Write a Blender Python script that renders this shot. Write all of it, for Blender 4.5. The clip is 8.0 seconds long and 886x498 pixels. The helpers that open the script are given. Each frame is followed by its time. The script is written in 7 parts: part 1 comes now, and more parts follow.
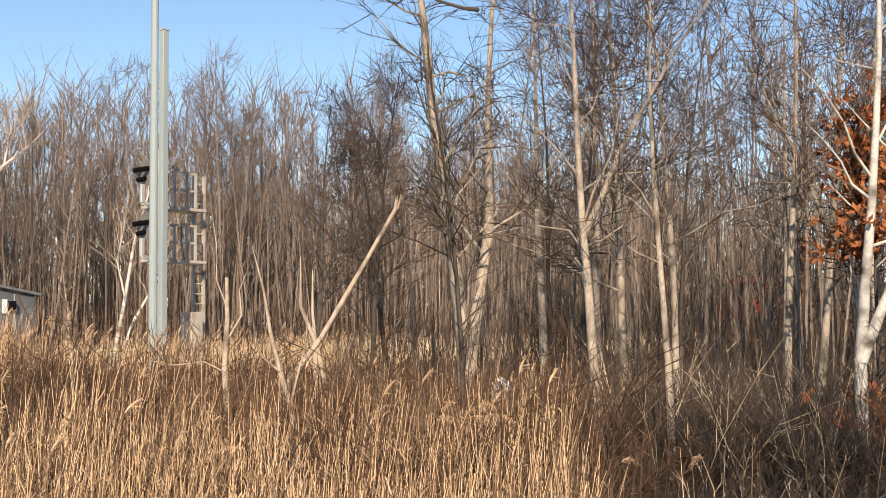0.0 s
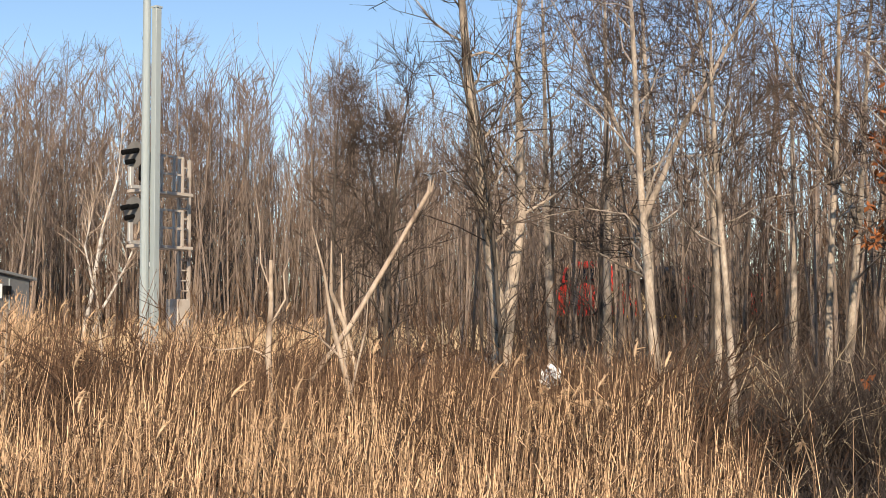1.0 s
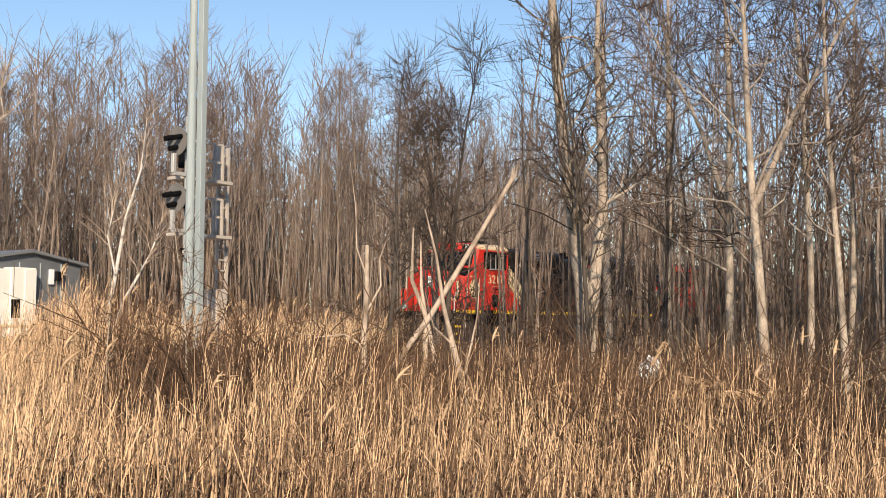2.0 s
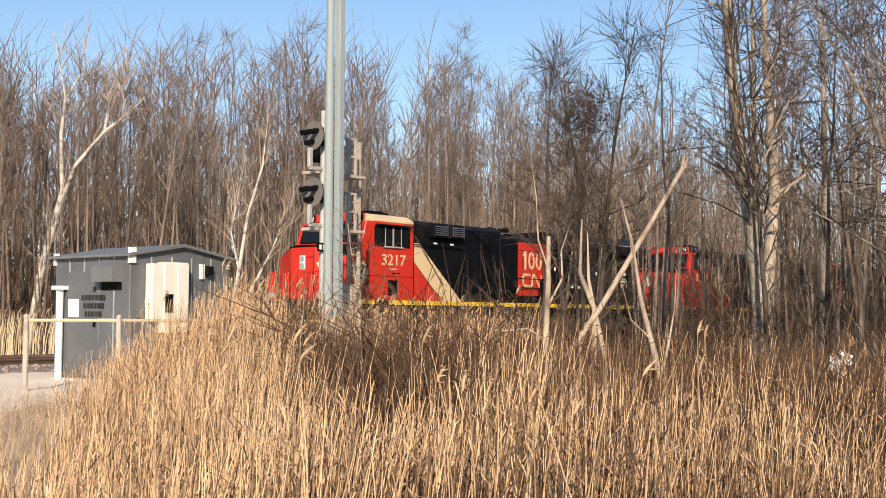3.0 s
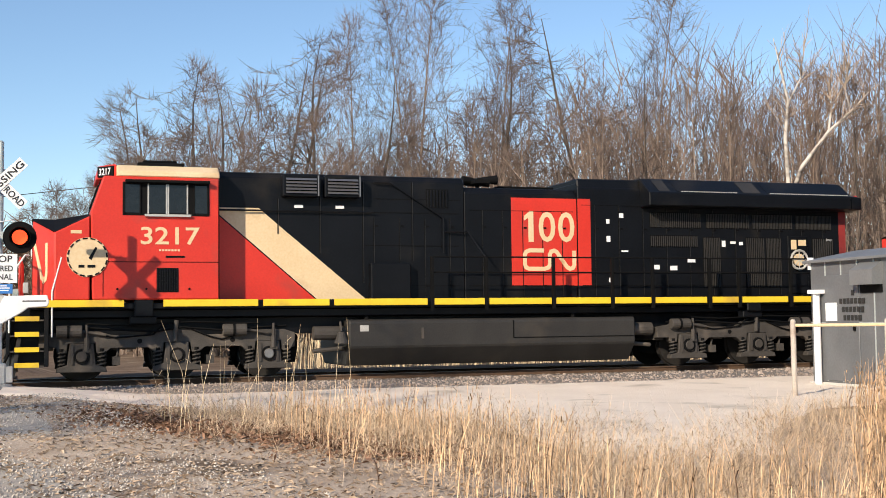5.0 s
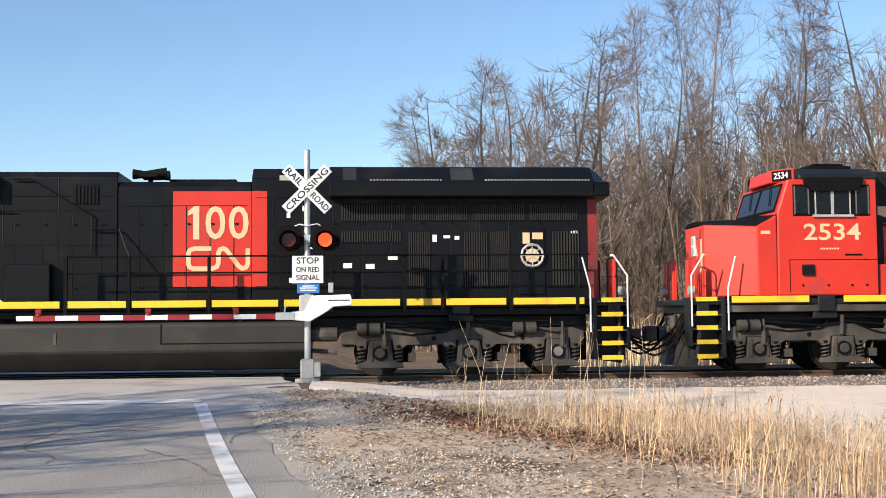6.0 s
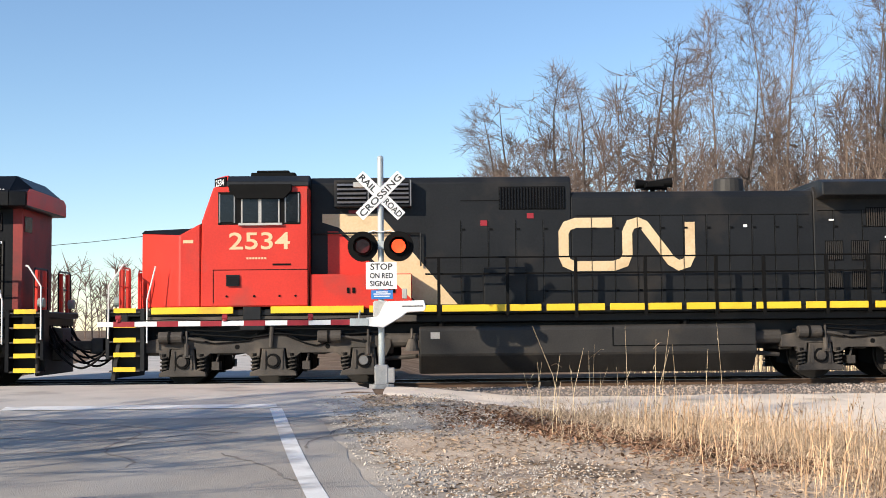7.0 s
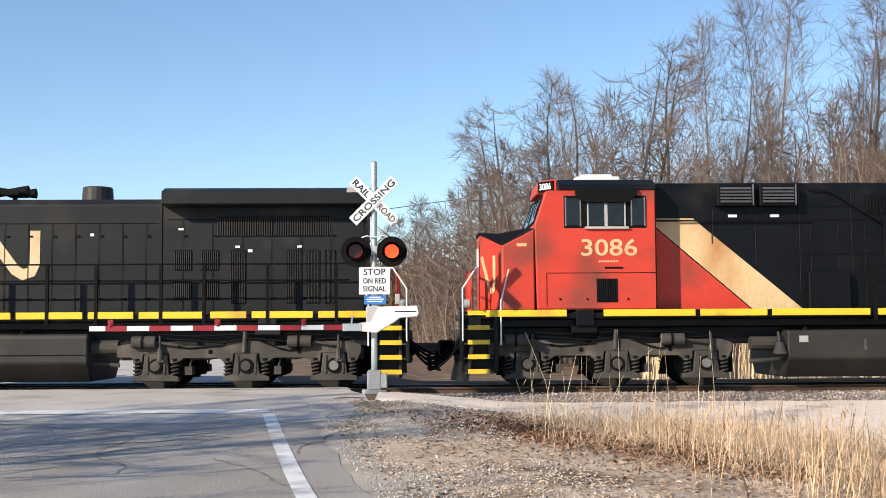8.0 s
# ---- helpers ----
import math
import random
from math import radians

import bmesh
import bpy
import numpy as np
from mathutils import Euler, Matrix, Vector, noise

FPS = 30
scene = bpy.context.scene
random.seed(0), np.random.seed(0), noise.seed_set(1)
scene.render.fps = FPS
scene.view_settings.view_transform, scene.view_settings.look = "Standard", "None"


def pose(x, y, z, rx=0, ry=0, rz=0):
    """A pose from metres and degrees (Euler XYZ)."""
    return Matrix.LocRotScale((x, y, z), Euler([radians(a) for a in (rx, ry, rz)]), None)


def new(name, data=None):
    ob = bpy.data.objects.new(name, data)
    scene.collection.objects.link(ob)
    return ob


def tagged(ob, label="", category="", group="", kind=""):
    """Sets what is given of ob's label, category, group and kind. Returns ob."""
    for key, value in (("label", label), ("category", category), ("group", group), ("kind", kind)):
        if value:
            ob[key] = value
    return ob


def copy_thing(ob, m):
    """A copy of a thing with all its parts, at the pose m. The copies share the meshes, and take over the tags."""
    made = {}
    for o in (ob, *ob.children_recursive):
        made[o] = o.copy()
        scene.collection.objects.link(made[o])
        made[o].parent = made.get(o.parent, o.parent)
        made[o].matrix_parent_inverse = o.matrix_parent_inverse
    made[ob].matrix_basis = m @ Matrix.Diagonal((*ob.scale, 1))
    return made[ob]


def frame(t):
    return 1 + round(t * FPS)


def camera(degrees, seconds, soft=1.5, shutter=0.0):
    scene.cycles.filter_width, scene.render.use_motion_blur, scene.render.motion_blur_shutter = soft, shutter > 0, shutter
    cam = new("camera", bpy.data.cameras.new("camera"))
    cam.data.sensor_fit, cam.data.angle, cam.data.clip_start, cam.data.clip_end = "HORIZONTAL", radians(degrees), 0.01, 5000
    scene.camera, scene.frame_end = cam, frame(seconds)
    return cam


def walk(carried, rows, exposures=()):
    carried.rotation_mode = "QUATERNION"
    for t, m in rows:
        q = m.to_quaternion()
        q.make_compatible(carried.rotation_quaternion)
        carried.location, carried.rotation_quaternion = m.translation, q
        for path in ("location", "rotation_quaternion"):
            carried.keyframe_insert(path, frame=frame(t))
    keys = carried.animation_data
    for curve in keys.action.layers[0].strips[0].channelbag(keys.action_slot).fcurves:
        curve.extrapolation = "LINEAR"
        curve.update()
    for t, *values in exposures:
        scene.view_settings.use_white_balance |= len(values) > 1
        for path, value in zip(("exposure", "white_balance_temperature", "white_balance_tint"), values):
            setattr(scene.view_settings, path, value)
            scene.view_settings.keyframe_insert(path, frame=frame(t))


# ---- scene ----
cam = camera(40.55, 8.0, soft=0.9)

# seconds, x, y, z, yaw, pitch, roll
PATH = [
    (0.0, 2.77, -33.67, 1.43, -50.49, 3.91, 0.51),
    (0.5, 2.34, -32.75, 1.37, -52.45, 3.70, 0.44),
    (1.0, 1.99, -31.78, 1.32, -54.06, 3.56, 0.28),
    (1.2, 1.87, -31.39, 1.29, -54.56, 3.52, 0.18),
    (2.3, 1.23, -29.49, 1.11, -55.09, 3.54, -0.47),
    (2.5, 1.15, -29.19, 1.09, -54.40, 3.55, -0.49),
    (3.0, 0.88, -28.53, 1.12, -51.16, 3.30, -0.32),
    (3.5, 0.68, -28.05, 1.13, -45.37, 3.22, -0.12),
    (4.0, 0.48, -27.96, 1.16, -37.31, 3.22, 0.17),
    (4.2, 0.42, -27.93, 1.16, -33.46, 3.34, 0.40),
    (5.3, 0.02, -27.80, 1.23, -13.43, 3.37, 0.61),
    (5.5, 0.00, -27.87, 1.25, -10.46, 3.34, 0.57),
    (6.0, 0.00, -27.87, 1.25, -4.80, 3.38, 0.55),
    (6.5, 0.00, -27.87, 1.25, -2.06, 3.50, 0.56),
    (7.0, 0.00, -27.87, 1.25, -1.30, 3.69, 0.57),
    (7.5, 0.00, -27.87, 1.25, -1.47, 3.88, 0.55),
    (8.0, 0.00, -27.87, 1.25, -1.64, 3.95, 0.34),
]
walk(cam, [(t, pose(x, y, z, 90 + pitch, roll, yaw)) for t, x, y, z, yaw, pitch, roll in PATH],
     exposures=[(0.0, 0.15, 6950, 11), (1.2, 0.14, 6950, 11), (2.4, 0.08, 6950, 11), (4.2, 0.06, 6950, 11), (5.5, 0.19, 6520, 10), (7.0, 0.25, 6500, 10), (8.0, 0.25, 6500, 10)])

# ---- light: clear winter day, low sun from behind the camera's left ----
SUN_TO = Vector((1.2, 1.0, -0.77)).normalized()
sun_data = bpy.data.lights.new("sun", "SUN")
sun_data.energy, sun_data.angle, sun_data.color = 5.4, radians(0.53), (1.0, 0.875, 0.70)
sun = new("sun", sun_data)
sun.rotation_euler = SUN_TO.to_track_quat("-Z", "Y").to_euler()
world = bpy.data.worlds.new("sky")
scene.world = world
world.use_nodes = True
wn = world.node_tree.nodes
sky = wn.new("ShaderNodeTexSky")
sky.sky_type, sky.sun_disc = "NISHITA", False
sky.sun_elevation = math.asin(-SUN_TO.z)
sky.sun_rotation = math.atan2(-SUN_TO.x, -SUN_TO.y)
sky.air_density, sky.dust_density, sky.ozone_density = 1.0, 0.0, 3.5
wn["Background"].inputs["Strength"].default_value = 0.145
world.node_tree.links.new(sky.outputs[0], wn["Background"].inputs["Color"])

# ---- materials ----
def material(name, dark, light=None, rough=0.8, metal=0.0, scale=6.0, grain=60.0, bump=0.15, stain=None, stain_amount=0.0,
             island=0.0, stretch=(1, 1, 1), emit=None, emit_strength=0.0, spec=0.5):
    """A surface with large blotches, fine grain, relief, and where asked a dirt colour and a change from piece to piece."""
    m = bpy.data.materials.new(name)
    m.use_nodes = True
    n, l = m.node_tree.nodes, m.node_tree.links
    b = n["Principled BSDF"]
    light = light or tuple(min(1, c * 1.25 + 0.005) for c in dark)
    co, mp = n.new("ShaderNodeTexCoord"), n.new("ShaderNodeMapping")
    mp.inputs["Scale"].default_value = stretch
    l.new(co.outputs["Object"], mp.inputs["Vector"])

    def noise_at(s, detail):
        t = n.new("ShaderNodeTexNoise")
        t.inputs["Scale"].default_value, t.inputs["Detail"].default_value = s, detail
        l.new(mp.outputs[0], t.inputs["Vector"])
        return t.outputs["Fac"]

    def mix(fac, a, c):
        x = n.new("ShaderNodeMix")
        x.data_type = "RGBA"
        for sock, v in ((x.inputs[0], fac), (x.inputs[6], a), (x.inputs[7], c)):
            if isinstance(v, (tuple, float)):
                sock.default_value = (*v, 1) if isinstance(v, tuple) else v
            else:
                l.new(v, sock)
        return x.outputs[2]

    def ramp(src, lo, hi):
        r = n.new("ShaderNodeMapRange")
        r.inputs[1].default_value, r.inputs[2].default_value = lo, hi
        l.new(src, r.inputs[0])
        return r.outputs[0]

    big, fine = noise_at(scale, 3), noise_at(grain, 5)
    add = n.new("ShaderNodeMath")
    add.operation = "ADD"
    l.new(ramp(big, 0.3, 0.7), add.inputs[0])
    l.new(ramp(fine, 0.3, 0.7), add.inputs[1])
    half = n.new("ShaderNodeMath")
    half.operation, half.inputs[1].default_value = "MULTIPLY", 0.5
    l.new(add.outputs[0], half.inputs[0])
    col = mix(half.outputs[0], dark, light)
    if stain:
        s = noise_at(scale * 0.35 + 0.4, 6)
        col = mix(ramp(s, 0.62 - stain_amount * 0.3, 0.8 - stain_amount * 0.2), col, stain)
    if island:
        g, hsv = n.new("ShaderNodeNewGeometry"), n.new("ShaderNodeHueSaturation")
        r = n.new("ShaderNodeMapRange")
        r.inputs[3].default_value, r.inputs[4].default_value = 1 - island, 1 + island
        l.new(g.outputs["Random Per Island"], r.inputs[0])
        l.new(r.outputs[0], hsv.inputs["Value"])
        l.new(col, hsv.inputs["Color"])
        col = hsv.outputs[0]
    l.new(col, b.inputs["Base Color"])
    b.inputs["Metallic"].default_value = metal
    b.inputs["Specular IOR Level"].default_value = spec
    rr = n.new("ShaderNodeMapRange")
    rr.inputs[3].default_value, rr.inputs[4].default_value = max(0.02, rough - 0.1), min(1, rough + 0.1)
    l.new(fine, rr.inputs[0])
    l.new(rr.outputs[0], b.inputs["Roughness"])
    if bump:
        bp = n.new("ShaderNodeBump")
        bp.inputs["Strength"].default_value, bp.inputs["Distance"].default_value = bump, 0.02
        l.new(fine, bp.inputs["Height"])
        l.new(bp.outputs[0], b.inputs["Normal"])
    if emit:
        b.inputs["Emission Color"].default_value = (*emit, 1)
        b.inputs["Emission Strength"].default_value = emit_strength
    return m


# ---- mesh helpers ----
class Shape:
    """Vertices and faces put together from simple solids."""

    def __init__(self):
        self.v, self.f = [], []

    def add(self, verts, faces):
        k = len(self.v)
        self.v.extend(tuple(p) for p in verts)
        self.f.extend(tuple(i + k for i in q) for q in faces)
        return self

    def box(self, x0, x1, y0, y1, z0, z1):
        return self.add([(x, y, z) for z in (z0, z1) for y in (y0, y1) for x in (x0, x1)],
                        [(0, 2, 3, 1), (4, 5, 7, 6), (0, 1, 5, 4), (2, 6, 7, 3), (0, 4, 6, 2), (1, 3, 7, 5)])

    def slab(self, poly, y0, y1):
        """A side outline of (x, z) corners, counter-clockwise as seen from -y, made solid from y0 to y1."""
        n = len(poly)
        a = [(x, y0, z) for x, z in poly] + [(x, y1, z) for x, z in poly]
        return self.add(a, [tuple(range(n)), tuple(range(2 * n - 1, n - 1, -1))]
                        + [((i + 1) % n, i, i + n, (i + 1) % n + n) for i in range(n)])

    def extrude(self, poly, x0, x1):
        """A cross outline of (y, z) corners, made solid from x0 to x1."""
        n = len(poly)
        a = [(x0, y, z) for y, z in poly] + [(x1, y, z) for y, z in poly]
        return self.add(a, [tuple(range(n - 1, -1, -1)), tuple(range(n, 2 * n))]
                        + [(i, (i + 1) % n, (i + 1) % n + n, i + n) for i in range(n)])

    def rod(self, p, q, r, r2=None, n=8):
        p, q = Vector(p), Vector(q)
        r2 = r if r2 is None else r2
        w = (q - p).normalized()
        u = w.orthogonal().normalized()
        t = w.cross(u)
        ring = [(math.cos(2 * math.pi * i / n), math.sin(2 * math.pi * i / n)) for i in range(n)]
        a = [p + (u * c + t * s) * r for c, s in ring] + [q + (u * c + t * s) * r2 for c, s in ring]
        return self.add(a, [(i, (i + 1) % n, (i + 1) % n + n, i + n) for i in range(n)]
                        + [tuple(range(n - 1, -1, -1)), tuple(range(n, 2 * n))])

    def pipe(self, pts, r, n=6):
        for a, b in zip(pts, pts[1:]):
            self.rod(a, b, r, n=n)
        return self

    def tube(self, pts, radii, n=4):
        """One tapering tube through all the points."""
        pts = [Vector(p) for p in pts]
        k, m = len(self.v), len(pts)
        u = None
        for i, p in enumerate(pts):
            w = (pts[min(i + 1, m - 1)] - pts[max(i - 1, 0)]).normalized()
            u = w.orthogonal() if u is None else u - w * u.dot(w)
            u = u.normalized() if u.length > 1e-5 else w.orthogonal().normalized()
            t = w.cross(u)
            for j in range(n):
                a = 2 * math.pi * j / n
                self.v.append(tuple(p + (u * math.cos(a) + t * math.sin(a)) * radii[i]))
        for i in range(m - 1):
            for j in range(n):
                a, b = k + i * n + j, k + i * n + (j + 1) % n
                self.f.append((a, b, b + n, a + n))
        return self

    def mesh(self, name, mats, bevel=0.0, smooth=False):
        me = bpy.data.meshes.new(name)
        me.from_pydata(self.v, [], self.f)
        if bevel:
            bm = bmesh.new()
            bm.from_mesh(me)
            edges = [e for e in bm.edges if len(e.link_faces) == 2 and e.calc_face_angle(0) > 0.6]
            bmesh.ops.bevel(bm, geom=edges, offset=bevel, segments=1, affect="EDGES", clamp_overlap=True)
            bm.to_mesh(me)
            bm.free()
        for m in mats if isinstance(mats, (list, tuple)) else (mats,):
            me.materials.append(m)
        if smooth:
            me.polygons.foreach_set("use_smooth", [True] * len(me.polygons))
        me.update()
        return me


def part(name, shape, mat, parent, label="", bevel=0.0, smooth=False):
    ob = new(name, shape.mesh(name, mat, bevel, smooth))
    ob.parent = parent
    return tagged(ob, label) if label else ob


def thing(name, label, category, group="", at=None):
    ob = new(name)
    ob.empty_display_size = 0.2
    if at is not None:
        ob.matrix_basis = at
    return tagged(ob, label, category, group)


def solid(name, shape, mat, label, category="", kind="", bevel=0.0, smooth=False, group=""):
    return tagged(new(name, shape.mesh(name, mat, bevel, smooth)), label, category, group, kind)


def lettering(name, text, width, height, m, mat, parent, label="", depth=0.006):
    """Raised letters fitted into width and height, their lower left corner at the pose m."""
    cu = bpy.data.curves.new(name, "FONT")
    cu.body, cu.extrude, cu.resolution_u, cu.offset = text, 0.01, 3, 0.012
    tmp = bpy.data.objects.new(name, cu)
    me = bpy.data.meshes.new_from_object(tmp)
    bpy.data.objects.remove(tmp)
    co = np.empty(len(me.vertices) * 3)
    me.vertices.foreach_get("co", co)
    co = co.reshape(-1, 3)
    lo, hi = co.min(0), co.max(0)
    co = (co - lo) / np.maximum(hi - lo, 1e-6) * (width, height, depth)
    me.vertices.foreach_set("co", co.ravel())
    me.materials.clear()
    me.materials.append(mat)
    me.update()
    ob = new(name, me)
    ob.parent = parent
    ob.matrix_basis = m
    return tagged(ob, label) if label else ob


RED = material("loco_red", (0.54, 0.026, 0.015), (0.68, 0.040, 0.022), 0.45, scale=1.2, grain=24, bump=0.03, stain=(0.34, 0.055, 0.04), stain_amount=0.22)
# much darker, duller red than loco_red, with darker blotches
ENDRED = material("dark_end_red", (0.17, 0.017, 0.016), (0.29, 0.028, 0.024), 0.6, scale=1.2, grain=20, bump=0.04, stain=(0.06, 0.018, 0.016), stain_amount=0.4)
GRIMYRED = material("grimy_loco_red", (0.50, 0.032, 0.018), (0.64, 0.058, 0.028), 0.55, scale=0.9, grain=18, bump=0.04, stain=(0.17, 0.05, 0.032), stain_amount=0.62)
RUSTCREAM = material("rust_streaked_cream", (0.62, 0.42, 0.20), (0.76, 0.58, 0.34), 0.55, scale=1.3, grain=16, bump=0.04, stretch=(1, 1, 0.5), stain=(0.46, 0.20, 0.06), stain_amount=0.7)
BLACK = material("loco_black", (0.0025, 0.0029, 0.0040), (0.0070, 0.0080, 0.0105), 0.42, scale=1.0, grain=22, bump=0.04, stain=(0.022, 0.019, 0.016), stain_amount=0.15, spec=0.2)
CREAM = material("loco_cream", (0.66, 0.48, 0.27), (0.78, 0.61, 0.39), 0.5, scale=1.1, grain=20, bump=0.03, stain=(0.42, 0.25, 0.12), stain_amount=0.12)
WHITEPAINT = material("white_paint", (0.72, 0.70, 0.66), (0.85, 0.83, 0.8), 0.5, scale=3, grain=40, bump=0.04)
YELLOW = material("sill_yellow", (0.78, 0.50, 0.02), (0.88, 0.62, 0.04), 0.5, scale=2.2, grain=30, bump=0.04, stain=(0.45, 0.28, 0.05), stain_amount=0.2)
GREASE = material("running_gear", (0.024, 0.0205, 0.018), (0.080, 0.070, 0.061), 0.75, scale=2.2, grain=45, bump=0.25, stain=(0.15, 0.122, 0.098), stain_amount=0.25)
# paler black for highlights painted along the hood door edges
EDGE = material("black_edge_highlight", (0.015, 0.015, 0.015), (0.036, 0.035, 0.034), 0.45, scale=3, grain=30, bump=0.05)
FADED = material("faded_loco_black", (0.0066, 0.0074, 0.0088), (0.0165, 0.0180, 0.0205), 0.5, scale=1.0, grain=22, bump=0.05, stain=(0.040, 0.034, 0.029), stain_amount=0.2, spec=0.3)
SIGDISC = material("signal_disc_grey", (0.12, 0.113, 0.105), (0.21, 0.196, 0.182), 0.7, scale=3, grain=30, bump=0.1)
POSTGREY = material("weathered_post", (0.38, 0.33, 0.285), (0.58, 0.51, 0.44), 0.6, scale=3, grain=40, bump=0.1, stain=(0.24, 0.15, 0.10), stain_amount=0.25)
TANK = material("tank_grey", (0.018, 0.017, 0.0165), (0.044, 0.041, 0.038), 0.55, scale=1.2, grain=30, bump=0.08, stain=(0.06, 0.05, 0.04), stain_amount=0.2, spec=0.35)
STEEL = material("worn_steel", (0.30, 0.27, 0.25), (0.45, 0.42, 0.39), 0.4, metal=0.9, scale=5, grain=70, bump=0.08)
RAILSIDE = material("rail_rust", (0.06, 0.035, 0.022), (0.13, 0.075, 0.045), 0.85, scale=4, grain=60, bump=0.3)
GALV = material("galvanised", (0.42, 0.46, 0.46), (0.60, 0.64, 0.63), 0.5, metal=0.35, scale=3, grain=40, bump=0.06, stain=(0.35, 0.30, 0.25), stain_amount=0.05)
SILVER = material("aluminium_paint", (0.42, 0.405, 0.38), (0.60, 0.58, 0.55), 0.45, metal=0.25, scale=4, grain=40, bump=0.05, stain=(0.34, 0.28, 0.22), stain_amount=0.1)
POLEGREY = material("pole_grey_green", (0.28, 0.325, 0.335), (0.37, 0.415, 0.42), 0.55, scale=1.5, grain=30, bump=0.05, stretch=(1, 1, 0.15))
HUTGREY = material("hut_aluminium", (0.135, 0.142, 0.152), (0.20, 0.207, 0.217), 0.5, metal=0.3, scale=1.5, grain=25, bump=0.05)
HUTROOF = material("hut_roof", (0.18, 0.185, 0.19), (0.26, 0.265, 0.27), 0.5, metal=0.3, scale=1.5, grain=25, bump=0.08)
BOXWHITE = material("box_white", (0.72, 0.68, 0.60), (0.82, 0.79, 0.72), 0.55, scale=3, grain=30, bump=0.04, stain=(0.5, 0.42, 0.3), stain_amount=0.05)
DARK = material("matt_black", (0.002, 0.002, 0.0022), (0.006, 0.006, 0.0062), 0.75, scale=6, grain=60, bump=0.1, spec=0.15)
SIGNWHITE = material("sign_white", (0.80, 0.80, 0.80), (0.88, 0.88, 0.88), 0.45, scale=5, grain=40, bump=0.02)
SIGNBLACK = material("sign_black", (0.02, 0.02, 0.02), (0.03, 0.03, 0.03), 0.5, bump=0.0)
SIGNBLUE = material("sign_blue", (0.03, 0.17, 0.50), (0.05, 0.22, 0.58), 0.45, bump=0.02)
TAPERED = material("gate_red", (0.24, 0.012, 0.022), (0.34, 0.022, 0.032), 0.45, scale=4, grain=40, bump=0.02)
LAMPLIT = material("lamp_lit", (0.8, 0.06, 0.01), rough=0.3, bump=0.0, emit=(1.0, 0.062, 0.012), emit_strength=1.7)
LAMPOFF = material("lamp_unlit", (0.05, 0.004, 0.006), (0.09, 0.008, 0.010), rough=0.15, bump=0.0)
GLASS = material("window_dark_glass", (0.005, 0.006, 0.008), (0.012, 0.014, 0.017), rough=0.1, bump=0.0, spec=0.4)
PALEGLASS = material("window_pale_glass", (0.20, 0.25, 0.24), (0.42, 0.46, 0.44), rough=0.12, scale=1.2, bump=0.0)
BARK = material("bark_grey_brown", (0.11, 0.078, 0.058), (0.38, 0.285, 0.22), 0.92, scale=3.0, grain=26, bump=0.7, stretch=(1, 1, 0.22), island=0.18, spec=0.08)
BARKPALE = material("bark_pale", (0.25, 0.195, 0.15), (0.64, 0.525, 0.42), 0.9, scale=7.0, grain=34, bump=1.0, stretch=(1, 1, 0.5), stain=(0.06, 0.048, 0.04), stain_amount=0.5, spec=0.08)
STEM = material("slender_stem_bark", (0.105, 0.078, 0.063), (0.39, 0.302, 0.245), 0.9, scale=3.0, grain=26, bump=0.5, stretch=(1, 1, 0.22), island=0.35, spec=0.08)
TWIGGREY = material("twigs_grey", (0.098, 0.072, 0.059), (0.255, 0.195, 0.163), 0.9, scale=0.7, grain=8, bump=0.0, island=0.35, spec=0.08)
BARKDARK = material("bark_dark", (0.048, 0.039, 0.033), (0.135, 0.112, 0.096), 0.92, scale=3, grain=26, bump=0.6, stretch=(1, 1, 0.25), spec=0.08)
BIRCH = material("birch_bark", (0.50, 0.445, 0.39), (0.76, 0.70, 0.63), 0.8, scale=4.0, grain=16, bump=0.4, stretch=(1, 1, 1.4), stain=(0.09, 0.072, 0.06), stain_amount=0.55, spec=0.08)
TWIG = material("twigs_brown_grey", (0.098, 0.066, 0.053), (0.255, 0.185, 0.152), 0.9, scale=0.7, grain=8, bump=0.0, island=0.35, spec=0.08)
TWIGDARK = material("twigs_dark", (0.045, 0.033, 0.028), (0.11, 0.085, 0.07), 0.9, scale=0.9, grain=8, bump=0.0, island=0.35, spec=0.08)
BRUSH = material("brush_stems", (0.062, 0.036, 0.023), (0.17, 0.104, 0.068), 0.9, scale=0.8, grain=9, bump=0.0, island=0.4, spec=0.08)
SAPBARK = material("sapling_bark", (0.38, 0.285, 0.21), (0.66, 0.53, 0.42), 0.85, scale=9, grain=30, bump=0.5, stretch=(1, 1, 0.5), stain=(0.13, 0.085, 0.06), stain_amount=0.5, spec=0.08)
OAKLEAF = material("dead_oak_leaf", (0.24, 0.075, 0.028), (0.42, 0.16, 0.065), 0.75, scale=4, grain=20, bump=0.1, island=0.35, spec=0.08)
REED = material("reed_straw", (0.24, 0.145, 0.082), (0.74, 0.505, 0.315), 0.75, scale=0.6, grain=9, bump=0.0, island=0.7, spec=0.08)
REEDPALE = material("reed_pale_leaf", (0.50, 0.38, 0.235), (0.74, 0.60, 0.41), 0.75, scale=0.6, grain=9, bump=0.0, island=0.3, spec=0.08)
PLUME = material("reed_plume", (0.40, 0.26, 0.155), (0.60, 0.42, 0.27), 0.9, scale=3, grain=30, bump=0.3, island=0.25, spec=0.08)
GRASS = material("dry_grass", (0.29, 0.205, 0.135), (0.65, 0.50, 0.36), 0.85, scale=0.7, grain=9, bump=0.0, island=0.55, spec=0.08)
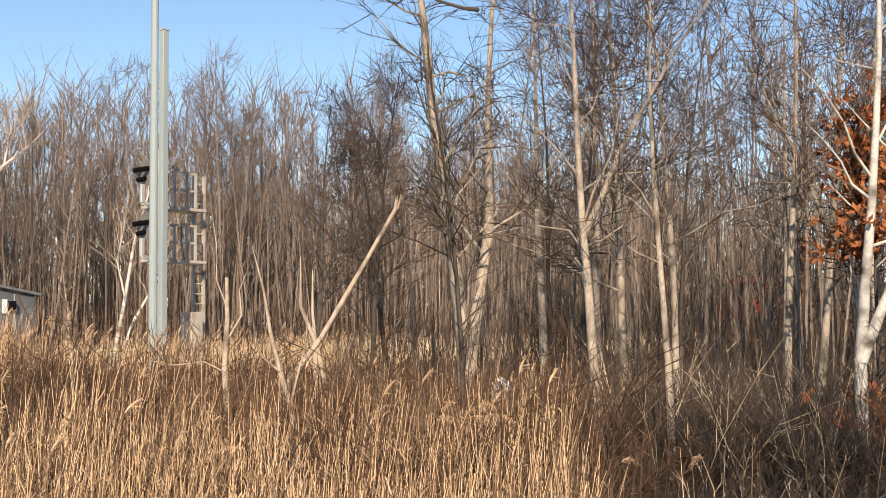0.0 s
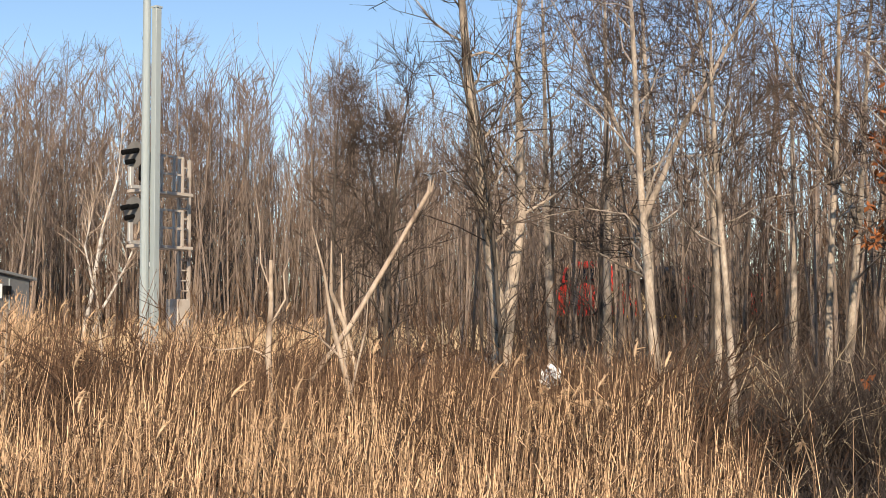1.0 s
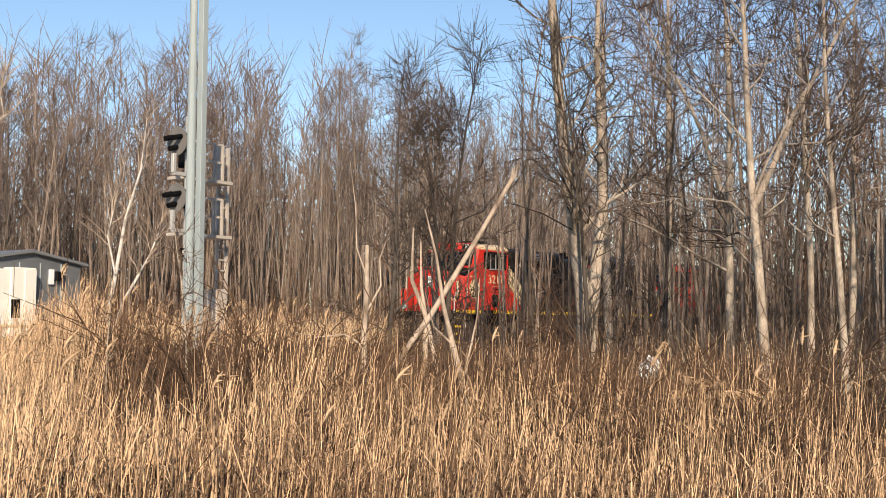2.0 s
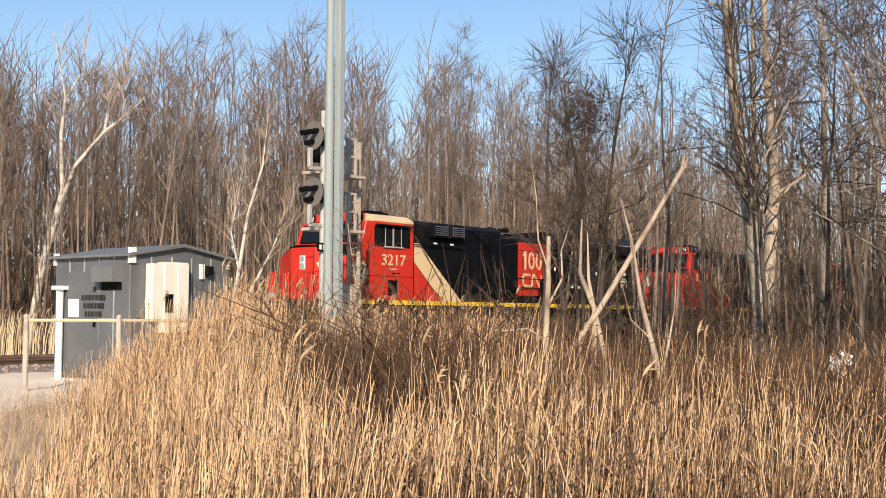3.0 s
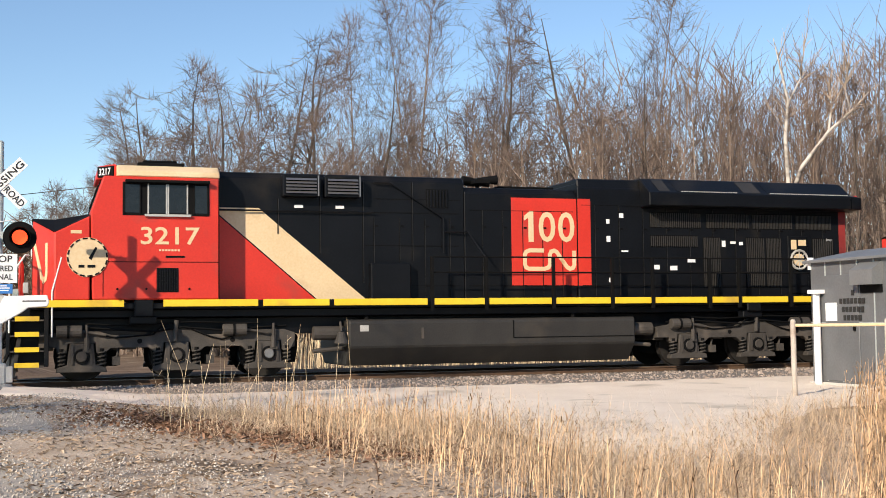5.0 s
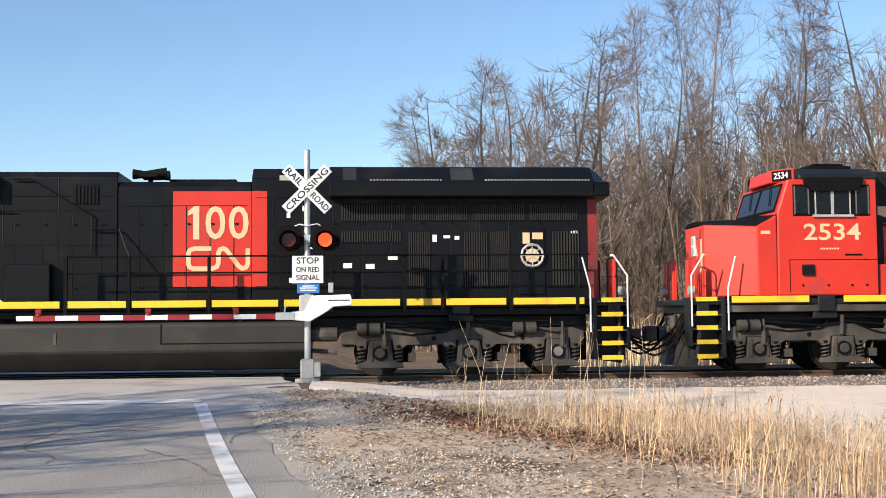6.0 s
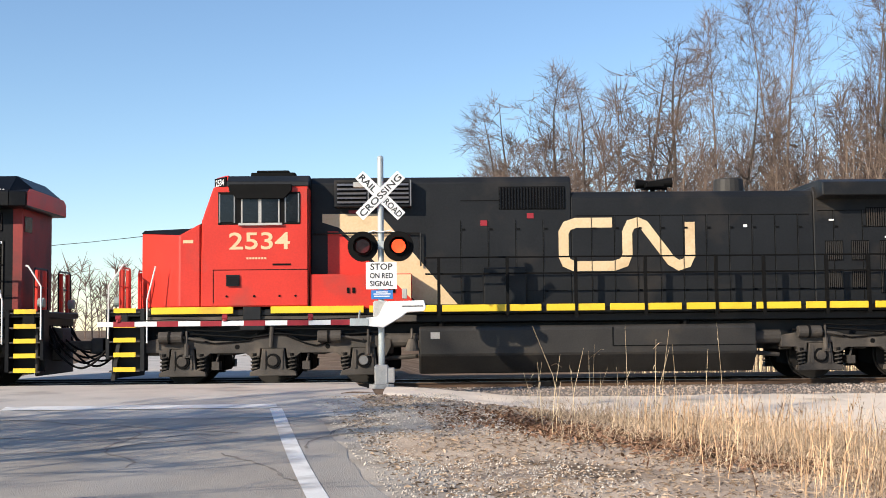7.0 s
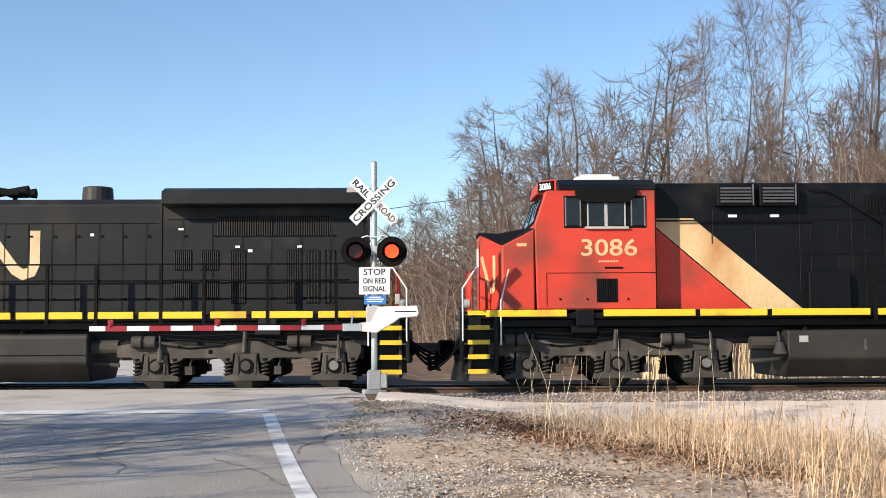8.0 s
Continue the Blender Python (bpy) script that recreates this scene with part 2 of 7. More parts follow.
SOIL = material("soil_litter", (0.09, 0.062, 0.043), (0.27, 0.19, 0.135), 0.95, scale=0.8, grain=14, bump=0.8, stain=(0.32, 0.245, 0.17), stain_amount=0.3, spec=0.08)
GRIT = material("pale_limestone", (0.76, 0.635, 0.515), (0.90, 0.785, 0.665), 0.95, scale=0.9, grain=26, bump=0.6, stain=(0.40, 0.33, 0.25), stain_amount=0.12)
GRAVEL = material("gravel_stone", (0.36, 0.31, 0.26), (0.58, 0.52, 0.45), 0.9, scale=3, grain=30, bump=0.4, island=0.35)
STONE = material("ballast_stone", (0.18, 0.142, 0.12), (0.42, 0.345, 0.295), 0.9, scale=3, grain=30, bump=0.4, island=0.4)
BED = material("ballast_bed", (0.14, 0.12, 0.105), (0.30, 0.265, 0.24), 0.95, scale=5, grain=30, bump=0.9)
TIMBER = material("sleeper_timber", (0.06, 0.045, 0.035), (0.14, 0.11, 0.09), 0.9, scale=2, grain=20, bump=0.6, stretch=(1, 0.2, 1))
ASPHALT = material("asphalt", (0.235, 0.212, 0.188), (0.45, 0.41, 0.365), 0.9, scale=1.1, grain=90, bump=0.45, stretch=(1.0, 0.35, 1.0), stain=(0.33, 0.315, 0.30), stain_amount=0.3)
OLDASPHALT = material("worn_asphalt", (0.42, 0.385, 0.35), (0.60, 0.555, 0.51), 0.92, scale=0.9, grain=50, bump=0.4, stain=(0.27, 0.255, 0.24), stain_amount=0.3)
DEADLEAF = material("dead_leaf", (0.20, 0.135, 0.09), (0.50, 0.39, 0.29), 0.85, scale=2, grain=20, bump=0.05, island=0.5, spec=0.08)
DRIFTLEAF = material("brown_dead_leaf", (0.13, 0.068, 0.042), (0.34, 0.205, 0.135), 0.8, scale=2, grain=20, bump=0.05, island=0.5, spec=0.08)
LITTER = material("verge_litter", (0.37, 0.28, 0.21), (0.67, 0.545, 0.43), 0.95, scale=1.1, grain=30, bump=0.9, stain=(0.17, 0.125, 0.09), stain_amount=0.3, spec=0.08)
SHOULDER = material("shoulder_dirt", (0.38, 0.325, 0.27), (0.60, 0.535, 0.46), 0.95, scale=1.2, grain=40, bump=0.7, stain=(0.22, 0.19, 0.16), stain_amount=0.3, spec=0.08)
# near-black steel: the shade behind the truck frames is in this colour
WHEEL = material("wheel_steel_in_shade", (0.005, 0.0045, 0.004), (0.018, 0.015, 0.013), 0.7, scale=3, grain=40, bump=0.15)
LINEPAINT = material("road_paint", (0.72, 0.71, 0.69), (0.85, 0.84, 0.82), 0.7, scale=2.5, grain=35, bump=0.25, stain=(0.36, 0.345, 0.33), stain_amount=0.42)
CONCRETE = material("concrete", (0.45, 0.43, 0.39), (0.60, 0.57, 0.53), 0.9, scale=2, grain=30, bump=0.3)


# ---- ground ----
def step(a, b, t):
    t = max(0.0, min(1.0, (t - a) / (b - a)))
    return t * t * (3 - 2 * t)


def road_edge(y):
    """The middle of the road's right-hand edge line."""
    return -2.18 - 0.16 * (y + 9.0)


def ground_z(x, y):
    """Height of the land: level with the rails at the track, falling to a wet ditch away from the road."""
    if y < 0:
        z = -0.30 + 0.34 * step(-16, -4.2, y)
        off = step(2.0, 6.0, x - road_edge(y))
        pad = -0.27 + 0.06 * step(-7, -4, y)
        z += (pad - z) * off
        z -= 0.75 * step(4.0, 10, x - road_edge(y)) * (1 - step(-18.0, -13.0, y))
    else:
        z = 0.04 - 0.34 * step(3.0, 6.0, y)
        if -9.5 < x < -0.2:
            z = 0.04 - 0.2 * step(4, 20, y)
    return z + (0.05 * noise.noise((x * 0.35, y * 0.35, 0)) if abs(y) > 5 and x > road_edge(y) + 1.5 else 0.0)


def sheet(name, xs, ys, zf, mat, label, kind="structure", keep=None, category=""):
    v, f = [], []
    for y in ys:
        for x in xs:
            px, py = (x(y) if callable(x) else x), y
            v.append((px, py, zf(px, py)))
    w = len(xs)
    for j in range(len(ys) - 1):
        for i in range(w - 1):
            f.append((j * w + i, j * w + i + 1, (j + 1) * w + i + 1, (j + 1) * w + i))
    s = Shape()
    s.v, s.f = v, f
    ob = new(name, s.mesh(name, mat, smooth=True))
    return tagged(ob, label, category, kind=kind)


def axis(lo, hi, fine_lo, fine_hi, fine, coarse):
    out, t = [], fine_lo
    while t <= fine_hi + 1e-6:
        out.append(t)
        t += fine
    d, t = coarse, fine_hi
    while t < hi:
        t = min(hi, t + d)
        out.append(t)
        d *= 1.5
    d, t = coarse, fine_lo
    while t > lo:
        t = max(lo, t - d)
        out.insert(0, t)
        d *= 1.5
    return out


sheet("ground", axis(-2500, 2500, -14, 60, 0.8, 3), axis(-2500, 2500, -44, 40, 0.8, 3),
      lambda x, y: ground_z(x, y) - (0.06 if abs(y) < 3.4 else 0.0) - (0.03 if x < road_edge(y) + 0.9 else 0.07 * (1 - step(10.5, 13.0, x - road_edge(y))) if -39 < y < -6 else 0.0), SOIL, "dry soil with leaf litter and flattened dead grass")

# the road: worn pale surface by the crossing, darker asphalt towards the camera
def strip(name, left, right, ys, lift, mat, label, n=6, ragged=0.0):
    cols = []
    for i in range(n + 1):
        k = i / n
        cols.append(lambda y, k=k: left(y) + (right(y) - left(y)) * k
                    + (ragged * noise.noise((y * 0.8, 3.1, k)) + ragged * 0.35 * noise.noise((y * 2.3, 7.7, 0)) if k in (0, 1) else 0.0))
    return sheet(name, cols, ys, lambda x, y: ground_z(min(x, road_edge(y) + 1.0), y) + lift, mat, label)


def span(a, b, d):
    n = max(2, int(round((b - a) / d)))
    return [a + (b - a) * i / n for i in range(n + 1)]


strip("road", lambda y: road_edge(y) - 7.2, lambda y: road_edge(y) + 0.62, span(-60, -9.6, 0.25), 0.016, ASPHALT, "grey asphalt road with worn wheel tracks", ragged=0.10)
strip("road_approach", lambda y: road_edge(y) - 7.6, lambda y: road_edge(y) + 1.0 + 1.0 * step(-11, -5, y), span(-9.6, -1.6, 0.4), 0.018, OLDASPHALT, "pale worn asphalt approach to the railway crossing", ragged=0.12)
strip("road_beyond", lambda y: road_edge(y) - 7.6, lambda y: road_edge(y) + 0.8, span(1.6, 300, 3.0), 0.014, OLDASPHALT, "asphalt road on the far side of the railway")
strip("edge_line", lambda y: road_edge(y) - 0.085, lambda y: road_edge(y) + 0.115, span(-60, -8.4, 0.5), 0.024, LINEPAINT, "worn white line along the road's edge", n=1)
strip("stop_line", lambda y: road_edge(y) - 4.4, lambda y: road_edge(y) + 0.05, span(-8.35, -7.75, 0.2), 0.028, LINEPAINT, "worn white stop line across the lane", n=4)
strip("dirt_shoulder", lambda y: road_edge(y) + 0.1, lambda y: road_edge(y) + 1.5 + 0.7 * step(-16, -9, y), span(-60, -6.0, 0.2), 0.008, SHOULDER, "grey gravelly shoulder beside the road", ragged=0.28)

# sealed cracks wander over the asphalt
crk, rc = Shape(), random.Random(41)
for x0, y0, a0, n in ((-6.5, -11.6, 0.15, 18), (-4.4, -10.4, -0.2, 10), (-3.2, -14.5, 1.75, 16), (-5.6, -13.2, 0.1, 14), (-1.35, -13.0, 1.9, 18), (-2.2, -12.2, 0.3, 8), (-7.0, -9.9, 0.1, 12), (-0.95, -16.0, 1.8, 14)):
    x, y, a = x0, y0, a0
    for _ in range(n):
        a += rc.gauss(0, 0.28)
        a += (a0 - a) * 0.2
        x2, y2, w = x + 0.22 * math.cos(a), y + 0.22 * math.sin(a), rc.uniform(0.008, 0.026)
        nx, ny = -math.sin(a) * w, math.cos(a) * w
        crk.add([(px, py, ground_z(min(px, road_edge(py) + 1.0), py) + 0.0205) for px, py in ((x - nx, y - ny), (x2 - nx, y2 - ny), (x2 + nx, y2 + ny), (x + nx, y + ny))], [(0, 1, 2, 3)])
        x, y = x2, y2
solid("road_cracks", crk, BED, "thin dark sealed cracks in the road surface", kind="structure")

verge_cols = [lambda y, k=k: road_edge(y) + 1.0 + (13.5 + 1.6 * noise.noise((y * 0.4, 0, 8))) * k / 18 for k in range(19)]
sheet("verge", verge_cols, span(-40, -6.2, 0.4), lambda x, y: ground_z(x, y) + 0.002, LITTER, "tan leaf litter and flattened dead grass on the verge")

# pale stone service strip beside the track, widening towards the equipment hut
def pad_far(x):
    return -3.75


def pad_near(x):
    return -6.4 - 2.9 * step(1.0, 4.8, x) - 6.3 * step(4.8, 6.4, x) + 4.3 * step(7.5, 13.0, x)


pad = Shape()
xs = span(-0.6, 26, 0.35)
rows = 14
for x in xs:
    for j in range(rows + 1):
        y = pad_far(x) + (pad_near(x) + 0.5 * noise.noise((x * 0.8, 1.7, 0)) + 0.25 * noise.noise((x * 2.3, 4.7, 0)) - pad_far(x)) * j / rows
        pad.v.append((x, y, ground_z(x, y) + 0.03 - 0.05 * step(0.94, 1.0, j / rows) + 0.02 * noise.noise((x * 1.5, y * 1.5, 4))))
for i in range(len(xs) - 1):
    for j in range(rows):
        a = i * (rows + 1) + j
        pad.f.append((a, a + 1, a + rows + 2, a + rows + 1))
solid("gravel_pad", pad, GRIT, "bright pale crushed limestone service strip beside the track", kind="structure", smooth=True)

# ---- track ----
bed = Shape()
bed.extrude([(-3.9, -0.26), (-2.05, -0.13), (2.05, -0.13), (3.9, -0.30), (3.9, -0.6), (-3.9, -0.6)], -0.5, 160)
bed.extrude([(-3.9, -0.26), (-2.05, -0.13), (2.05, -0.13), (3.9, -0.30), (3.9, -0.6), (-3.9, -0.6)], -120, -9.6)
solid("ballast", bed, BED, "grey-brown crushed stone ballast bank under the track", kind="structure")
cross = Shape()
for a, b in ((-3.2, -0.83), (-0.64, 0.64), (0.83, 3.2)):
    cross.extrude([(a, -0.3), (a, 0.03), (b, -0.01), (b, -0.3)], -9.6, -0.5)
solid("crossing_panels", cross, DARK, "dark rubber and timber crossing panels between the rails", kind="structure")
track = thing("railway_track", "two rusty steel rails with polished tops on timber sleepers", "track")
for y in (-0.76, 0.76):
    r = Shape()
    prof = [(-0.07, -0.178), (0.07, -0.178), (0.07, -0.165), (0.012, -0.14), (0.012, -0.045), (0.037, -0.035), (0.037, -0.006), (-0.037, -0.006), (-0.037, -0.035), (-0.012, -0.045), (-0.012, -0.14), (-0.07, -0.165)]
    r.extrude([(y + a, z) for a, z in prof], -120, 160)
    part("rail", r, RAILSIDE, track, "rusty steel rail")
    head = Shape().box(-120, 160, y - 0.034, y + 0.034, -0.006, 0.0)
    part("rail_head", head, STEEL, track, "polished running surface")


# ---- level crossing signal ----
PX, PY, PZ = -0.69, -3.7, ground_z(-0.69, -3.7)
sig = thing("crossing_signal", "railway crossing signal mast with red flashers, signs and lowered gate", "crossing signal", at=pose(PX, PY, PZ))
part("mast", Shape().rod((0, 0, 0.2), (0, 0, 4.65), 0.062, n=16).rod((0, 0, 4.65), (0, 0, 4.68), 0.066, 0.03, 16), GALV, sig, "galvanised steel mast", smooth=False)
base = Shape().box(-0.14, 0.14, -0.14, 0.14, 0.06, 0.46)
part("mast_base", base, SILVER, sig, "silver cast mast base", bevel=0.03)
part("foundation", Shape().rod((0, 0, -0.25), (0, 0, 0.07), 0.27, 0.25, 14), CONCRETE, sig, "round concrete footing")
junction = part("junction_box", Shape().box(0.10, 0.26, -0.12, 0.12, 0.10, 0.40), SILVER, sig, bevel=0.02)
CROSSC = 3.86
for sgn, words, lift in ((-1, ("RAIL", "ROAD"), 0.0), (1, ("CROSSING",), 0.012)):
    bl = part("crossbuck_blade", Shape().box(-0.60, 0.60, -0.010 - lift, -lift, -0.11, 0.11), SIGNWHITE, sig, "white reflective crossbuck blade", bevel=0.003)
    bl.matrix_basis = pose(0, -0.085, CROSSC) @ Matrix.Rotation(radians(45 * -sgn), 4, "Y")
    if sgn < 0:
        lettering("word", "RAIL", 0.42, 0.13, pose(-0.56, -0.012 - lift, -0.065, 90), SIGNBLACK, bl, depth=0.004)
        lettering("word", "ROAD", 0.44, 0.13, pose(0.14, -0.012 - lift, -0.065, 90), SIGNBLACK, bl, depth=0.004)
    else:
        lettering("word", "CROSSING", 1.12, 0.13, pose(-0.56, -0.012 - lift, -0.065, 90), SIGNBLACK, bl, depth=0.004)
arm = Shape().rod((-0.62, 0.0, 2.86), (0.62, 0.0, 2.86), 0.03).box(-0.13, 0.13, -0.1, 0.1, 2.78, 2.94)
part("lamp_crossarm", arm, GALV, sig, bevel=0.005)
cable = Shape().tube([(-0.35, -0.05, 3.08), (-0.15, -0.08, 3.15), (0.0, -0.09, 3.12), (0.2, -0.08, 3.16), (0.35, -0.05, 3.08)], [0.012] * 5, 5)
part("lamp_cable", cable, SIGNWHITE, sig)
LENSES = []
for x, lit in ((-0.36, True), (0.36, False)):
    target = Shape().rod((x, -0.09, 2.83), (x, -0.12, 2.83), 0.305, 0.305, 28)
    unit = part("flasher_background", target, DARK, sig, "round black flasher background", bevel=0.006)
    hood = Shape()
    n = 14
    for i in range(n):
        a, b = math.radians(-25 + 230 * i / n), math.radians(-25 + 230 * (i + 1) / n)
        pts = []
        for t in (a, b):
            for y in (-0.12, -0.40 + 0.06 * (1 - math.sin(t))):
                for r in (0.185, 0.195):
                    pts.append((x + r * math.cos(t), y, 2.83 + r * math.sin(t)))
        hood.add(pts, [(0, 2, 6, 4), (1, 5, 7, 3), (2, 3, 7, 6), (0, 4, 5, 1)])
    part("flasher_hood", hood, DARK, unit, "black visor hood")
    part("lamp_housing", Shape().rod((x, -0.09, 2.83), (x, 0.16, 2.83), 0.17, 0.12, 16), DARK, unit)
    bezel = Shape()
    for i in range(20):
        a, b = 2 * math.pi * i / 20, 2 * math.pi * (i + 1) / 20
        bezel.rod((x + 0.17 * math.cos(a), -0.15, 2.83 + 0.17 * math.sin(a)), (x + 0.17 * math.cos(b), -0.15, 2.83 + 0.17 * math.sin(b)), 0.02, n=5)
    part("lens_ring", bezel, DARK, unit)
    # the lens turns: a glowing face and a dark face
    v = [(0.14 * math.cos(2 * math.pi * i / 24), y, 0.14 * math.sin(2 * math.pi * i / 24)) for y in (-0.008, 0.0, 0.008) for i in range(24)]
    lens_me = bpy.data.meshes.new("lens")
    f = [tuple(range(24)), tuple(range(71, 47, -1))] + [(j * 24 + (i + 1) % 24, j * 24 + i, (j + 1) * 24 + i, (j + 1) * 24 + (i + 1) % 24) for j in (0, 1) for i in range(24)]
    lens_me.from_pydata(v, [], f)
    lens_me.materials.append(LAMPOFF)
    lens_me.materials.append(LAMPLIT)
    lens_me.polygons[0].material_index = 1
    lens_me.update()
    lens = new("lens", lens_me)
    lens.parent = unit
    tagged(lens, "red signal lens that flashes")
    LENSES.append(((lens, pose(x, -0.20, 2.83)), lit))
FLASHES = [0.62 + 0.525 * i - 0.065 for i in range(15)]
sign = part("stop_sign_plate", Shape().box(-0.30, 0.32, -0.085, -0.075, 1.97, 2.52), SIGNWHITE, sig, "white plate reading stop on red signal", bevel=0.004)
lettering("word", "STOP", 0.44, 0.13, pose(-0.21, -0.087, 2.36, 90), SIGNBLACK, sign, depth=0.004)
lettering("word", "ON RED", 0.46, 0.11, pose(-0.22, -0.087, 2.19, 90), SIGNBLACK, sign, depth=0.004)
lettering("word", "SIGNAL", 0.46, 0.11, pose(-0.22, -0.087, 2.03, 90), SIGNBLACK, sign, depth=0.004)
blue = part("notice_plate", Shape().box(-0.20, 0.24, -0.085, -0.075, 1.77, 1.95), SIGNBLUE, sig, "small blue emergency notice plate", bevel=0.003)
lines = Shape()
for z, a, b in ((1.905, -0.10, 0.14), (1.865, -0.15, 0.19), (1.82, -0.14, 0.17)):
    lines.box(a, b, -0.089, -0.084, z, z + 0.02)
part("notice_lines", lines, SIGNWHITE, blue)
part("side_box", Shape().box(0.42, 0.52, -0.06, 0.06, 1.78, 1.98), SILVER, sig, bevel=0.01)
mech = Shape().box(-0.16, 0.14, -0.16, 0.20, 1.30, 1.74)
part("gate_mechanism", mech, SILVER, sig, "silver gate drive casing", bevel=0.03)
weight = Shape().slab([(-0.30, 1.24), (0.05, 1.20), (0.42, 1.42), (0.52, 1.50), (0.86, 1.52), (0.90, 1.60), (0.86, 1.74), (0.10, 1.72), (-0.06, 1.42), (-0.30, 1.40)], -0.24, -0.17)
part("counterweight_arm", weight, SIGNWHITE, sig, "white counterweight arm", bevel=0.012)
weight2 = Shape().slab([(-0.30, 1.24), (0.05, 1.20), (0.42, 1.42), (0.52, 1.50), (0.86, 1.52), (0.90, 1.60), (0.86, 1.74), (0.10, 1.72), (-0.06, 1.42), (-0.30, 1.40)], 0.22, 0.28)
part("counterweight_arm", weight2, SILVER, sig, "white counterweight arm", bevel=0.012)
part("arm_slots", Shape().box(0.42, 0.84, -0.246, -0.235, 1.615, 1.635), DARK, sig)
gate = part("gate_arm", Shape().box(-5.62, -0.25, -0.235, -0.20, 1.265, 1.365), SIGNWHITE, sig, "white gate arm with red bands", bevel=0.008)
x = -5.30
while x < -0.75:
    part("red_band", Shape().box(x, x + 0.42, -0.239, -0.196, 1.262, 1.368), TAPERED, gate)
    x += 0.86
for x in (-5.2, -3.1, -1.4):
    gl = part("gate_lamp", Shape().rod((x, -0.22, 1.36), (x, -0.22, 1.41), 0.05).rod((x - 0.05, -0.22, 1.44), (x + 0.05, -0.22, 1.44), 0.055, n=12), TAPERED, gate, "small red gate lamp")
part("gate_cable", Shape().tube([(-5.0, -0.2, 1.375), (-4.2, -0.2, 1.40), (-3.1, -0.2, 1.375), (-2.2, -0.2, 1.39), (-1.4, -0.2, 1.375), (-0.5, -0.2, 1.40)], [0.01] * 6, 5), DARK, gate)
part("gate_clamp", Shape().box(-0.62, -0.24, -0.25, -0.18, 1.24, 1.39).rod((-0.45, -0.2, 1.36), (-0.42, -0.2, 1.55), 0.02), GALV, sig, bevel=0.01)
part("rear_flasher_arm", Shape().rod((-0.5, 0.25, 4.12), (0.1, 0.1, 4.12), 0.025).box(-0.56, -0.2, 0.2, 0.3, 4.07, 4.17), SILVER, sig)

# ---- equipment hut and its fence ----
hx0, hx1, hy0, hy1, hz = 15.75, 18.35, -8.45, -5.85, -0.24
hut = thing("equipment_hut", "grey aluminium trackside equipment hut with white cabinets on gravel", "hut")
part("hut_base", Shape().box(hx0 - 0.05, hx1 + 0.05, hy0 - 0.05, hy1 + 0.05, hz - 0.15, hz + 0.06), CONCRETE, hut, bevel=0.01)
xm = (hx0 + hx1) / 2
walls = Shape().slab([(hx0, hz + 0.06), (hx1, hz + 0.06), (hx1, 2.36), (xm, 2.58), (hx0, 2.36)], hy0, hy1)
hw = part("hut_wall", walls, HUTGREY, hut, "grey ribbed aluminium wall", bevel=0.01)
seams = Shape()
for i in range(1, 5):
    y = hy0 + (hy1 - hy0) * i / 5
    seams.box(hx0 - 0.014, hx0 + 0.01, y - 0.012, y + 0.012, hz + 0.08, 2.34)
for i in range(1, 5):
    x = hx0 + (hx1 - hx0) * i / 5
    seams.box(x - 0.012, x + 0.012, hy0 - 0.014, hy0 + 0.01, hz + 0.08, 2.36)
seams.box(hx0 - 0.012, hx0 + 0.01, hy0, hy1, 1.06, 1.075)
part("wall_seams", seams, GALV, hw)
rf = Shape().slab([(hx0 - 0.12, 2.33), (xm, 2.57), (hx1 + 0.12, 2.33), (hx1 + 0.12, 2.39), (xm, 2.64), (hx0 - 0.12, 2.39)], hy0 - 0.12, hy1 + 0.12)
part("hut_roof", rf, HUTROOF, hut, "shallow grey metal gable roof", bevel=0.008)
part("roof_lug", Shape().box(hx0 - 0.05, hx0 + 0.1, hy0 - 0.06, hy0 + 0.02, 2.2, 2.52), SIGNWHITE, hut)
part("roof_lug", Shape().box(hx0 - 0.05, hx0 + 0.06, hy1 - 0.04, hy1 + 0.02, 2.2, 2.46), SIGNWHITE, hut)
vent = Shape().add([(hx0, -8.2, 2.28), (hx0, -7.5, 2.28), (hx0 - 0.26, -7.5, 2.12), (hx0 - 0.26, -8.2, 2.12), (hx0, -8.2, 1.82), (hx0, -7.5, 1.82), (hx0 - 0.26, -7.5, 1.82), (hx0 - 0.26, -8.2, 1.82)],
                   [(0, 1, 2, 3), (3, 2, 6, 7), (0, 3, 7, 4), (1, 5, 6, 2), (4, 7, 6, 5)])
part("vent_hood", vent, HUTROOF, hut, "grey sheet metal vent hood")
# black strip paints the hood's cast shadow on the wall below
part("vent_hood_shadow", Shape().box(hx0 - 0.03, hx0, -8.18, -7.52, 1.66, 1.82), DARK, hut)
door = part("hut_door", Shape().box(hx0 - 0.02, hx0, -7.45, -6.35, hz + 0.1, 2.05), HUTGREY, hut, bevel=0.008)
part("door_handle", Shape().box(hx0 - 0.06, hx0 - 0.02, -7.35, -7.30, 0.9, 1.05), DARK, door)
part("notice", Shape().box(hx0 - 0.03, hx0 - 0.018, -6.75, -6.38, 1.10, 1.48), SIGNWHITE, hut, "white paper notice")
for i, (a, b) in enumerate(((0.42, 0.58), (0.10, 0.90), (0.14, 0.86), (0.22, 0.78))):
    z = 1.62 - 0.17 * i
    y0, bars = -7.75, Shape()
    x = a
    while x < b - 0.04:
        bars.box(hx0 - 0.030, hx0 - 0.015, y0 + x, y0 + min(b, x + 0.09), z, z + 0.11)
        x += 0.12
    part("marking_line", bars, SIGNBLACK, hut, "line of dark painted marking")
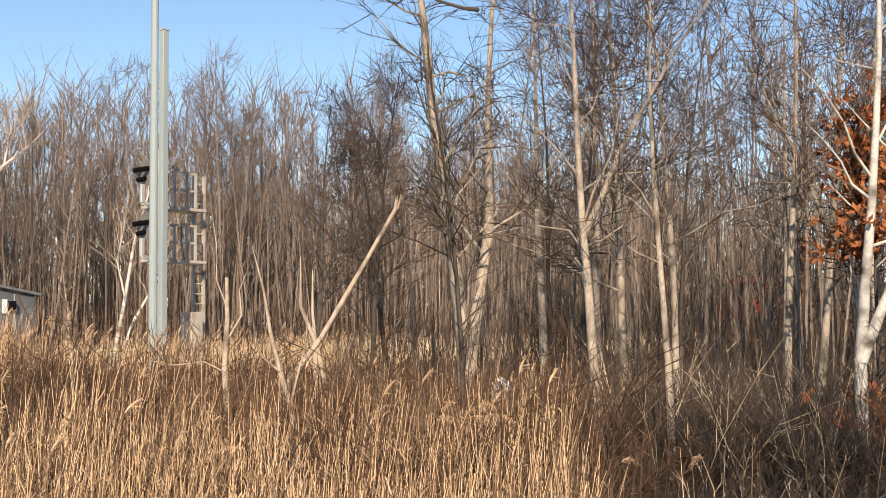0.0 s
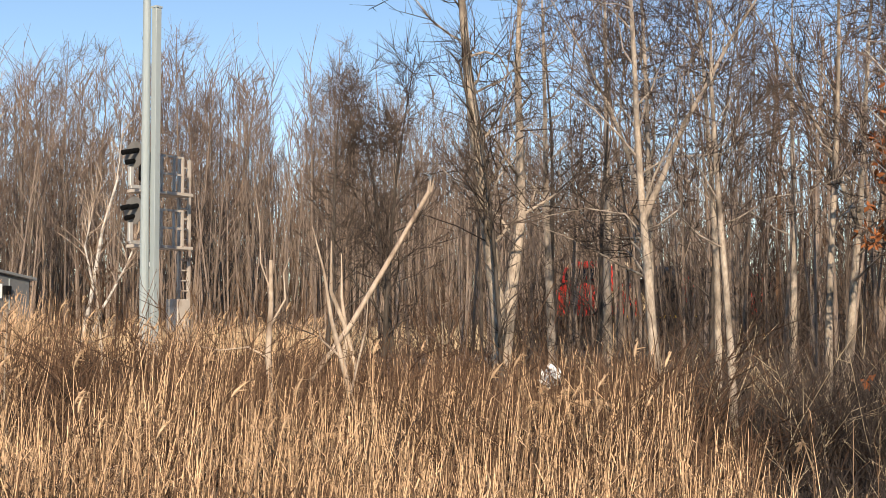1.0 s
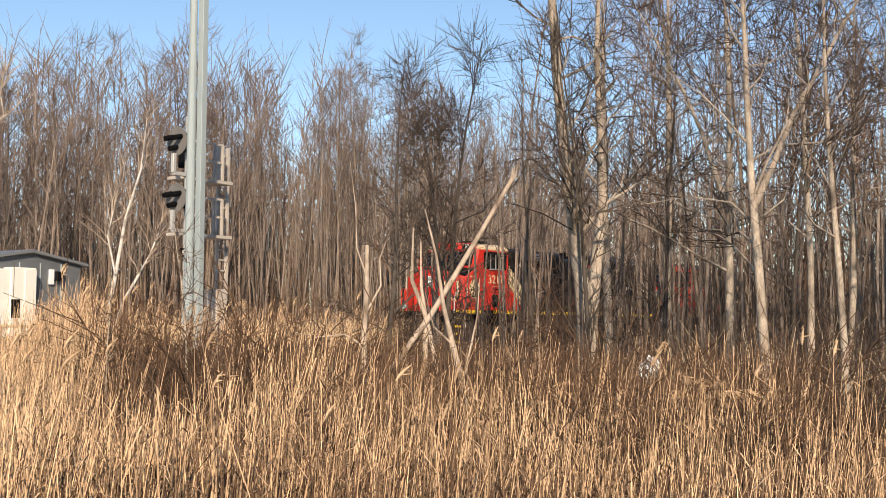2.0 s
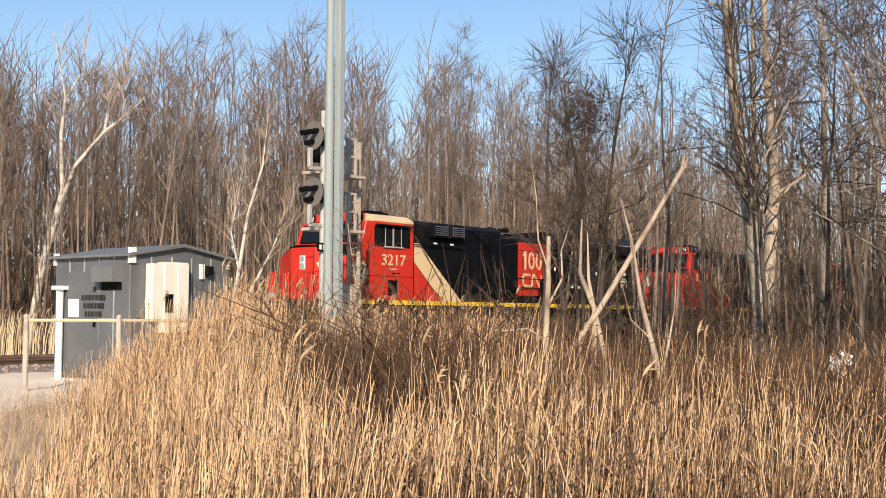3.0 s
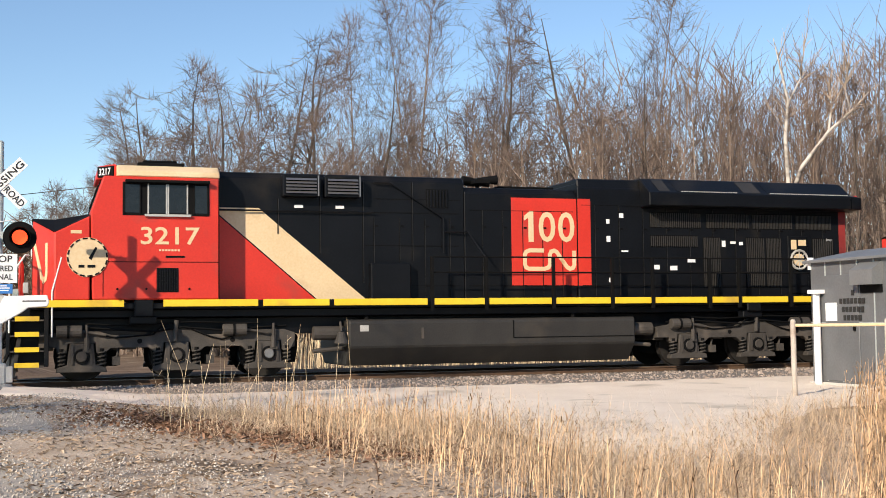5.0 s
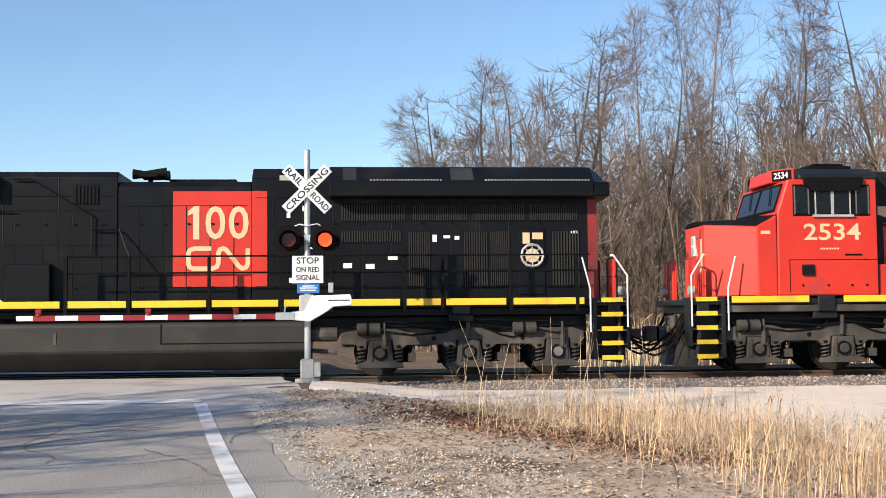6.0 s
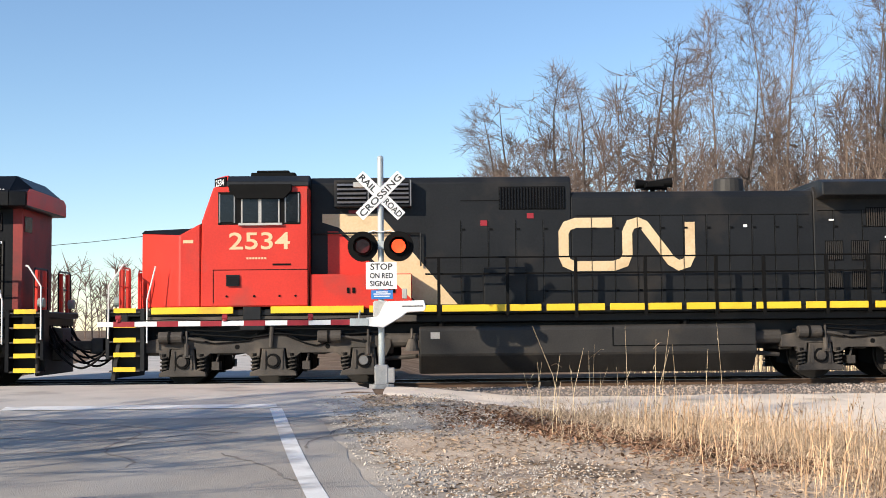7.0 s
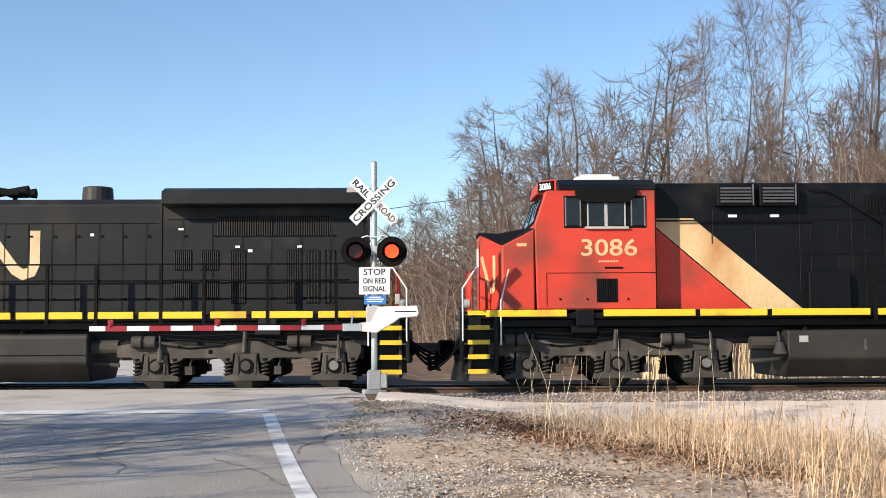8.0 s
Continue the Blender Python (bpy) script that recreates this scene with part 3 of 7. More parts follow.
pipe = Shape().rod((hx0 - 0.12, -6.2, hz - 0.1), (hx0 - 0.12, -6.2, 1.72), 0.075, n=12).box(hx0 - 0.24, hx0, -6.34, -6.06, 1.68, 1.76)
part("cable_riser", pipe, SIGNWHITE, hut, "white vertical cable riser")
cabx = part("meter_cabinet", Shape().box(16.40, 17.02, hy0 - 0.28, hy0, 0.78, 2.24), BOXWHITE, hut, "cream white power cabinet", bevel=0.02)
part("cabinet_door", Shape().box(16.72, 17.00, hy0 - 0.31, hy0 - 0.28, 0.82, 2.20), BOXWHITE, cabx, bevel=0.01)
part("small_cabinet", Shape().box(16.12, 16.40, hy0 - 0.24, hy0, 1.05, 2.2), BOXWHITE, hut, bevel=0.02)
part("cabinet_window", Shape().box(16.42, 16.62, hy0 - 0.293, hy0 - 0.278, 1.2, 1.58), DARK, cabx)
lampb = part("wall_lamp", Shape().box(17.62, 17.80, hy0 - 0.16, hy0, 2.0, 2.2), DARK, hut, "black wall lamp", bevel=0.02)
part("lamp_bracket", Shape().box(17.52, 17.62, hy0 - 0.06, hy0, 1.92, 2.24), SIGNWHITE, lampb)
for p, q in (((13.1, -9.0), (14.45, -9.9)), ((14.45, -9.9), (17.3, -10.1)), ((17.3, -10.1), (20.5, -9.6))):
    bar = Shape().rod((*p, 1.04), (*q, 1.04), 0.03)
    solid("guard_rail", bar, YELLOW if p == (13.1, -9.0) and q[0] > 14.5 else CREAM, "pale pipe rail of the low guard fence round the hut", "rail", group="guard fence round the hut")
for p in ((13.1, -9.0), (14.45, -9.9), (17.3, -10.1), (20.5, -9.6)):
    po = Shape().rod((*p, -0.6), (*p, 1.12), 0.05, n=12).rod((*p, 1.12), (*p, 1.15), 0.05, 0.03, 12)
    solid("guard_post", po, POSTGREY, "pale steel pipe post of the low guard fence", "post", group="guard fence round the hut")

# ---- railway signal, ladder and tall pole ----
tall = thing("radio_pole", "tall grey-green steel pole with a shorter square duct beside it", "pole")
part("pole_shaft", Shape().rod((22.50, -7.4, -0.6), (22.50, -7.4, 15.0), 0.125, 0.085, 14), POLEGREY, tall, "tall round steel shaft")
part("pole_duct", Shape().box(22.585, 22.765, -7.67, -7.49, -0.6, 9.6), POLEGREY, tall, "square steel duct", bevel=0.01)
part("pole_lid", Shape().box(22.57, 22.78, -7.685, -7.475, 9.6, 9.65), GALV, tall)
part("pole_foot", Shape().box(22.25, 22.95, -7.8, -7.15, -0.65, 0.35), CONCRETE, tall, bevel=0.02)
rs = thing("railway_signal", "two-headed railway block signal on a silver mast with maintenance ladder", "railway signal")
SX, SY = 23.52, -6.2
part("signal_mast", Shape().rod((SX, SY, -0.4), (SX, SY, 6.6), 0.085, n=12), SILVER, rs, "silver painted mast")
for z in (5.85, 4.35):
    sh = part("signal_head", Shape().box(SX - 0.38, SX - 0.16, SY - 0.20, SY + 0.20, z - 0.22, z + 0.28), DARK, rs, "black signal head with three hooded lamps", bevel=0.03)
    disc = Shape().rod((SX - 0.40, SY, z + 0.05), (SX - 0.38, SY, z + 0.05), 0.38, n=24)
    part("signal_background", disc, SIGDISC, sh, "weathered grey round backing board")
    for y, dz in ((-0.16, 0.17), (0.16, 0.17), (0.0, -0.11)):
        vis = Shape().rod((SX - 0.40, SY + y, z + dz), (SX - 0.66, SY + y, z + dz - 0.07), 0.068, 0.074, 12)
        part("lamp_hood", vis, DARK, sh, "black lamp hood")
    br = Shape().box(SX - 0.52, SX + 0.05, SY - 0.05, SY + 0.05, z - 0.86, z - 0.76).box(SX - 0.56, SX - 0.44, SY - 0.05, SY + 0.05, z - 0.80, z - 0.28)
    part("head_bracket", br, SILVER, rs, "silver bracket", bevel=0.01)
LX, LY = 25.2, -5.5
for z in (5.08, 3.55):
    pf = Shape().box(LX - 1.5, LX + 0.42, LY - 0.30, LY + 0.30, z - 0.09, z)
    plat = part("platform", pf, POSTGREY, rs, "grey steel maintenance platform", bevel=0.01)
    gd = Shape()
    for x in (LX - 0.75, LX - 0.3, LX + 0.02):
        gd.box(x - 0.03, x + 0.03, LY - 0.31, LY - 0.24, z, z + 1.0)
    for zz in (z + 0.5, z + 1.0):
        gd.box(LX - 1.0, LX + 0.05, LY - 0.29, LY - 0.25, zz - 0.03, zz + 0.03)
    part("platform_guard", gd, POSTGREY, plat)
lad = Shape()
for x in (LX + 0.42, LX + 0.80):
    lad.box(x - 0.04, x + 0.04, LY + 0.27, LY + 0.35, -0.4, 6.15)
part("ladder_rail", lad, POSTGREY, rs)
z = -0.1
while z < 6.1:
    part("ladder_rung", Shape().rod((LX + 0.42, LY + 0.31, z), (LX + 0.80, LY + 0.31, z), 0.024, n=6), POSTGREY, rs)
    z += 0.3
part("rear_head", Shape().box(LX - 0.95, LX - 0.65, LY + 0.1, LY + 0.5, 5.4, 6.2), DARK, rs, "back of a black signal head", bevel=0.03)
part("relay_case", Shape().box(LX - 0.1, LX + 0.34, LY - 0.25, LY + 0.25, -0.4, 2.05), POSTGREY, rs, "weathered steel relay case", bevel=0.02)
part("mile_plate", Shape().box(SX - 0.30, SX + 0.14, SY - 0.12, SY - 0.10, 2.85, 3.08), DARK, rs, "small dark number plate")
pb = Shape()
for i in range(3):
    pb.box(SX - 0.24 + i * 0.13, SX - 0.16 + i * 0.13, SY - 0.13, SY - 0.115, 2.90, 3.03)
part("plate_marks", pb, SIGNWHITE, rs)


# ---- locomotives ----
def ribbon(points, width, y0, y1, origin=(0, 0), scale=1.0):
    """A flat band of even width along (x, z) points, with mitred corners."""
    pts = [Vector((origin[0] + x * scale, origin[1] + z * scale)) for x, z in points]
    left, right = [], []
    for i, p in enumerate(pts):
        a = (p - pts[i - 1]).normalized() if i else (pts[1] - p).normalized()
        b = (pts[i + 1] - p).normalized() if i < len(pts) - 1 else a
        n = Vector((-(a + b).y, (a + b).x)).normalized()
        k = width / 2 / max(0.35, n.dot(Vector((-a.y, a.x))))
        left.append(p + n * k)
        right.append(p - n * k)
    s = Shape()
    for i in range(len(pts) - 1):
        q = [right[i], right[i + 1], left[i + 1], left[i]]
        s.slab([(c.x, c.y) for c in q], y0, y1)
    return s


WORM = [(1.12, 1.0), (0.30, 1.0), (0.10, 0.93), (0.02, 0.78), (0.02, 0.24), (0.08, 0.10), (0.25, 0.02), (1.15, 0.02), (1.38, 0.10), (1.46, 0.28),
        (1.46, 0.78), (1.54, 0.95), (1.70, 1.0), (1.85, 0.93), (2.45, 0.12), (2.62, 0.02), (2.80, 0.08), (2.88, 0.25), (2.88, 1.0)]


def bogie(parent, axles, side_label):
    """A three-axle truck: frame with drop ends, axle boxes, springs, brake gear and pipes."""
    a0, a1, a2 = axles
    bog = part("bogie_frame", bogie_frame(a0, a1, a2), GREASE, parent, side_label, bevel=0.012)
    for s in (-1, 1):
        def side(y0, y1):
            return min(s * y0, s * y1), max(s * y0, s * y1)
        for a in axles:
            bx = Shape().slab([(a - 0.52, 0.20), (a + 0.52, 0.20), (a + 0.50, 0.30), (a + 0.29, 0.36), (a + 0.24, 0.80), (a - 0.24, 0.80), (a - 0.29, 0.36), (a - 0.50, 0.30)], *side(1.17, 1.375))
            box_ob = part("axle_box", bx, GREASE, bog, bevel=0.012)
            for d in (-0.19, 0.19):
                part("box_rib", Shape().box(a + d - 0.025, a + d + 0.025, *side(1.375, 1.40), 0.36, 0.76), GREASE, box_ob)
            cap = Shape().rod((a, s * 1.37, 0.53), (a, s * 1.42, 0.53), 0.165, 0.155, 16)
            cap_ob = part("axle_cap", cap, DARK, box_ob)
            part("cap_face", Shape().rod((a, s * 1.42, 0.53), (a, s * 1.445, 0.53), 0.115, 0.10, 14), STEEL if a == a2 else GREASE, cap_ob)
            for d in (-0.41, 0.41):
                spring = Shape()
                coil = [(a + d + 0.085 * math.cos(k * 0.9), s * 1.30 + 0.085 * math.sin(k * 0.9), 0.31 + 0.0118 * k) for k in range(33)]
                spring.tube(coil, [0.018] * 33, 5)
                spring_ob = part("coil_spring", spring, GREASE, bog)
                part("spring_core", Shape().rod((a + d, s * 1.30, 0.30), (a + d, s * 1.30, 0.70), 0.06, n=8), DARK, spring_ob)
        for a in (a0, a2):
            damper = Shape().rod((a + 0.1, s * 1.42, 0.66), (a + 0.1, s * 1.42, 0.92), 0.055, n=8).rod((a + 0.1, s * 1.42, 0.92), (a + 0.1, s * 1.42, 1.20), 0.03, n=6).box(a + 0.02, a + 0.18, *side(1.28, 1.45), 0.62, 0.68)
            part("damper", damper, GREASE, bog)
        for a in (a0 - 0.25, a2 - 0.75):
            cyl = Shape().rod((a - 0.26, s * 1.40, 1.06), (a + 0.26, s * 1.40, 1.06), 0.13, n=14).rod((a + 0.26, s * 1.40, 1.06), (a + 0.75, s * 1.40, 0.98), 0.035, n=8)
            part("brake_cylinder", cyl, GREASE, bog, bevel=0.012)
            part("cylinder_band", Shape().rod((a - 0.05, s * 1.40, 1.06), (a + 0.0, s * 1.40, 1.06), 0.145, n=14), DARK, bog)
        for a in ((a0 + a1) / 2, (a1 + a2) / 2):
            lever = Shape().rod((a - 0.28, s * 1.2, 0.45), (a - 0.22, s * 1.2, 0.74), 0.028, n=6).box(a - 0.36, a - 0.2, *side(0.95, 1.33), 0.34, 0.52)
            part("brake_lever", lever, GREASE, bog)
            part("frame_hole", Shape().rod((a + 0.2, s * 1.30, 0.84), (a + 0.2, s * 1.340, 0.84), 0.055, n=10), DARK, bog)
        for q, rad in (([(a0 - 0.6, 1.32, 1.10), (a0 + 0.2, 1.38, 1.13), (a1 - 0.5, 1.38, 1.04), (a1 + 0.1, 1.38, 1.13), (a1 + 0.9, 1.38, 1.06), (a2 + 0.4, 1.34, 1.14)], 0.024),
                       ([(a0 + 0.3, 1.36, 1.0), (a0 + 0.7, 1.36, 0.92), (a1 - 0.5, 1.36, 0.98), (a1 - 0.3, 1.36, 1.2)], 0.018),
                       ([(a1 + 0.3, 1.36, 1.08), (a1 + 0.7, 1.37, 0.92), (a1 + 0.95, 1.37, 0.86), (a1 + 1.2, 1.37, 0.92), (a2 - 0.5, 1.36, 1.02)], 0.018),
                       ([(a0 + 0.1, 1.34, 1.22), (a0 + 0.9, 1.38, 1.18), (a1 + 0.3, 1.38, 1.24), (a2 - 0.2, 1.34, 1.20)], 0.018)):
            part("brake_pipe", Shape().pipe([(x, s * y, z) for x, y, z in q], rad, 5), DARK, bog)
        part("link_rod", Shape().rod((a1 - 0.05, s * 1.38, 0.84), (a1 - 0.02, s * 1.38, 1.28), 0.05, n=8), GREASE, bog)
    # near-black motor blocks also stand for the shade between the wheels
    for a in axles:
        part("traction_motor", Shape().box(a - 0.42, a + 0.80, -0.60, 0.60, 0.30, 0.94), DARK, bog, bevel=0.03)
    sets = []
    for a in axles:
        w = Shape().rod((0, -0.72, 0), (0, 0.72, 0), 0.09, n=10)
        for s in (-1, 1):
            w.rod((0, s * 0.70, 0), (0, s * 0.80, 0), 0.53, 0.52, 28)
            w.rod((0, s * 0.66, 0), (0, s * 0.70, 0), 0.555, 0.555, 28)
            w.rod((0, s * 0.80, 0), (0, s * 0.83, 0), 0.2, 0.17, 12)
            for k in range(5):
                t = k * 2 * math.pi / 5
                w.rod((0.34 * math.cos(t), s * 0.80, 0.34 * math.sin(t)), (0.34 * math.cos(t), s * 0.806, 0.34 * math.sin(t)), 0.06, n=8)
        ob = part("wheelset", w, WHEEL, bog, "steel wheels on an axle, darkened as in shade")
        ob.matrix_basis = pose(a, 0, 0.53)
        sets.append((ob, a))
    return sets


def bogie_frame(a0, a1, a2):
    f = Shape()
    for s in (-1, 1):
        y0, y1 = (1.12, 1.335) if s > 0 else (-1.335, -1.12)
        low = [(a0 - 0.86, 0.72), (a0 - 0.52, 0.72), (a0 - 0.50, 0.62), (a0 - 0.30, 0.60), (a0 - 0.28, 0.80), (a0 + 0.28, 0.80), (a0 + 0.30, 0.60), (a0 + 0.50, 0.62), (a0 + 0.60, 0.70)]
        low += [(a1 - 0.60, 0.70), (a1 - 0.50, 0.62), (a1 - 0.30, 0.60), (a1 - 0.28, 0.80), (a1 + 0.28, 0.80), (a1 + 0.30, 0.60), (a1 + 0.50, 0.62), (a1 + 0.60, 0.70)]
        low += [(a2 - 0.60, 0.70), (a2 - 0.50, 0.62), (a2 - 0.30, 0.60), (a2 - 0.28, 0.80), (a2 + 0.28, 0.80), (a2 + 0.30, 0.60), (a2 + 0.50, 0.62), (a2 + 0.60, 0.82)]
        top = [(a2 + 0.60, 0.98), (a2 + 0.35, 1.06), (a2 - 0.35, 1.06), (a2 - 0.6, 0.98), (a1 + 0.6, 0.96), (a1 + 0.35, 1.10), (a1 - 0.35, 1.10), (a1 - 0.6, 0.96), (a0 + 0.6, 0.98), (a0 + 0.35, 1.06), (a0 - 0.35, 1.06), (a0 - 0.86, 0.98)]
        f.slab(low + top, y0, y1)
    for a in (a0 - 0.7, (a0 + a1) / 2, (a1 + a2) / 2, a2 + 0.5):
        f.box(a - 0.14, a + 0.14, -1.1, 1.1, 0.66, 0.93)
    f.box(a1 - 0.5, a1 + 0.5, -0.7, 0.7, 0.9, 1.33)
    return f


def grille(parent, name, u0, u1, z0, z1, y, upright, n, mat=None, label=""):
    """A framed opening with slats standing before a dark back."""
    g = part(name, Shape().box(u0, u1, y - 0.008, y + 0.02, z0, z1), DARK, parent, label)
    s = Shape()
    for i in range(n):
        k = (i + 0.5) / n
        if upright:
            x = u0 + (u1 - u0) * k
            s.box(x - (u1 - u0) / n * 0.22, x + (u1 - u0) / n * 0.22, y - 0.024, y - 0.008, z0 + 0.02, z1 - 0.02)
        else:
            z = z0 + (z1 - z0) * k
            s.add([(u0, y - 0.02, z - 0.01), (u1, y - 0.02, z - 0.01), (u1, y - 0.045, z - 0.03), (u0, y - 0.045, z - 0.03),
                   (u0, y - 0.01, z + 0.02), (u1, y - 0.01, z + 0.02)], [(0, 1, 5, 4), (3, 2, 1, 0), (3, 4, 5, 2)])
    part("slats", s, mat or BLACK, g)
    return g


def locomotive(number, x0, heavy, label, BLACK, RED, CREAM):
    """A six-axle road diesel; its nose is at x = 0 and it faces -x. heavy: the newer kind with the large angular radiator."""
    loco = thing("locomotive", label, "locomotive", "diesel locomotives coupled together")
    E_CAB = 4.0 if heavy else 3.64
    W0 = 1.72
    front, rear = (0.42, 20.4) if heavy else (0.0, 19.72)
    # underframe and deck
    part("deck", Shape().box(front - 0.75, rear + 0.7, -1.47, 1.47, 1.52, 1.66), BLACK, loco, bevel=0.02)
    part("side_sill", Shape().box(front - 0.4, rear + 0.4, -1.22, 1.22, 1.34, 1.517), BLACK, loco, bevel=0.02)
    for s in () if heavy else (-1, 1):
        skirt = Shape().box(front + 0.1, 6.0, min(s * 1.40, s * 1.475), max(s * 1.40, s * 1.475), 1.36, 1.515)
        part("sill_skirt", skirt, GREASE, loco, "dusty lower edge of the frame", bevel=0.01)
    part("centre_sill", Shape().box(0, 20.3, -0.9, 0.9, 0.95, 1.337), BLACK, loco, bevel=0.02)
    marks = (0.15, 2.05, 2.75, 4.9, 6.5, 8.8, 10.2, 11.9, 13.45, 14.55, 16.1, 17.0, 18.45, 20.2)
    for a, b in zip(marks, marks[1:]):
        if b - a > 0.75:
            for s in (-1, 1):
                st = Shape().box(a + 0.06, b - 0.06, min(s * 1.49, s * 1.56), max(s * 1.49, s * 1.56), 1.57, 1.72)
                part("sill_stripe", st, YELLOW, loco, "yellow reflective sill stripe", bevel=0.006)
    for u in (2.4, 17.4):
        for s in (-1, 1):
            jack = Shape().box(u - 0.2, u + 0.2, min(s * 1.48, s * 1.55), max(s * 1.48, s * 1.55), 1.36, 1.72)
            jack.box(u - 0.28, u + 0.28, min(s * 1.2, s * 1.46), max(s * 1.2, s * 1.46), 1.2, 1.37)
            part("jacking_pad", jack, BLACK, loco, bevel=0.02)

    # nose: a blunt wedge
    zt = 3.60
    nose = Shape()
    nf = 0.14 if heavy else -0.18
    sec = ((nf, 0.55, 3.46), (0.58, 1.55, 3.14), (1.29, 1.55, 3.50)) if heavy else ((nf, 0.72, 3.40), (0.82, 1.55, 3.30), (1.275, 1.55, 3.55))
    for u, w, z in sec:
        nose.v += [(u, -w, W0), (u, -w, z), (u, w, z), (u, w, W0)]
    for i in (0, 4):
        nose.f += [(i, i + 4, i + 5, i + 1), (i + 2, i + 6, i + 7, i + 3), (i + 1, i + 5, i + 6, i + 2), (i + 3, i + 7, i + 4, i)]
    nose.f += [(0, 1, 2, 3), (11, 10, 9, 8)]
    nose_ob = part("nose", nose, RED, loco, "red wedge-shaped nose", bevel=0.025)
    top = Shape()
    ridge = ((nf - 0.02, 0.53, 3.465, 3.52), (0.58, 1.50, 3.155, 3.50), (1.32, 1.52, 3.52, 3.64)) if heavy else ((nf - 0.02, 0.70, 3.405, 3.50), (0.82, 1.50, 3.31, 3.54), (1.32, 1.52, 3.57, 3.64))
    for u, w, z, zr in ridge:
        top.v += [(u, -w, z), (u, -0.35, zr), (u, 0.35, zr), (u, w, z)]
    for i in (0, 4):
        top.f += [(i, i + 4, i + 5, i + 1), (i + 1, i + 5, i + 6, i + 2), (i + 2, i + 6, i + 7, i + 3)]
    top.f += [(0, 1, 2, 3), (11, 10, 9, 8)]
    part("nose_top", top, DARK, nose_ob, "matt black anti-glare panel")
    lamp = Shape()
    for z in (3.05, 2.82):
        lamp.rod((nf - 0.05, 0, z), (nf + 0.02, 0, z), 0.10, n=14)
    part("headlight", lamp, PALEGLASS, nose_ob)
    bez = Shape().box(nf - 0.035, nf + 0.01, -0.12, 0.12, 2.70, 3.17)
    part("headlight_bezel", bez, WHITEPAINT, nose_ob, bevel=0.01)
    seam = Shape()
    for z in (2.1, 2.6, 3.1):
        seam.box(nf - 0.012, nf + 0.02, -0.50, -0.22, z, z + 0.015)
    seam.box(nf - 0.012, nf + 0.02, -0.53, -0.515, W0, 3.3)
    part("nose_door_seam", seam, BLACK, nose_ob)
    # pale band on the angled face of the nose
    fx, fy = 0.58 - nf, -1.0
    ang = math.atan2(fy, fx)
    band = ribbon([(0.06, 1.0), (0.50, 0.14), (0.62, 0.05), (0.74, 0.10), (0.78, 0.24), (0.78, 1.0)], 0.14, -0.008, 0.004)
    ob = part("nose_band", band, CREAM, nose_ob, "pale painted band")
    ob.matrix_basis = Matrix.Translation((nf + 0.02, -0.61, 2.10)) @ Matrix.Rotation(ang, 4, "Z") @ Matrix.Scale(0.84, 4) if heavy else Matrix.Translation((-0.186, 0.02, 2.30)) @ Matrix.Rotation(math.radians(-90), 4, "Z") @ Matrix.Scale(0.78, 4)

    # cab
    cab = Shape()
    cab.slab([(1.28 if not heavy else 1.34, W0), (E_CAB, W0), (E_CAB, 4.36), (1.56, 4.36), (1.30, 3.60)], -1.55, 1.55)
    cab_ob = part("cab", cab, RED, loco, "red cab body", bevel=0.03)
    roof = Shape().extrude([(-1.55, 4.362), (1.55, 4.362), (1.52, 4.48), (1.25, 4.63), (-1.25, 4.63), (-1.52, 4.48)], 1.84, E_CAB + 0.01)
    if number == "3217":
        part("cab_roof", roof, CREAM, cab_ob, "cream painted cab roof", bevel=0.02)
    else:
        part("cab_roof", roof, BLACK, cab_ob, "black cab roof", bevel=0.02)
    plan = [(1.43, -0.72), (1.43, 0.72), (1.838, 1.24), (1.838, -1.24)]
    brow = Shape().add([(x + (0.06 if z > 4.5 and x < 1.5 else 0), y, z) for z in (4.362, 4.66) for x, y in plan], [(0, 1, 2, 3), (7, 6, 5, 4)] + [(j, j + 4, (j + 1) % 4 + 4, (j + 1) % 4) for j in range(4)])
    part("number_brow", brow, RED, cab_ob, bevel=0.02)
    unit = Shape().box(2.3, 3.3, -1.0, 0.2, 4.62, 4.74).box(2.42, 3.15, -0.9, 0.1, 4.74, 4.80)
    part("roof_cooling_unit", unit, WHITEPAINT if number == "3086" else DARK, cab_ob, bevel=0.02)
    # windscreen panes lie on the raked front
    lean = math.degrees(math.atan2(0.26, 0.76))
    for y0, y1 in ((-1.28, -0.06), (0.06, 1.28)):
        ws = Shape().box(-0.012, 0.0, y0, y1, 0.08, 0.66)
        pane = part("windscreen", ws, GLASS, cab_ob, "raked dark windscreen")
        pane.matrix_basis = pose(1.295, 0, 3.62, 0, lean, 0)
        fr = Shape().box(-0.02, -0.005, y0 - 0.05, y1 + 0.05, 0.03, 0.08).box(-0.02, -0.005, y0 - 0.05, y1 + 0.05, 0.66, 0.70)
        fr.box(-0.02, -0.005, y0 - 0.05, y0, 0.08, 0.66).box(-0.02, -0.005, y1, y1 + 0.05, 0.08, 0.66)
        fr.rod((-0.03, (y0 + y1) / 2, 0.66), (-0.03, (y0 + y1) / 2 - 0.25, 0.2), 0.012, n=5)
        f2 = part("windscreen_frame", fr, DARK, cab_ob)
        f2.matrix_basis = pose(1.295, 0, 3.62, 0, lean, 0)
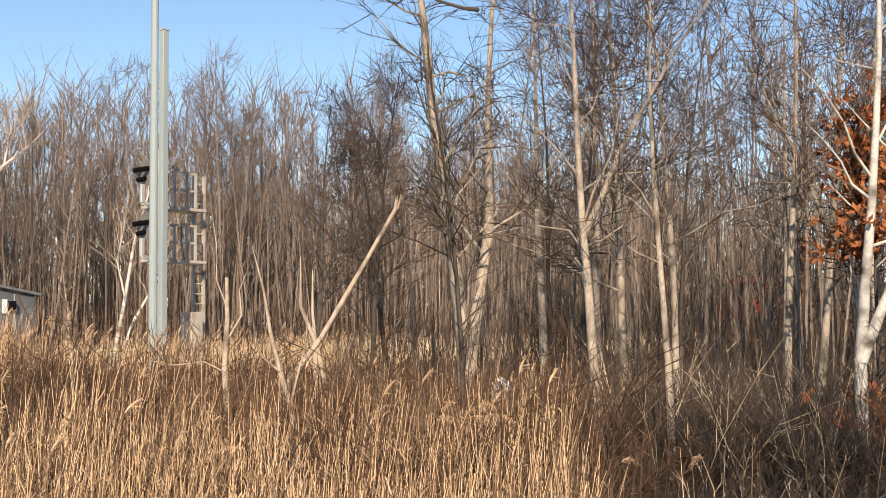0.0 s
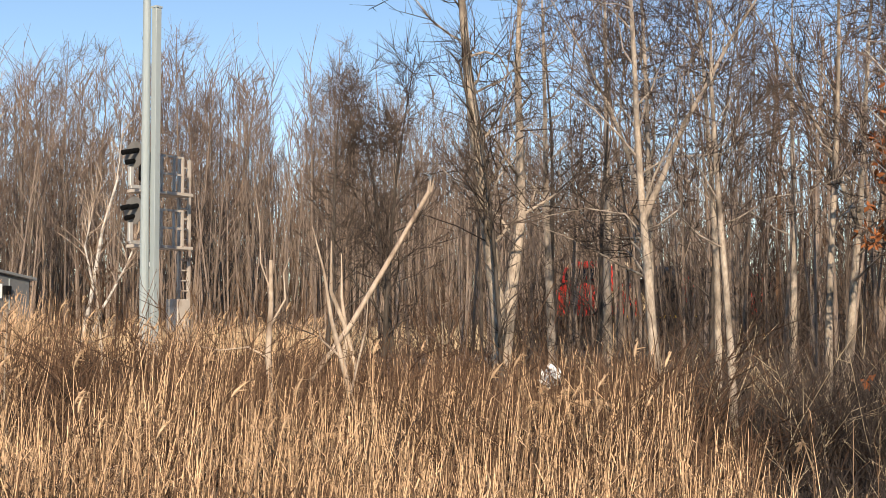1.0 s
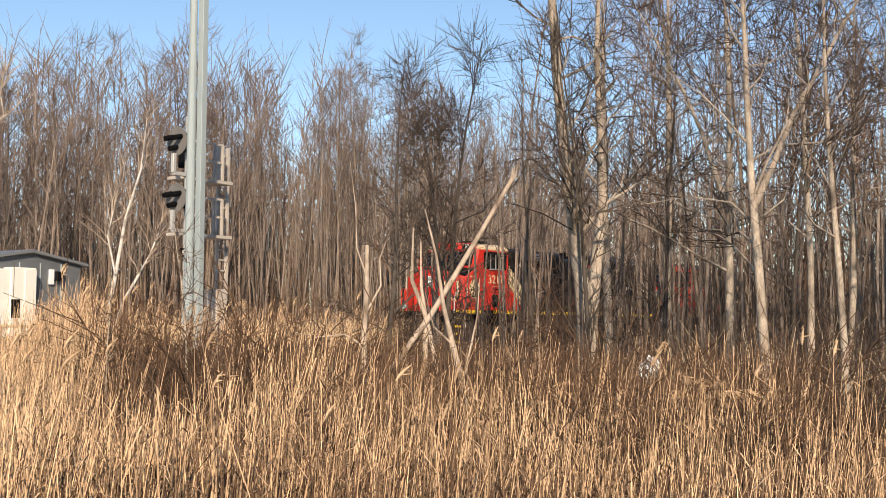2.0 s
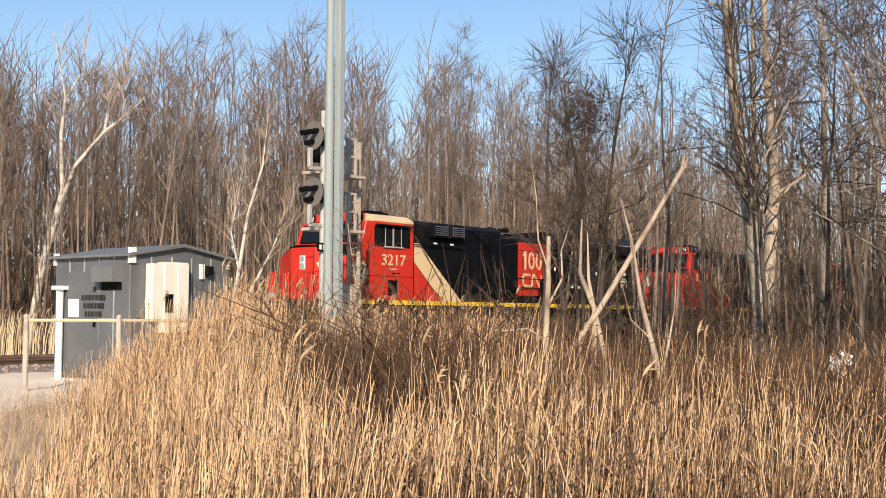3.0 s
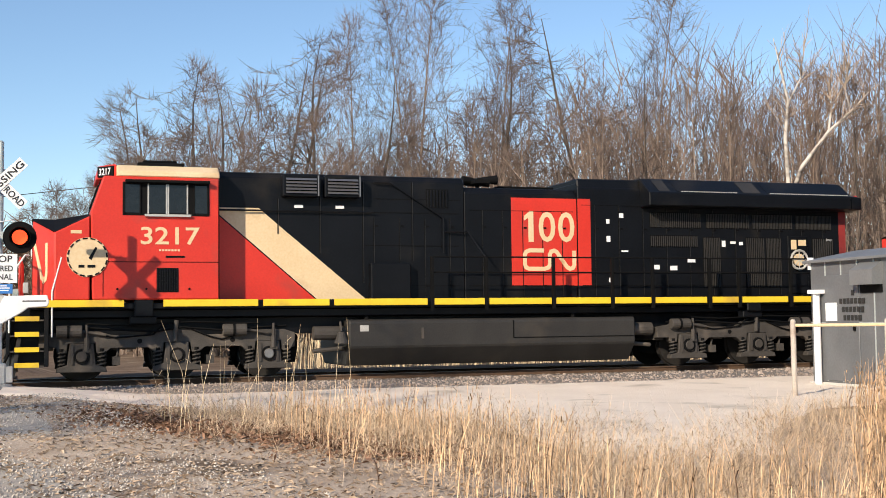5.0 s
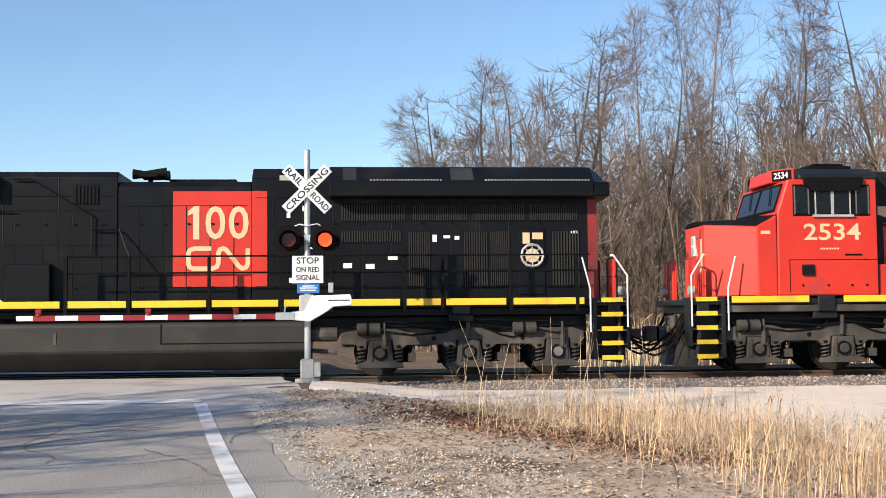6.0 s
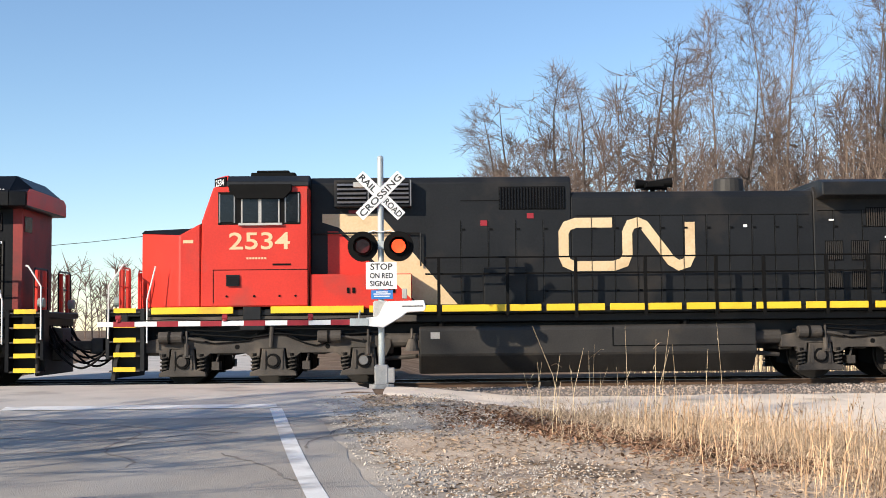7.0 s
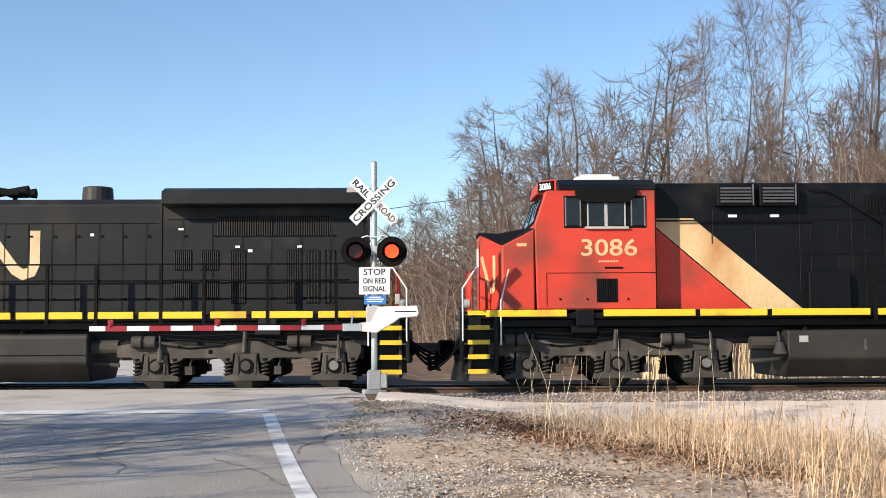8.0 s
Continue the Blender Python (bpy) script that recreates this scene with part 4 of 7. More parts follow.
    # number boards stand in a shallow wedge over the windscreens
    for side in (-1, 1):
        nb = part("number_board", Shape().box(-0.25, 0.25, -0.025, 0.03, -0.115, 0.115), DARK, cab_ob, bevel=0.008)
        nb.matrix_basis = Matrix.Translation((1.63, side * 0.99, 4.51)) @ Matrix.Rotation(radians(-52 if side < 0 else -128), 4, "Z")
        lettering("number", number, 0.37, 0.15, pose(-0.185, -0.027, -0.075, 90), SIGNWHITE, nb)
    # side windows
    u0, u1 = (1.95, 3.78) if heavy else (1.66, 3.46)
    part("window_panel", Shape().box(u0, u1, -1.562, -1.54, 3.52, 4.24), DARK, cab_ob, "black window surround", bevel=0.01)
    k = (u1 - u0)
    panes = ((0.02, 0.2), (0.29, 0.50), (0.52, 0.74), (0.82, 0.98))
    for i, (a, b) in enumerate(panes):
        pane = Shape().box(u0 + a * k, u0 + b * k, -1.572, -1.560, 3.58, 4.18)
        win = part("cab_window", pane, GLASS, cab_ob)
        for x in (u0 + a * k, u0 + b * k):
            fr = Shape().box(x - 0.015, x + 0.015, -1.585, -1.566, 3.56, 4.2)
            part("window_bar", fr, (DARK if i in (0, 3) else SILVER) if number == "3217" else SILVER if i in (1, 2) else STEEL, win)
    shade = Shape().slab([(u0 + 0.42, 4.08), (u0 + 1.45, 4.08), (u0 + 1.62, 4.26), (u0 + 1.62, 4.40), (u0 + 0.25, 4.40), (u0 + 0.25, 4.26)], -1.66, -1.56)
    if heavy and number == "3217":
        shade = Shape().box(u0 + 0.05, u1, -1.70, -1.56, 4.22, 4.28)
    part("sun_shade", shade, DARK, cab_ob, "black side sun shade", bevel=0.01)
    sill = Shape().box(u0 + 0.25 * k, u0 + 0.78 * k, -1.62, -1.56, 3.50, 3.55)
    part("arm_rest", sill, SILVER, cab_ob)
    # side seams, grab irons, vent
    seams = Shape().box(1.55, E_CAB - 0.02, -1.556, -1.54, 2.52, 2.535).box(1.55, 1.565, -1.556, -1.54, 1.8, 2.52).box(E_CAB - 0.02, E_CAB - 0.005, -1.556, -1.54, W0, 4.3)
    seams.box(2.85, 3.25, -1.562, -1.54, 2.62, 2.66)
    for u in (1.85, 2.45, 3.0, 3.35):
        seams.rod((u, -1.545, 1.95), (u, -1.57, 1.95), 0.025, n=8)
    part("cab_seam", seams, DARK, cab_ob)
    if heavy:
        grille(cab_ob, "cab_vent", 2.66, 3.12, 1.88, 2.40, -1.552, True, 9)
    else:
        grille(cab_ob, "cab_vent", 1.84, 2.13, 2.18, 2.42, -1.552, False, 6, BLACK)
    n0 = 2.33 if heavy else 1.90
    lettering("road_number", number, 1.24 if heavy else 1.33, 0.38, pose(n0, -1.552, 2.90 if heavy else 2.97, 90), CREAM, cab_ob, "cream road number")
    small = Shape()
    for i in range(7):
        small.box(n0 + 0.38 + i * 0.065, n0 + 0.425 + i * 0.065, -1.554, -1.545, 2.76, 2.80)
    part("model_plate", small, CREAM, cab_ob)
    part("nose_mark", Shape().box(0.9, 1.12, -1.556, -1.545, 3.12, 3.19), CREAM, nose_ob)
    if number == "3217":
        badge = part("badge", Shape().rod((1.24, -1.545, 2.62), (1.24, -1.565, 2.62), 0.42, n=36), CREAM, cab_ob, "round cream anniversary badge")
        ring = Shape()
        for i in range(16):
            t = i * math.pi / 8
            ring.rod((1.24 + 0.40 * math.cos(t), -1.562, 2.62 + 0.40 * math.sin(t)), (1.24 + 0.40 * math.cos(t + 0.25), -1.571, 2.62 + 0.40 * math.sin(t + 0.25)), 0.018, n=5)
        ring.slab([(1.26, 2.60), (1.32, 2.56), (1.44, 2.82), (1.40, 2.84)], -1.572, -1.56)
        ring.slab([(1.06, 2.40), (1.18, 2.40), (1.18, 2.46), (1.06, 2.46)], -1.570, -1.56).slab([(1.24, 2.40), (1.40, 2.40), (1.40, 2.46), (1.24, 2.46)], -1.570, -1.56)
        part("badge_drawing", ring, BLACK, badge)

    # long hood
    H = 1.0
    if heavy:
        hoods = ((E_CAB, 9.85, 4.60), (9.85, 12.78, 4.38), (12.78, 20.45, 4.55))
    else:
        hoods = ((E_CAB, 9.5, 4.62), (9.5, 15.0, 4.26), (15.0, 19.5, 4.34))
    for i, (a, b, z) in enumerate(hoods):
        w = H if not (heavy and i == 2) else 1.06
        h = Shape().extrude([(-w, W0 - 0.08), (w, W0 - 0.08), (w, z - 0.14), (w - 0.12, z), (-w + 0.12, z), (-w, z - 0.14)], a + 0.005 * (i > 0), b)
        hood_ob = part("hood_section", h, BLACK, loco, ("black equipment hood", "black engine hood", "black radiator hood")[i], bevel=0.02)
        w2 = w + 0.004
        sm, ed = Shape(), Shape()
        x = a + (0.45 if i else 7.62 - a if heavy else 7.0 - a)
        step_w = (0.62, 0.52, 0.66)[i]
        while x < b - 0.2:
            sm.box(x - 0.008, x + 0.008, -w2 - 0.006, -w2 + 0.02, W0 + 0.05, z - (1.0 if i == 0 else 0.55))
            # pale line beside each seam paints the sun's glint on the door edge
            ed.box(x + 0.010, x + 0.017, -w2 - 0.007, -w2 + 0.02, W0 + 0.05, z - (1.0 if i == 0 else 0.55))
            for zz in (2.0, 3.4):
                sm.box(x + 0.03, x + 0.10, -w2 - 0.02, -w2 + 0.02, zz, zz + 0.04)
            x += step_w
        s0 = a + 0.1 if i else (7.62 if heavy else 7.0)
        sm.box(s0, b - 0.1, -w2 - 0.006, -w2 + 0.02, z - 0.56, z - 0.545)
        sm.box(s0, b - 0.1, -w2 - 0.006, -w2 + 0.02, 2.02, 2.03)
        if heavy and i == 0:
            for u, z0, z1 in ((5.38, 3.2, 4.0), (6.35, 2.75, 4.45), (7.36, 2.1, 4.45), (8.55, 2.6, 4.45)):
                sm.box(u - 0.012, u + 0.012, -w2 - 0.006, -w2 + 0.02, z0, z1)
                ed.box(u + 0.014, u + 0.024, -w2 - 0.008, -w2 + 0.02, z0, z1)
            for u0, u1, zz in ((5.4, 9.7, 3.72), (7.4, 9.7, 2.95)):
                sm.box(u0, u1, -w2 - 0.006, -w2 + 0.02, zz, zz + 0.02)
        part("door_seam", sm, DARK, hood_ob)
        part("door_edge_highlight", ed, EDGE, hood_ob, "thin paler line painted as the door edge highlight")
        if i == 0:
            # louvred inlets high behind the cab
            spots = ((5.46, 6.28), (6.42, 7.25)) if heavy else ((4.19, 4.96), (5.15, 5.90))
            for p, q in spots:
                inl = part("air_inlet", Shape().box(p, q, -1.26, -0.98, 3.92 if not heavy else 4.04, 4.53), BLACK, hood_ob, bevel=0.015)
                grille(inl, "louvre", p + 0.06, q - 0.06, 3.98 if not heavy else 4.10, 4.47, -1.262, False, 5, STEEL)
                part("inlet_edge", Shape().box(q - 0.03, q, -1.275, -1.25, 3.94 if not heavy else 4.06, 4.52), STEEL, inl)
                part("warning_mark", Shape().box(p + 0.3, p + 0.5, -H - 0.008, -H, 3.80, 3.87), SIGNWHITE if heavy else TAPERED, hood_ob)
            if heavy:
                grille(hood_ob, "vent_grille", 8.90, 9.45, 3.86, 4.30, -H - 0.004, True, 7)
            else:
                grille(hood_ob, "vent_grille", 7.87, 9.37, 3.86, 4.38, -H - 0.004, True, 22)
            # painted slanting bands
            if heavy:
                cream = [(4.02, 3.78), (4.95, 3.78), (5.30, 3.48), (7.42, W0), (6.28, W0), (4.02, 3.66)]
                redp = [(4.02, 3.62), (6.24, W0), (4.02, W0)]
            else:
                cream = [(3.9, 3.79), (5.18, 3.79), (6.92, W0 + 0.02), (6.06, W0 + 0.02), (4.28, 3.48), (3.9, 3.6)]
                redp = [(4.02, 3.40), (4.25, 3.40), (5.98, W0), (4.02, W0)]
            part("cream_band", Shape().slab(cream, -H - 0.009, -H + 0.01), CREAM, hood_ob, "slanting cream band")
            part("red_panel", Shape().slab(redp, -H - 0.013, -H + 0.01), RED, hood_ob, "red painted panel")
            if not heavy:
                bb = Shape().box(E_CAB + 0.02, 5.9, -1.50, -0.98, W0 - 0.06, 2.42)
                box_ob = part("battery_box", bb, RED, hood_ob, "red battery box", bevel=0.02)
                part("battery_box_band", Shape().slab([(5.36, 2.40), (5.88, 1.86), (5.88, 2.40)], -1.508, -1.49), CREAM, box_ob)
                lat = Shape()
                for u in (4.5, 4.62, 5.4, 5.5):
                    lat.box(u - 0.03, u + 0.03, -1.52, -1.49, 2.0, 2.12)
                part("latch", lat, DARK, box_ob)
            cabinet = Shape().box(7.5, 8.45, -1.22, -0.99, W0 - 0.06, 2.55)
            part("side_cabinet", cabinet, BLACK, hood_ob, bevel=0.02)
            # handrail up the hood side
            hr = Shape().pipe([(E_CAB + 0.05, -1.08, 3.72), (7.6, -1.08, 3.72)] if heavy else [(E_CAB + 0.05, -1.08, 3.35), (6.1, -1.08, 3.35), (6.1, -1.08, 2.6)], 0.02)
            if heavy:
                hr.pipe([(7.6, -1.08, 4.42), (8.0, -1.08, 4.42), (9.3, -1.08, 3.62), (9.3, -1.08, 2.8)], 0.02)
                hr.pipe([(9.3, -1.08, 3.3), (9.9, -1.1, 3.3), (10.2, -1.5, 2.66)], 0.02)
            part("hood_handrail", hr, BLACK, hood_ob)
        if i == 1:
            horn = Shape().rod((0, 0, 0), (0, 0, 0.14), 0.04)
            for y, d in ((-0.2, 1), (0.0, -1), (0.2, 1)):
                horn.rod((-0.1 * d, y, 0.16), (0.28 * d, y, 0.17), 0.03, 0.085, 12)
            horn.box(-0.14, 0.14, -0.26, 0.26, 0.10, 0.16)
            ho = part("horn", horn, DARK, hood_ob, "cluster of air horns")
            ho.matrix_basis = pose(10.45 if heavy else 11.49, -0.3, z) @ Matrix.Scale(1.4, 4)
            if not heavy:
                stk = Shape().rod((13.32, -0.1, z - 0.02), (13.32, -0.1, z + 0.36), 0.36, 0.34, 20)
                part("exhaust_stack", stk, TANK, hood_ob, "rusty exhaust stack", bevel=0.02)
                part("ribbon_emblem", ribbon(WORM, 0.225, -H - 0.010, -H + 0.005, (9.30, 2.55), 1.0), CREAM, hood_ob, "cream ribbon emblem")
            else:
                part("exhaust_cover", Shape().box(10.9, 12.4, -0.5, 0.5, z, z + 0.1), DARK, hood_ob, bevel=0.02)
                if number == "3217":
                    pan = part("red_square", Shape().box(11.05, 12.77, -H - 0.009, -H + 0.01, 2.02, 4.15), RED, hood_ob, "red painted square")
                    pan2 = part("red_square", Shape().box(12.785, 13.12, -1.06 - 0.009, -1.05, 2.02, 4.15), RED, hood_ob)
                    one = [(0.11, 0), (0.245, 0), (0.245, 0.74), (0.14, 0.74), (0.0, 0.63), (0.0, 0.52), (0.11, 0.58)]
                    part("numeral", Shape().slab([(11.38 + a2, 3.08 + z2) for a2, z2 in one], -H - 0.014, -H), CREAM, pan, "cream numeral")
                    for t, a2, w3 in (("0", 11.76, 0.44), ("0", 12.27, 0.44)):
                        lettering("numeral", t, w3, 0.74, pose(a2, -H - 0.012, 3.08, 90), CREAM, pan, "cream numeral")
                    part("ribbon_emblem", ribbon(WORM, 0.22, -0.01, 0.004), CREAM, pan).matrix_basis = pose(11.38, -H - 0.012, 2.42) @ Matrix.Scale(0.455, 4)
        if i == 2:
            if heavy:
                # big angular radiator housing with wings
                prof = [(-1.06, 3.96), (-1.56, 3.98), (-1.56, 4.30), (-1.02, 4.70), (1.02, 4.70), (1.56, 4.30), (1.56, 3.98), (1.06, 3.96)]
                rad = Shape().extrude(prof, 14.50, 20.40)
                k0 = len(rad.v)
                rad.v += [(20.40, y, z) for y, z in prof] + [(20.76, y * 0.97, z if z < 4.4 else 4.40) for y, z in prof]
                rad.f += [(k0 + j, k0 + (j + 1) % 8, k0 + (j + 1) % 8 + 8, k0 + j + 8) for j in range(8)] + [tuple(range(k0 + 8, k0 + 16))]
                wing = part("radiator_wing", rad, BLACK, hood_ob, "overhanging angular radiator housing", bevel=0.02)
                sk = Shape().extrude([(-1.06, 4.3), (1.06, 4.3), (0.98, 4.66), (-0.98, 4.66)], 12.8, 14.5)
                part("radiator_front", sk, BLACK, wing, bevel=0.03)
                for a3, b3 in ((14.8, 15.1), (15.3, 17.0), (17.2, 17.7), (17.9, 20.4)):
                    panel = Shape().add([(a3, -1.50, 4.352), (b3, -1.50, 4.352), (b3, -1.08, 4.665), (a3, -1.08, 4.665), (a3, -1.5, 4.33), (b3, -1.5, 4.33), (b3, -1.08, 4.64), (a3, -1.08, 4.64)],
                                        [(0, 1, 2, 3), (4, 7, 6, 5), (0, 4, 5, 1), (1, 5, 6, 2), (2, 6, 7, 3), (3, 7, 4, 0)])
                    part("roof_panel", panel, TANK if b3 - a3 < 0.6 else BLACK, wing)
                for a3, b3 in ((15.4, 17.0), (17.95, 20.3)):
                    trim = Shape()
                    u = a3
                    while u < b3:
                        trim.box(u, u + 0.035, -1.552, -1.53, 4.33, 4.355)
                        u += 0.07
                    part("wing_trim", trim, SILVER, wing, "row of bright mesh under the roof panel")
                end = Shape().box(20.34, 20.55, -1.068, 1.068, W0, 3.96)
                part("hood_end", end, ENDRED, hood_ob, "dark red rear end")
                tail = Shape().extrude([(-1.46, 4.0), (-1.46, 4.28), (-1.25, 4.38), (1.25, 4.38), (1.46, 4.28), (1.46, 4.0)], 20.762, 20.775)
                part("wing_end", tail, RED, wing, "red painted end face")
                part("rear_window", Shape().box(20.55, 20.57, -0.95, -0.45, 3.45, 3.8), GLASS, hood_ob)
                for p, q in ((14.75, 16.2), (16.35, 17.6), (17.7, 18.9), (19.0, 20.1)):
                    grille(hood_ob, "radiator_grille", p, q, 3.46, 3.86, -1.066, True, 26, TANK)
                for p, q in ((14.75, 16.1),):
                    grille(hood_ob, "radiator_grille", p, q, 2.98, 3.28, -1.066, True, 24, TANK)
                for p, q in ((16.25, 16.75), (17.5, 18.05), (18.1, 18.55), (19.5, 20.15)):
                    grille(hood_ob, "door_grille", p, q, 1.95, 3.25, -1.066, True, 10, TANK)
                door = part("access_door", Shape().box(18.75, 19.35, -1.09, -1.05, 1.8, 3.30), BLACK, hood_ob, bevel=0.01)
                wheel = Shape()
                for t in range(12):
                    a4, b4 = t * math.pi / 6, (t + 1) * math.pi / 6
                    wheel.rod((19.05 + 0.25 * math.cos(a4), -1.14, 2.68 + 0.25 * math.sin(a4)), (19.05 + 0.25 * math.cos(b4), -1.14, 2.68 + 0.25 * math.sin(b4)), 0.03, n=6)
                for t in range(8):
                    a4 = t * math.pi / 4
                    wheel.rod((19.05, -1.13, 2.68), (19.05 + 0.25 * math.cos(a4), -1.14, 2.68 + 0.25 * math.sin(a4)), 0.014, n=5)
                hw = part("hand_brake_wheel", wheel, SILVER, hood_ob, "silver spoked hand brake wheel")
                part("hub_plate", Shape().rod((19.05, -1.09, 2.68), (19.05, -1.135, 2.68), 0.16, n=16), CREAM, hw)
                part("placard", Shape().box(18.84, 19.0, -1.10, -1.09, 2.95, 3.2).box(19.06, 19.3, -1.10, -1.09, 3.05, 3.2), CREAM, door)
                stickers = ((13.55, 3.55, 0.10, 0.14), (13.9, 3.7, 0.14, 0.14), (13.55, 3.1, 0.12, 0.18), (13.95, 2.85, 0.22, 0.05), (13.6, 2.1, 0.1, 0.14),
                            (14.8, 2.42, 0.24, 0.14), (15.3, 2.40, 0.24, 0.14), (15.8, 2.6, 0.26, 0.1), (16.8, 3.0, 0.12, 0.2), (17.05, 3.08, 0.18, 0.08), (17.3, 3.05, 0.13, 0.1), (19.95, 3.18, 0.18, 0.07))
            else:
                rad = Shape().extrude([(-1.0, 4.05), (-1.5, 4.08), (-1.5, 4.38), (-1.2, 4.47), (1.2, 4.47), (1.5, 4.38), (1.5, 4.08), (1.0, 4.05)], 15.06, 19.62)
                wing = part("radiator_wing", rad, BLACK, hood_ob, "overhanging radiator housing", bevel=0.02)
                part("hood_end", Shape().box(19.5, 19.56, -0.98, 0.98, W0, 4.05), BLACK, hood_ob, "faded black rear end")
                for p, q in ((16.2, 17.45), (17.5, 18.75)):
                    grille(hood_ob, "radiator_grille", p, q, 3.40, 3.85, -H - 0.004, True, 24, TANK)
                for p, q, r, t in ((15.25, 15.65, 2.65, 3.1), (15.25, 15.65, 2.0, 2.45), (15.85, 16.25, 2.65, 3.1), (15.85, 16.25, 2.0, 2.45), (16.5, 16.85, 1.9, 3.1), (17.75, 18.1, 1.9, 3.1), (18.2, 18.5, 1.9, 3.1), (18.6, 18.85, 1.9, 3.1)):
                    grille(hood_ob, "door_grille", p, q, r, t, -H - 0.004, True, 9, TANK)
                stickers = ((13.4, 3.42, 0.10, 0.08), (16.62, 3.15, 0.12, 0.06), (16.9, 3.05, 0.12, 0.08), (18.0, 3.15, 0.12, 0.06), (15.35, 3.55, 0.14, 0.05))
            for u, zz, ww, hh in stickers:
                ww, hh = ww * 0.82, hh * 0.8
                part("sticker", Shape().box(u, u + ww, -w2 - 0.012, -w2 + 0.01, zz, zz + hh), SIGNWHITE, hood_ob)
    if not heavy:
        for u, zz in ((7.45, 3.50), (8.5, 3.66)):
            part("sticker", Shape().box(u, u + 0.15, -H - 0.01, -H + 0.01, zz, zz + 0.12), TAPERED, loco, "small red warning plate")

    # walkway rails
    ptop = 2.68 if heavy else 2.76
    posts = (8.86, 10.19, 11.9, 13.45, 14.54, 16.14, 16.98, 18.5, 19.98) if heavy else (6.49, 8.0, 9.51, 11.05, 12.62, 13.68, 15.08, 16.02, 17.4, 18.9)
    for u in posts:
        part("rail_post", Shape().box(u - 0.034, u + 0.034, -1.575, -1.50, 1.45, ptop), DARK, loco)
    rails = Shape()
    for z in (ptop, ptop - 0.36):
        rails.rod((posts[0] - (0.0 if heavy else 0.3), -1.515, z), (posts[-1] + 0.3, -1.515, z), 0.019, n=6)
    part("walkway_rail", rails, DARK, loco)

    # fuel tank
    a, b = (6.9, 14.06) if heavy else (6.05, 13.5)
    tank = Shape().extrude([(-1.45, 1.25), (-1.50, 1.18), (-1.50, 0.62), (-1.12, 0.20), (1.12, 0.20), (1.50, 0.62), (1.50, 1.18), (1.45, 1.25)], a, b)
    tank_ob = part("fuel_tank", tank, TANK, loco, "dusty dark grey fuel tank", bevel=0.03)
    for u in (a + 0.5, b - 1.5):
        part("filler_cap", Shape().rod((u, -1.15, 1.24), (u, -1.15, 1.40), 0.07), DARK, tank_ob)
    part("tank_seam", Shape().box(b - 3.2, b - 0.02, -1.512, -1.49, 0.78, 0.80).box(b - 3.2, b - 3.18, -1.512, -1.49, 0.80, 1.2), DARK, tank_ob)
    part("sight_gauge", Shape().box(a + 1.7, a + 1.76, -1.515, -1.49, 0.80, 1.05), GREASE, tank_ob)
    part("notice", Shape().box(a + 0.25, a + 0.45, -1.508, -1.49, 0.98, 1.12), SILVER, tank_ob)
    for p, q in ((a - 0.02, a - 0.75), (b + 0.02, b + 0.6)):
        part("air_reservoir", Shape().rod((p, -1.15, 0.95), (q, -1.15, 0.95), 0.16, n=12), GREASE, loco)
        part("air_pipe", Shape().rod((p, -1.1, 0.6), (q, -1.1, 0.55), 0.05, n=8), GREASE, loco)
    bell = Shape().rod((a - 0.16, -1.42, 0.72), (a - 0.16, -1.42, 0.98), 0.17, 0.08, 14).rod((a - 0.16, -1.42, 0.98), (a - 0.16, -1.3, 1.2), 0.03, n=6)
    part("bell", bell, GREASE, loco, "dark cast bell")

    # ends: steps, rails, plough, coupler
    for x, d in ((front, -1), (rear, 1)):
        well = Shape().slab(sorted_poly([(x + d * 0.02, 0.34), (x + d * 0.72, 0.34), (x + d * 0.72, 1.70), (x + d * 0.02, 1.70)]), -1.20, -1.12)
        well.slab(sorted_poly([(x - d * 0.06, 0.34), (x + d * 0.03, 0.34), (x + d * 0.03, 1.70), (x - d * 0.06, 1.70)]), -1.52, -1.12)
        well.slab(sorted_poly([(x + d * 0.70, 0.60), (x + d * 0.78, 0.60), (x + d * 0.78, 1.70), (x + d * 0.70, 1.70)]), -1.52, -1.12)
        well_ob = part("step_well", well, BLACK, loco, bevel=0.01)
        for z in (0.36, 0.68, 1.0, 1.32, 1.64):
            p, q = sorted((x + d * 0.04, x + d * 0.70))
            tr = part("step_tread", Shape().box(p, q, -1.52, -1.14, z - 0.03, z), GREASE, well_ob)
            part("tread_edge", Shape().box(p + 0.09, q - 0.09, -1.528, -1.50, z - 0.03, z + 0.07), YELLOW, tr, "yellow step edge")
        grab = Shape().pipe([(x + d * 0.72, -1.54, 1.05), (x + d * 0.72, -1.54, 2.2), (x + d * 0.42, -1.50, 2.66), (x + d * 0.36, -1.45, 2.66)], 0.02)
        part("grab_rail", grab, WHITEPAINT, loco, "white grab rail")
        grab = Shape().pipe([(x - d * 0.12, -1.54, 0.95), (x - d * 0.12, -1.54, 1.9), (x - d * 0.40 + d * 0.1, -1.54, 2.62)], 0.02)
        part("grab_rail", grab, WHITEPAINT, loco, "white grab rail")
        plat = Shape().box(*sorted((x + d * 0.30, x + d * 0.58)), -1.48, 1.48, 1.34, 1.66)
        part("end_platform", plat, BLACK, loco, bevel=0.02)
        for y in (-1.15, -0.62, 0.62, 1.15):
            guard = Shape().box(*sorted((x + d * 0.48, x + d * 0.55)), y - 0.07, y + 0.07, 1.66, 2.58)
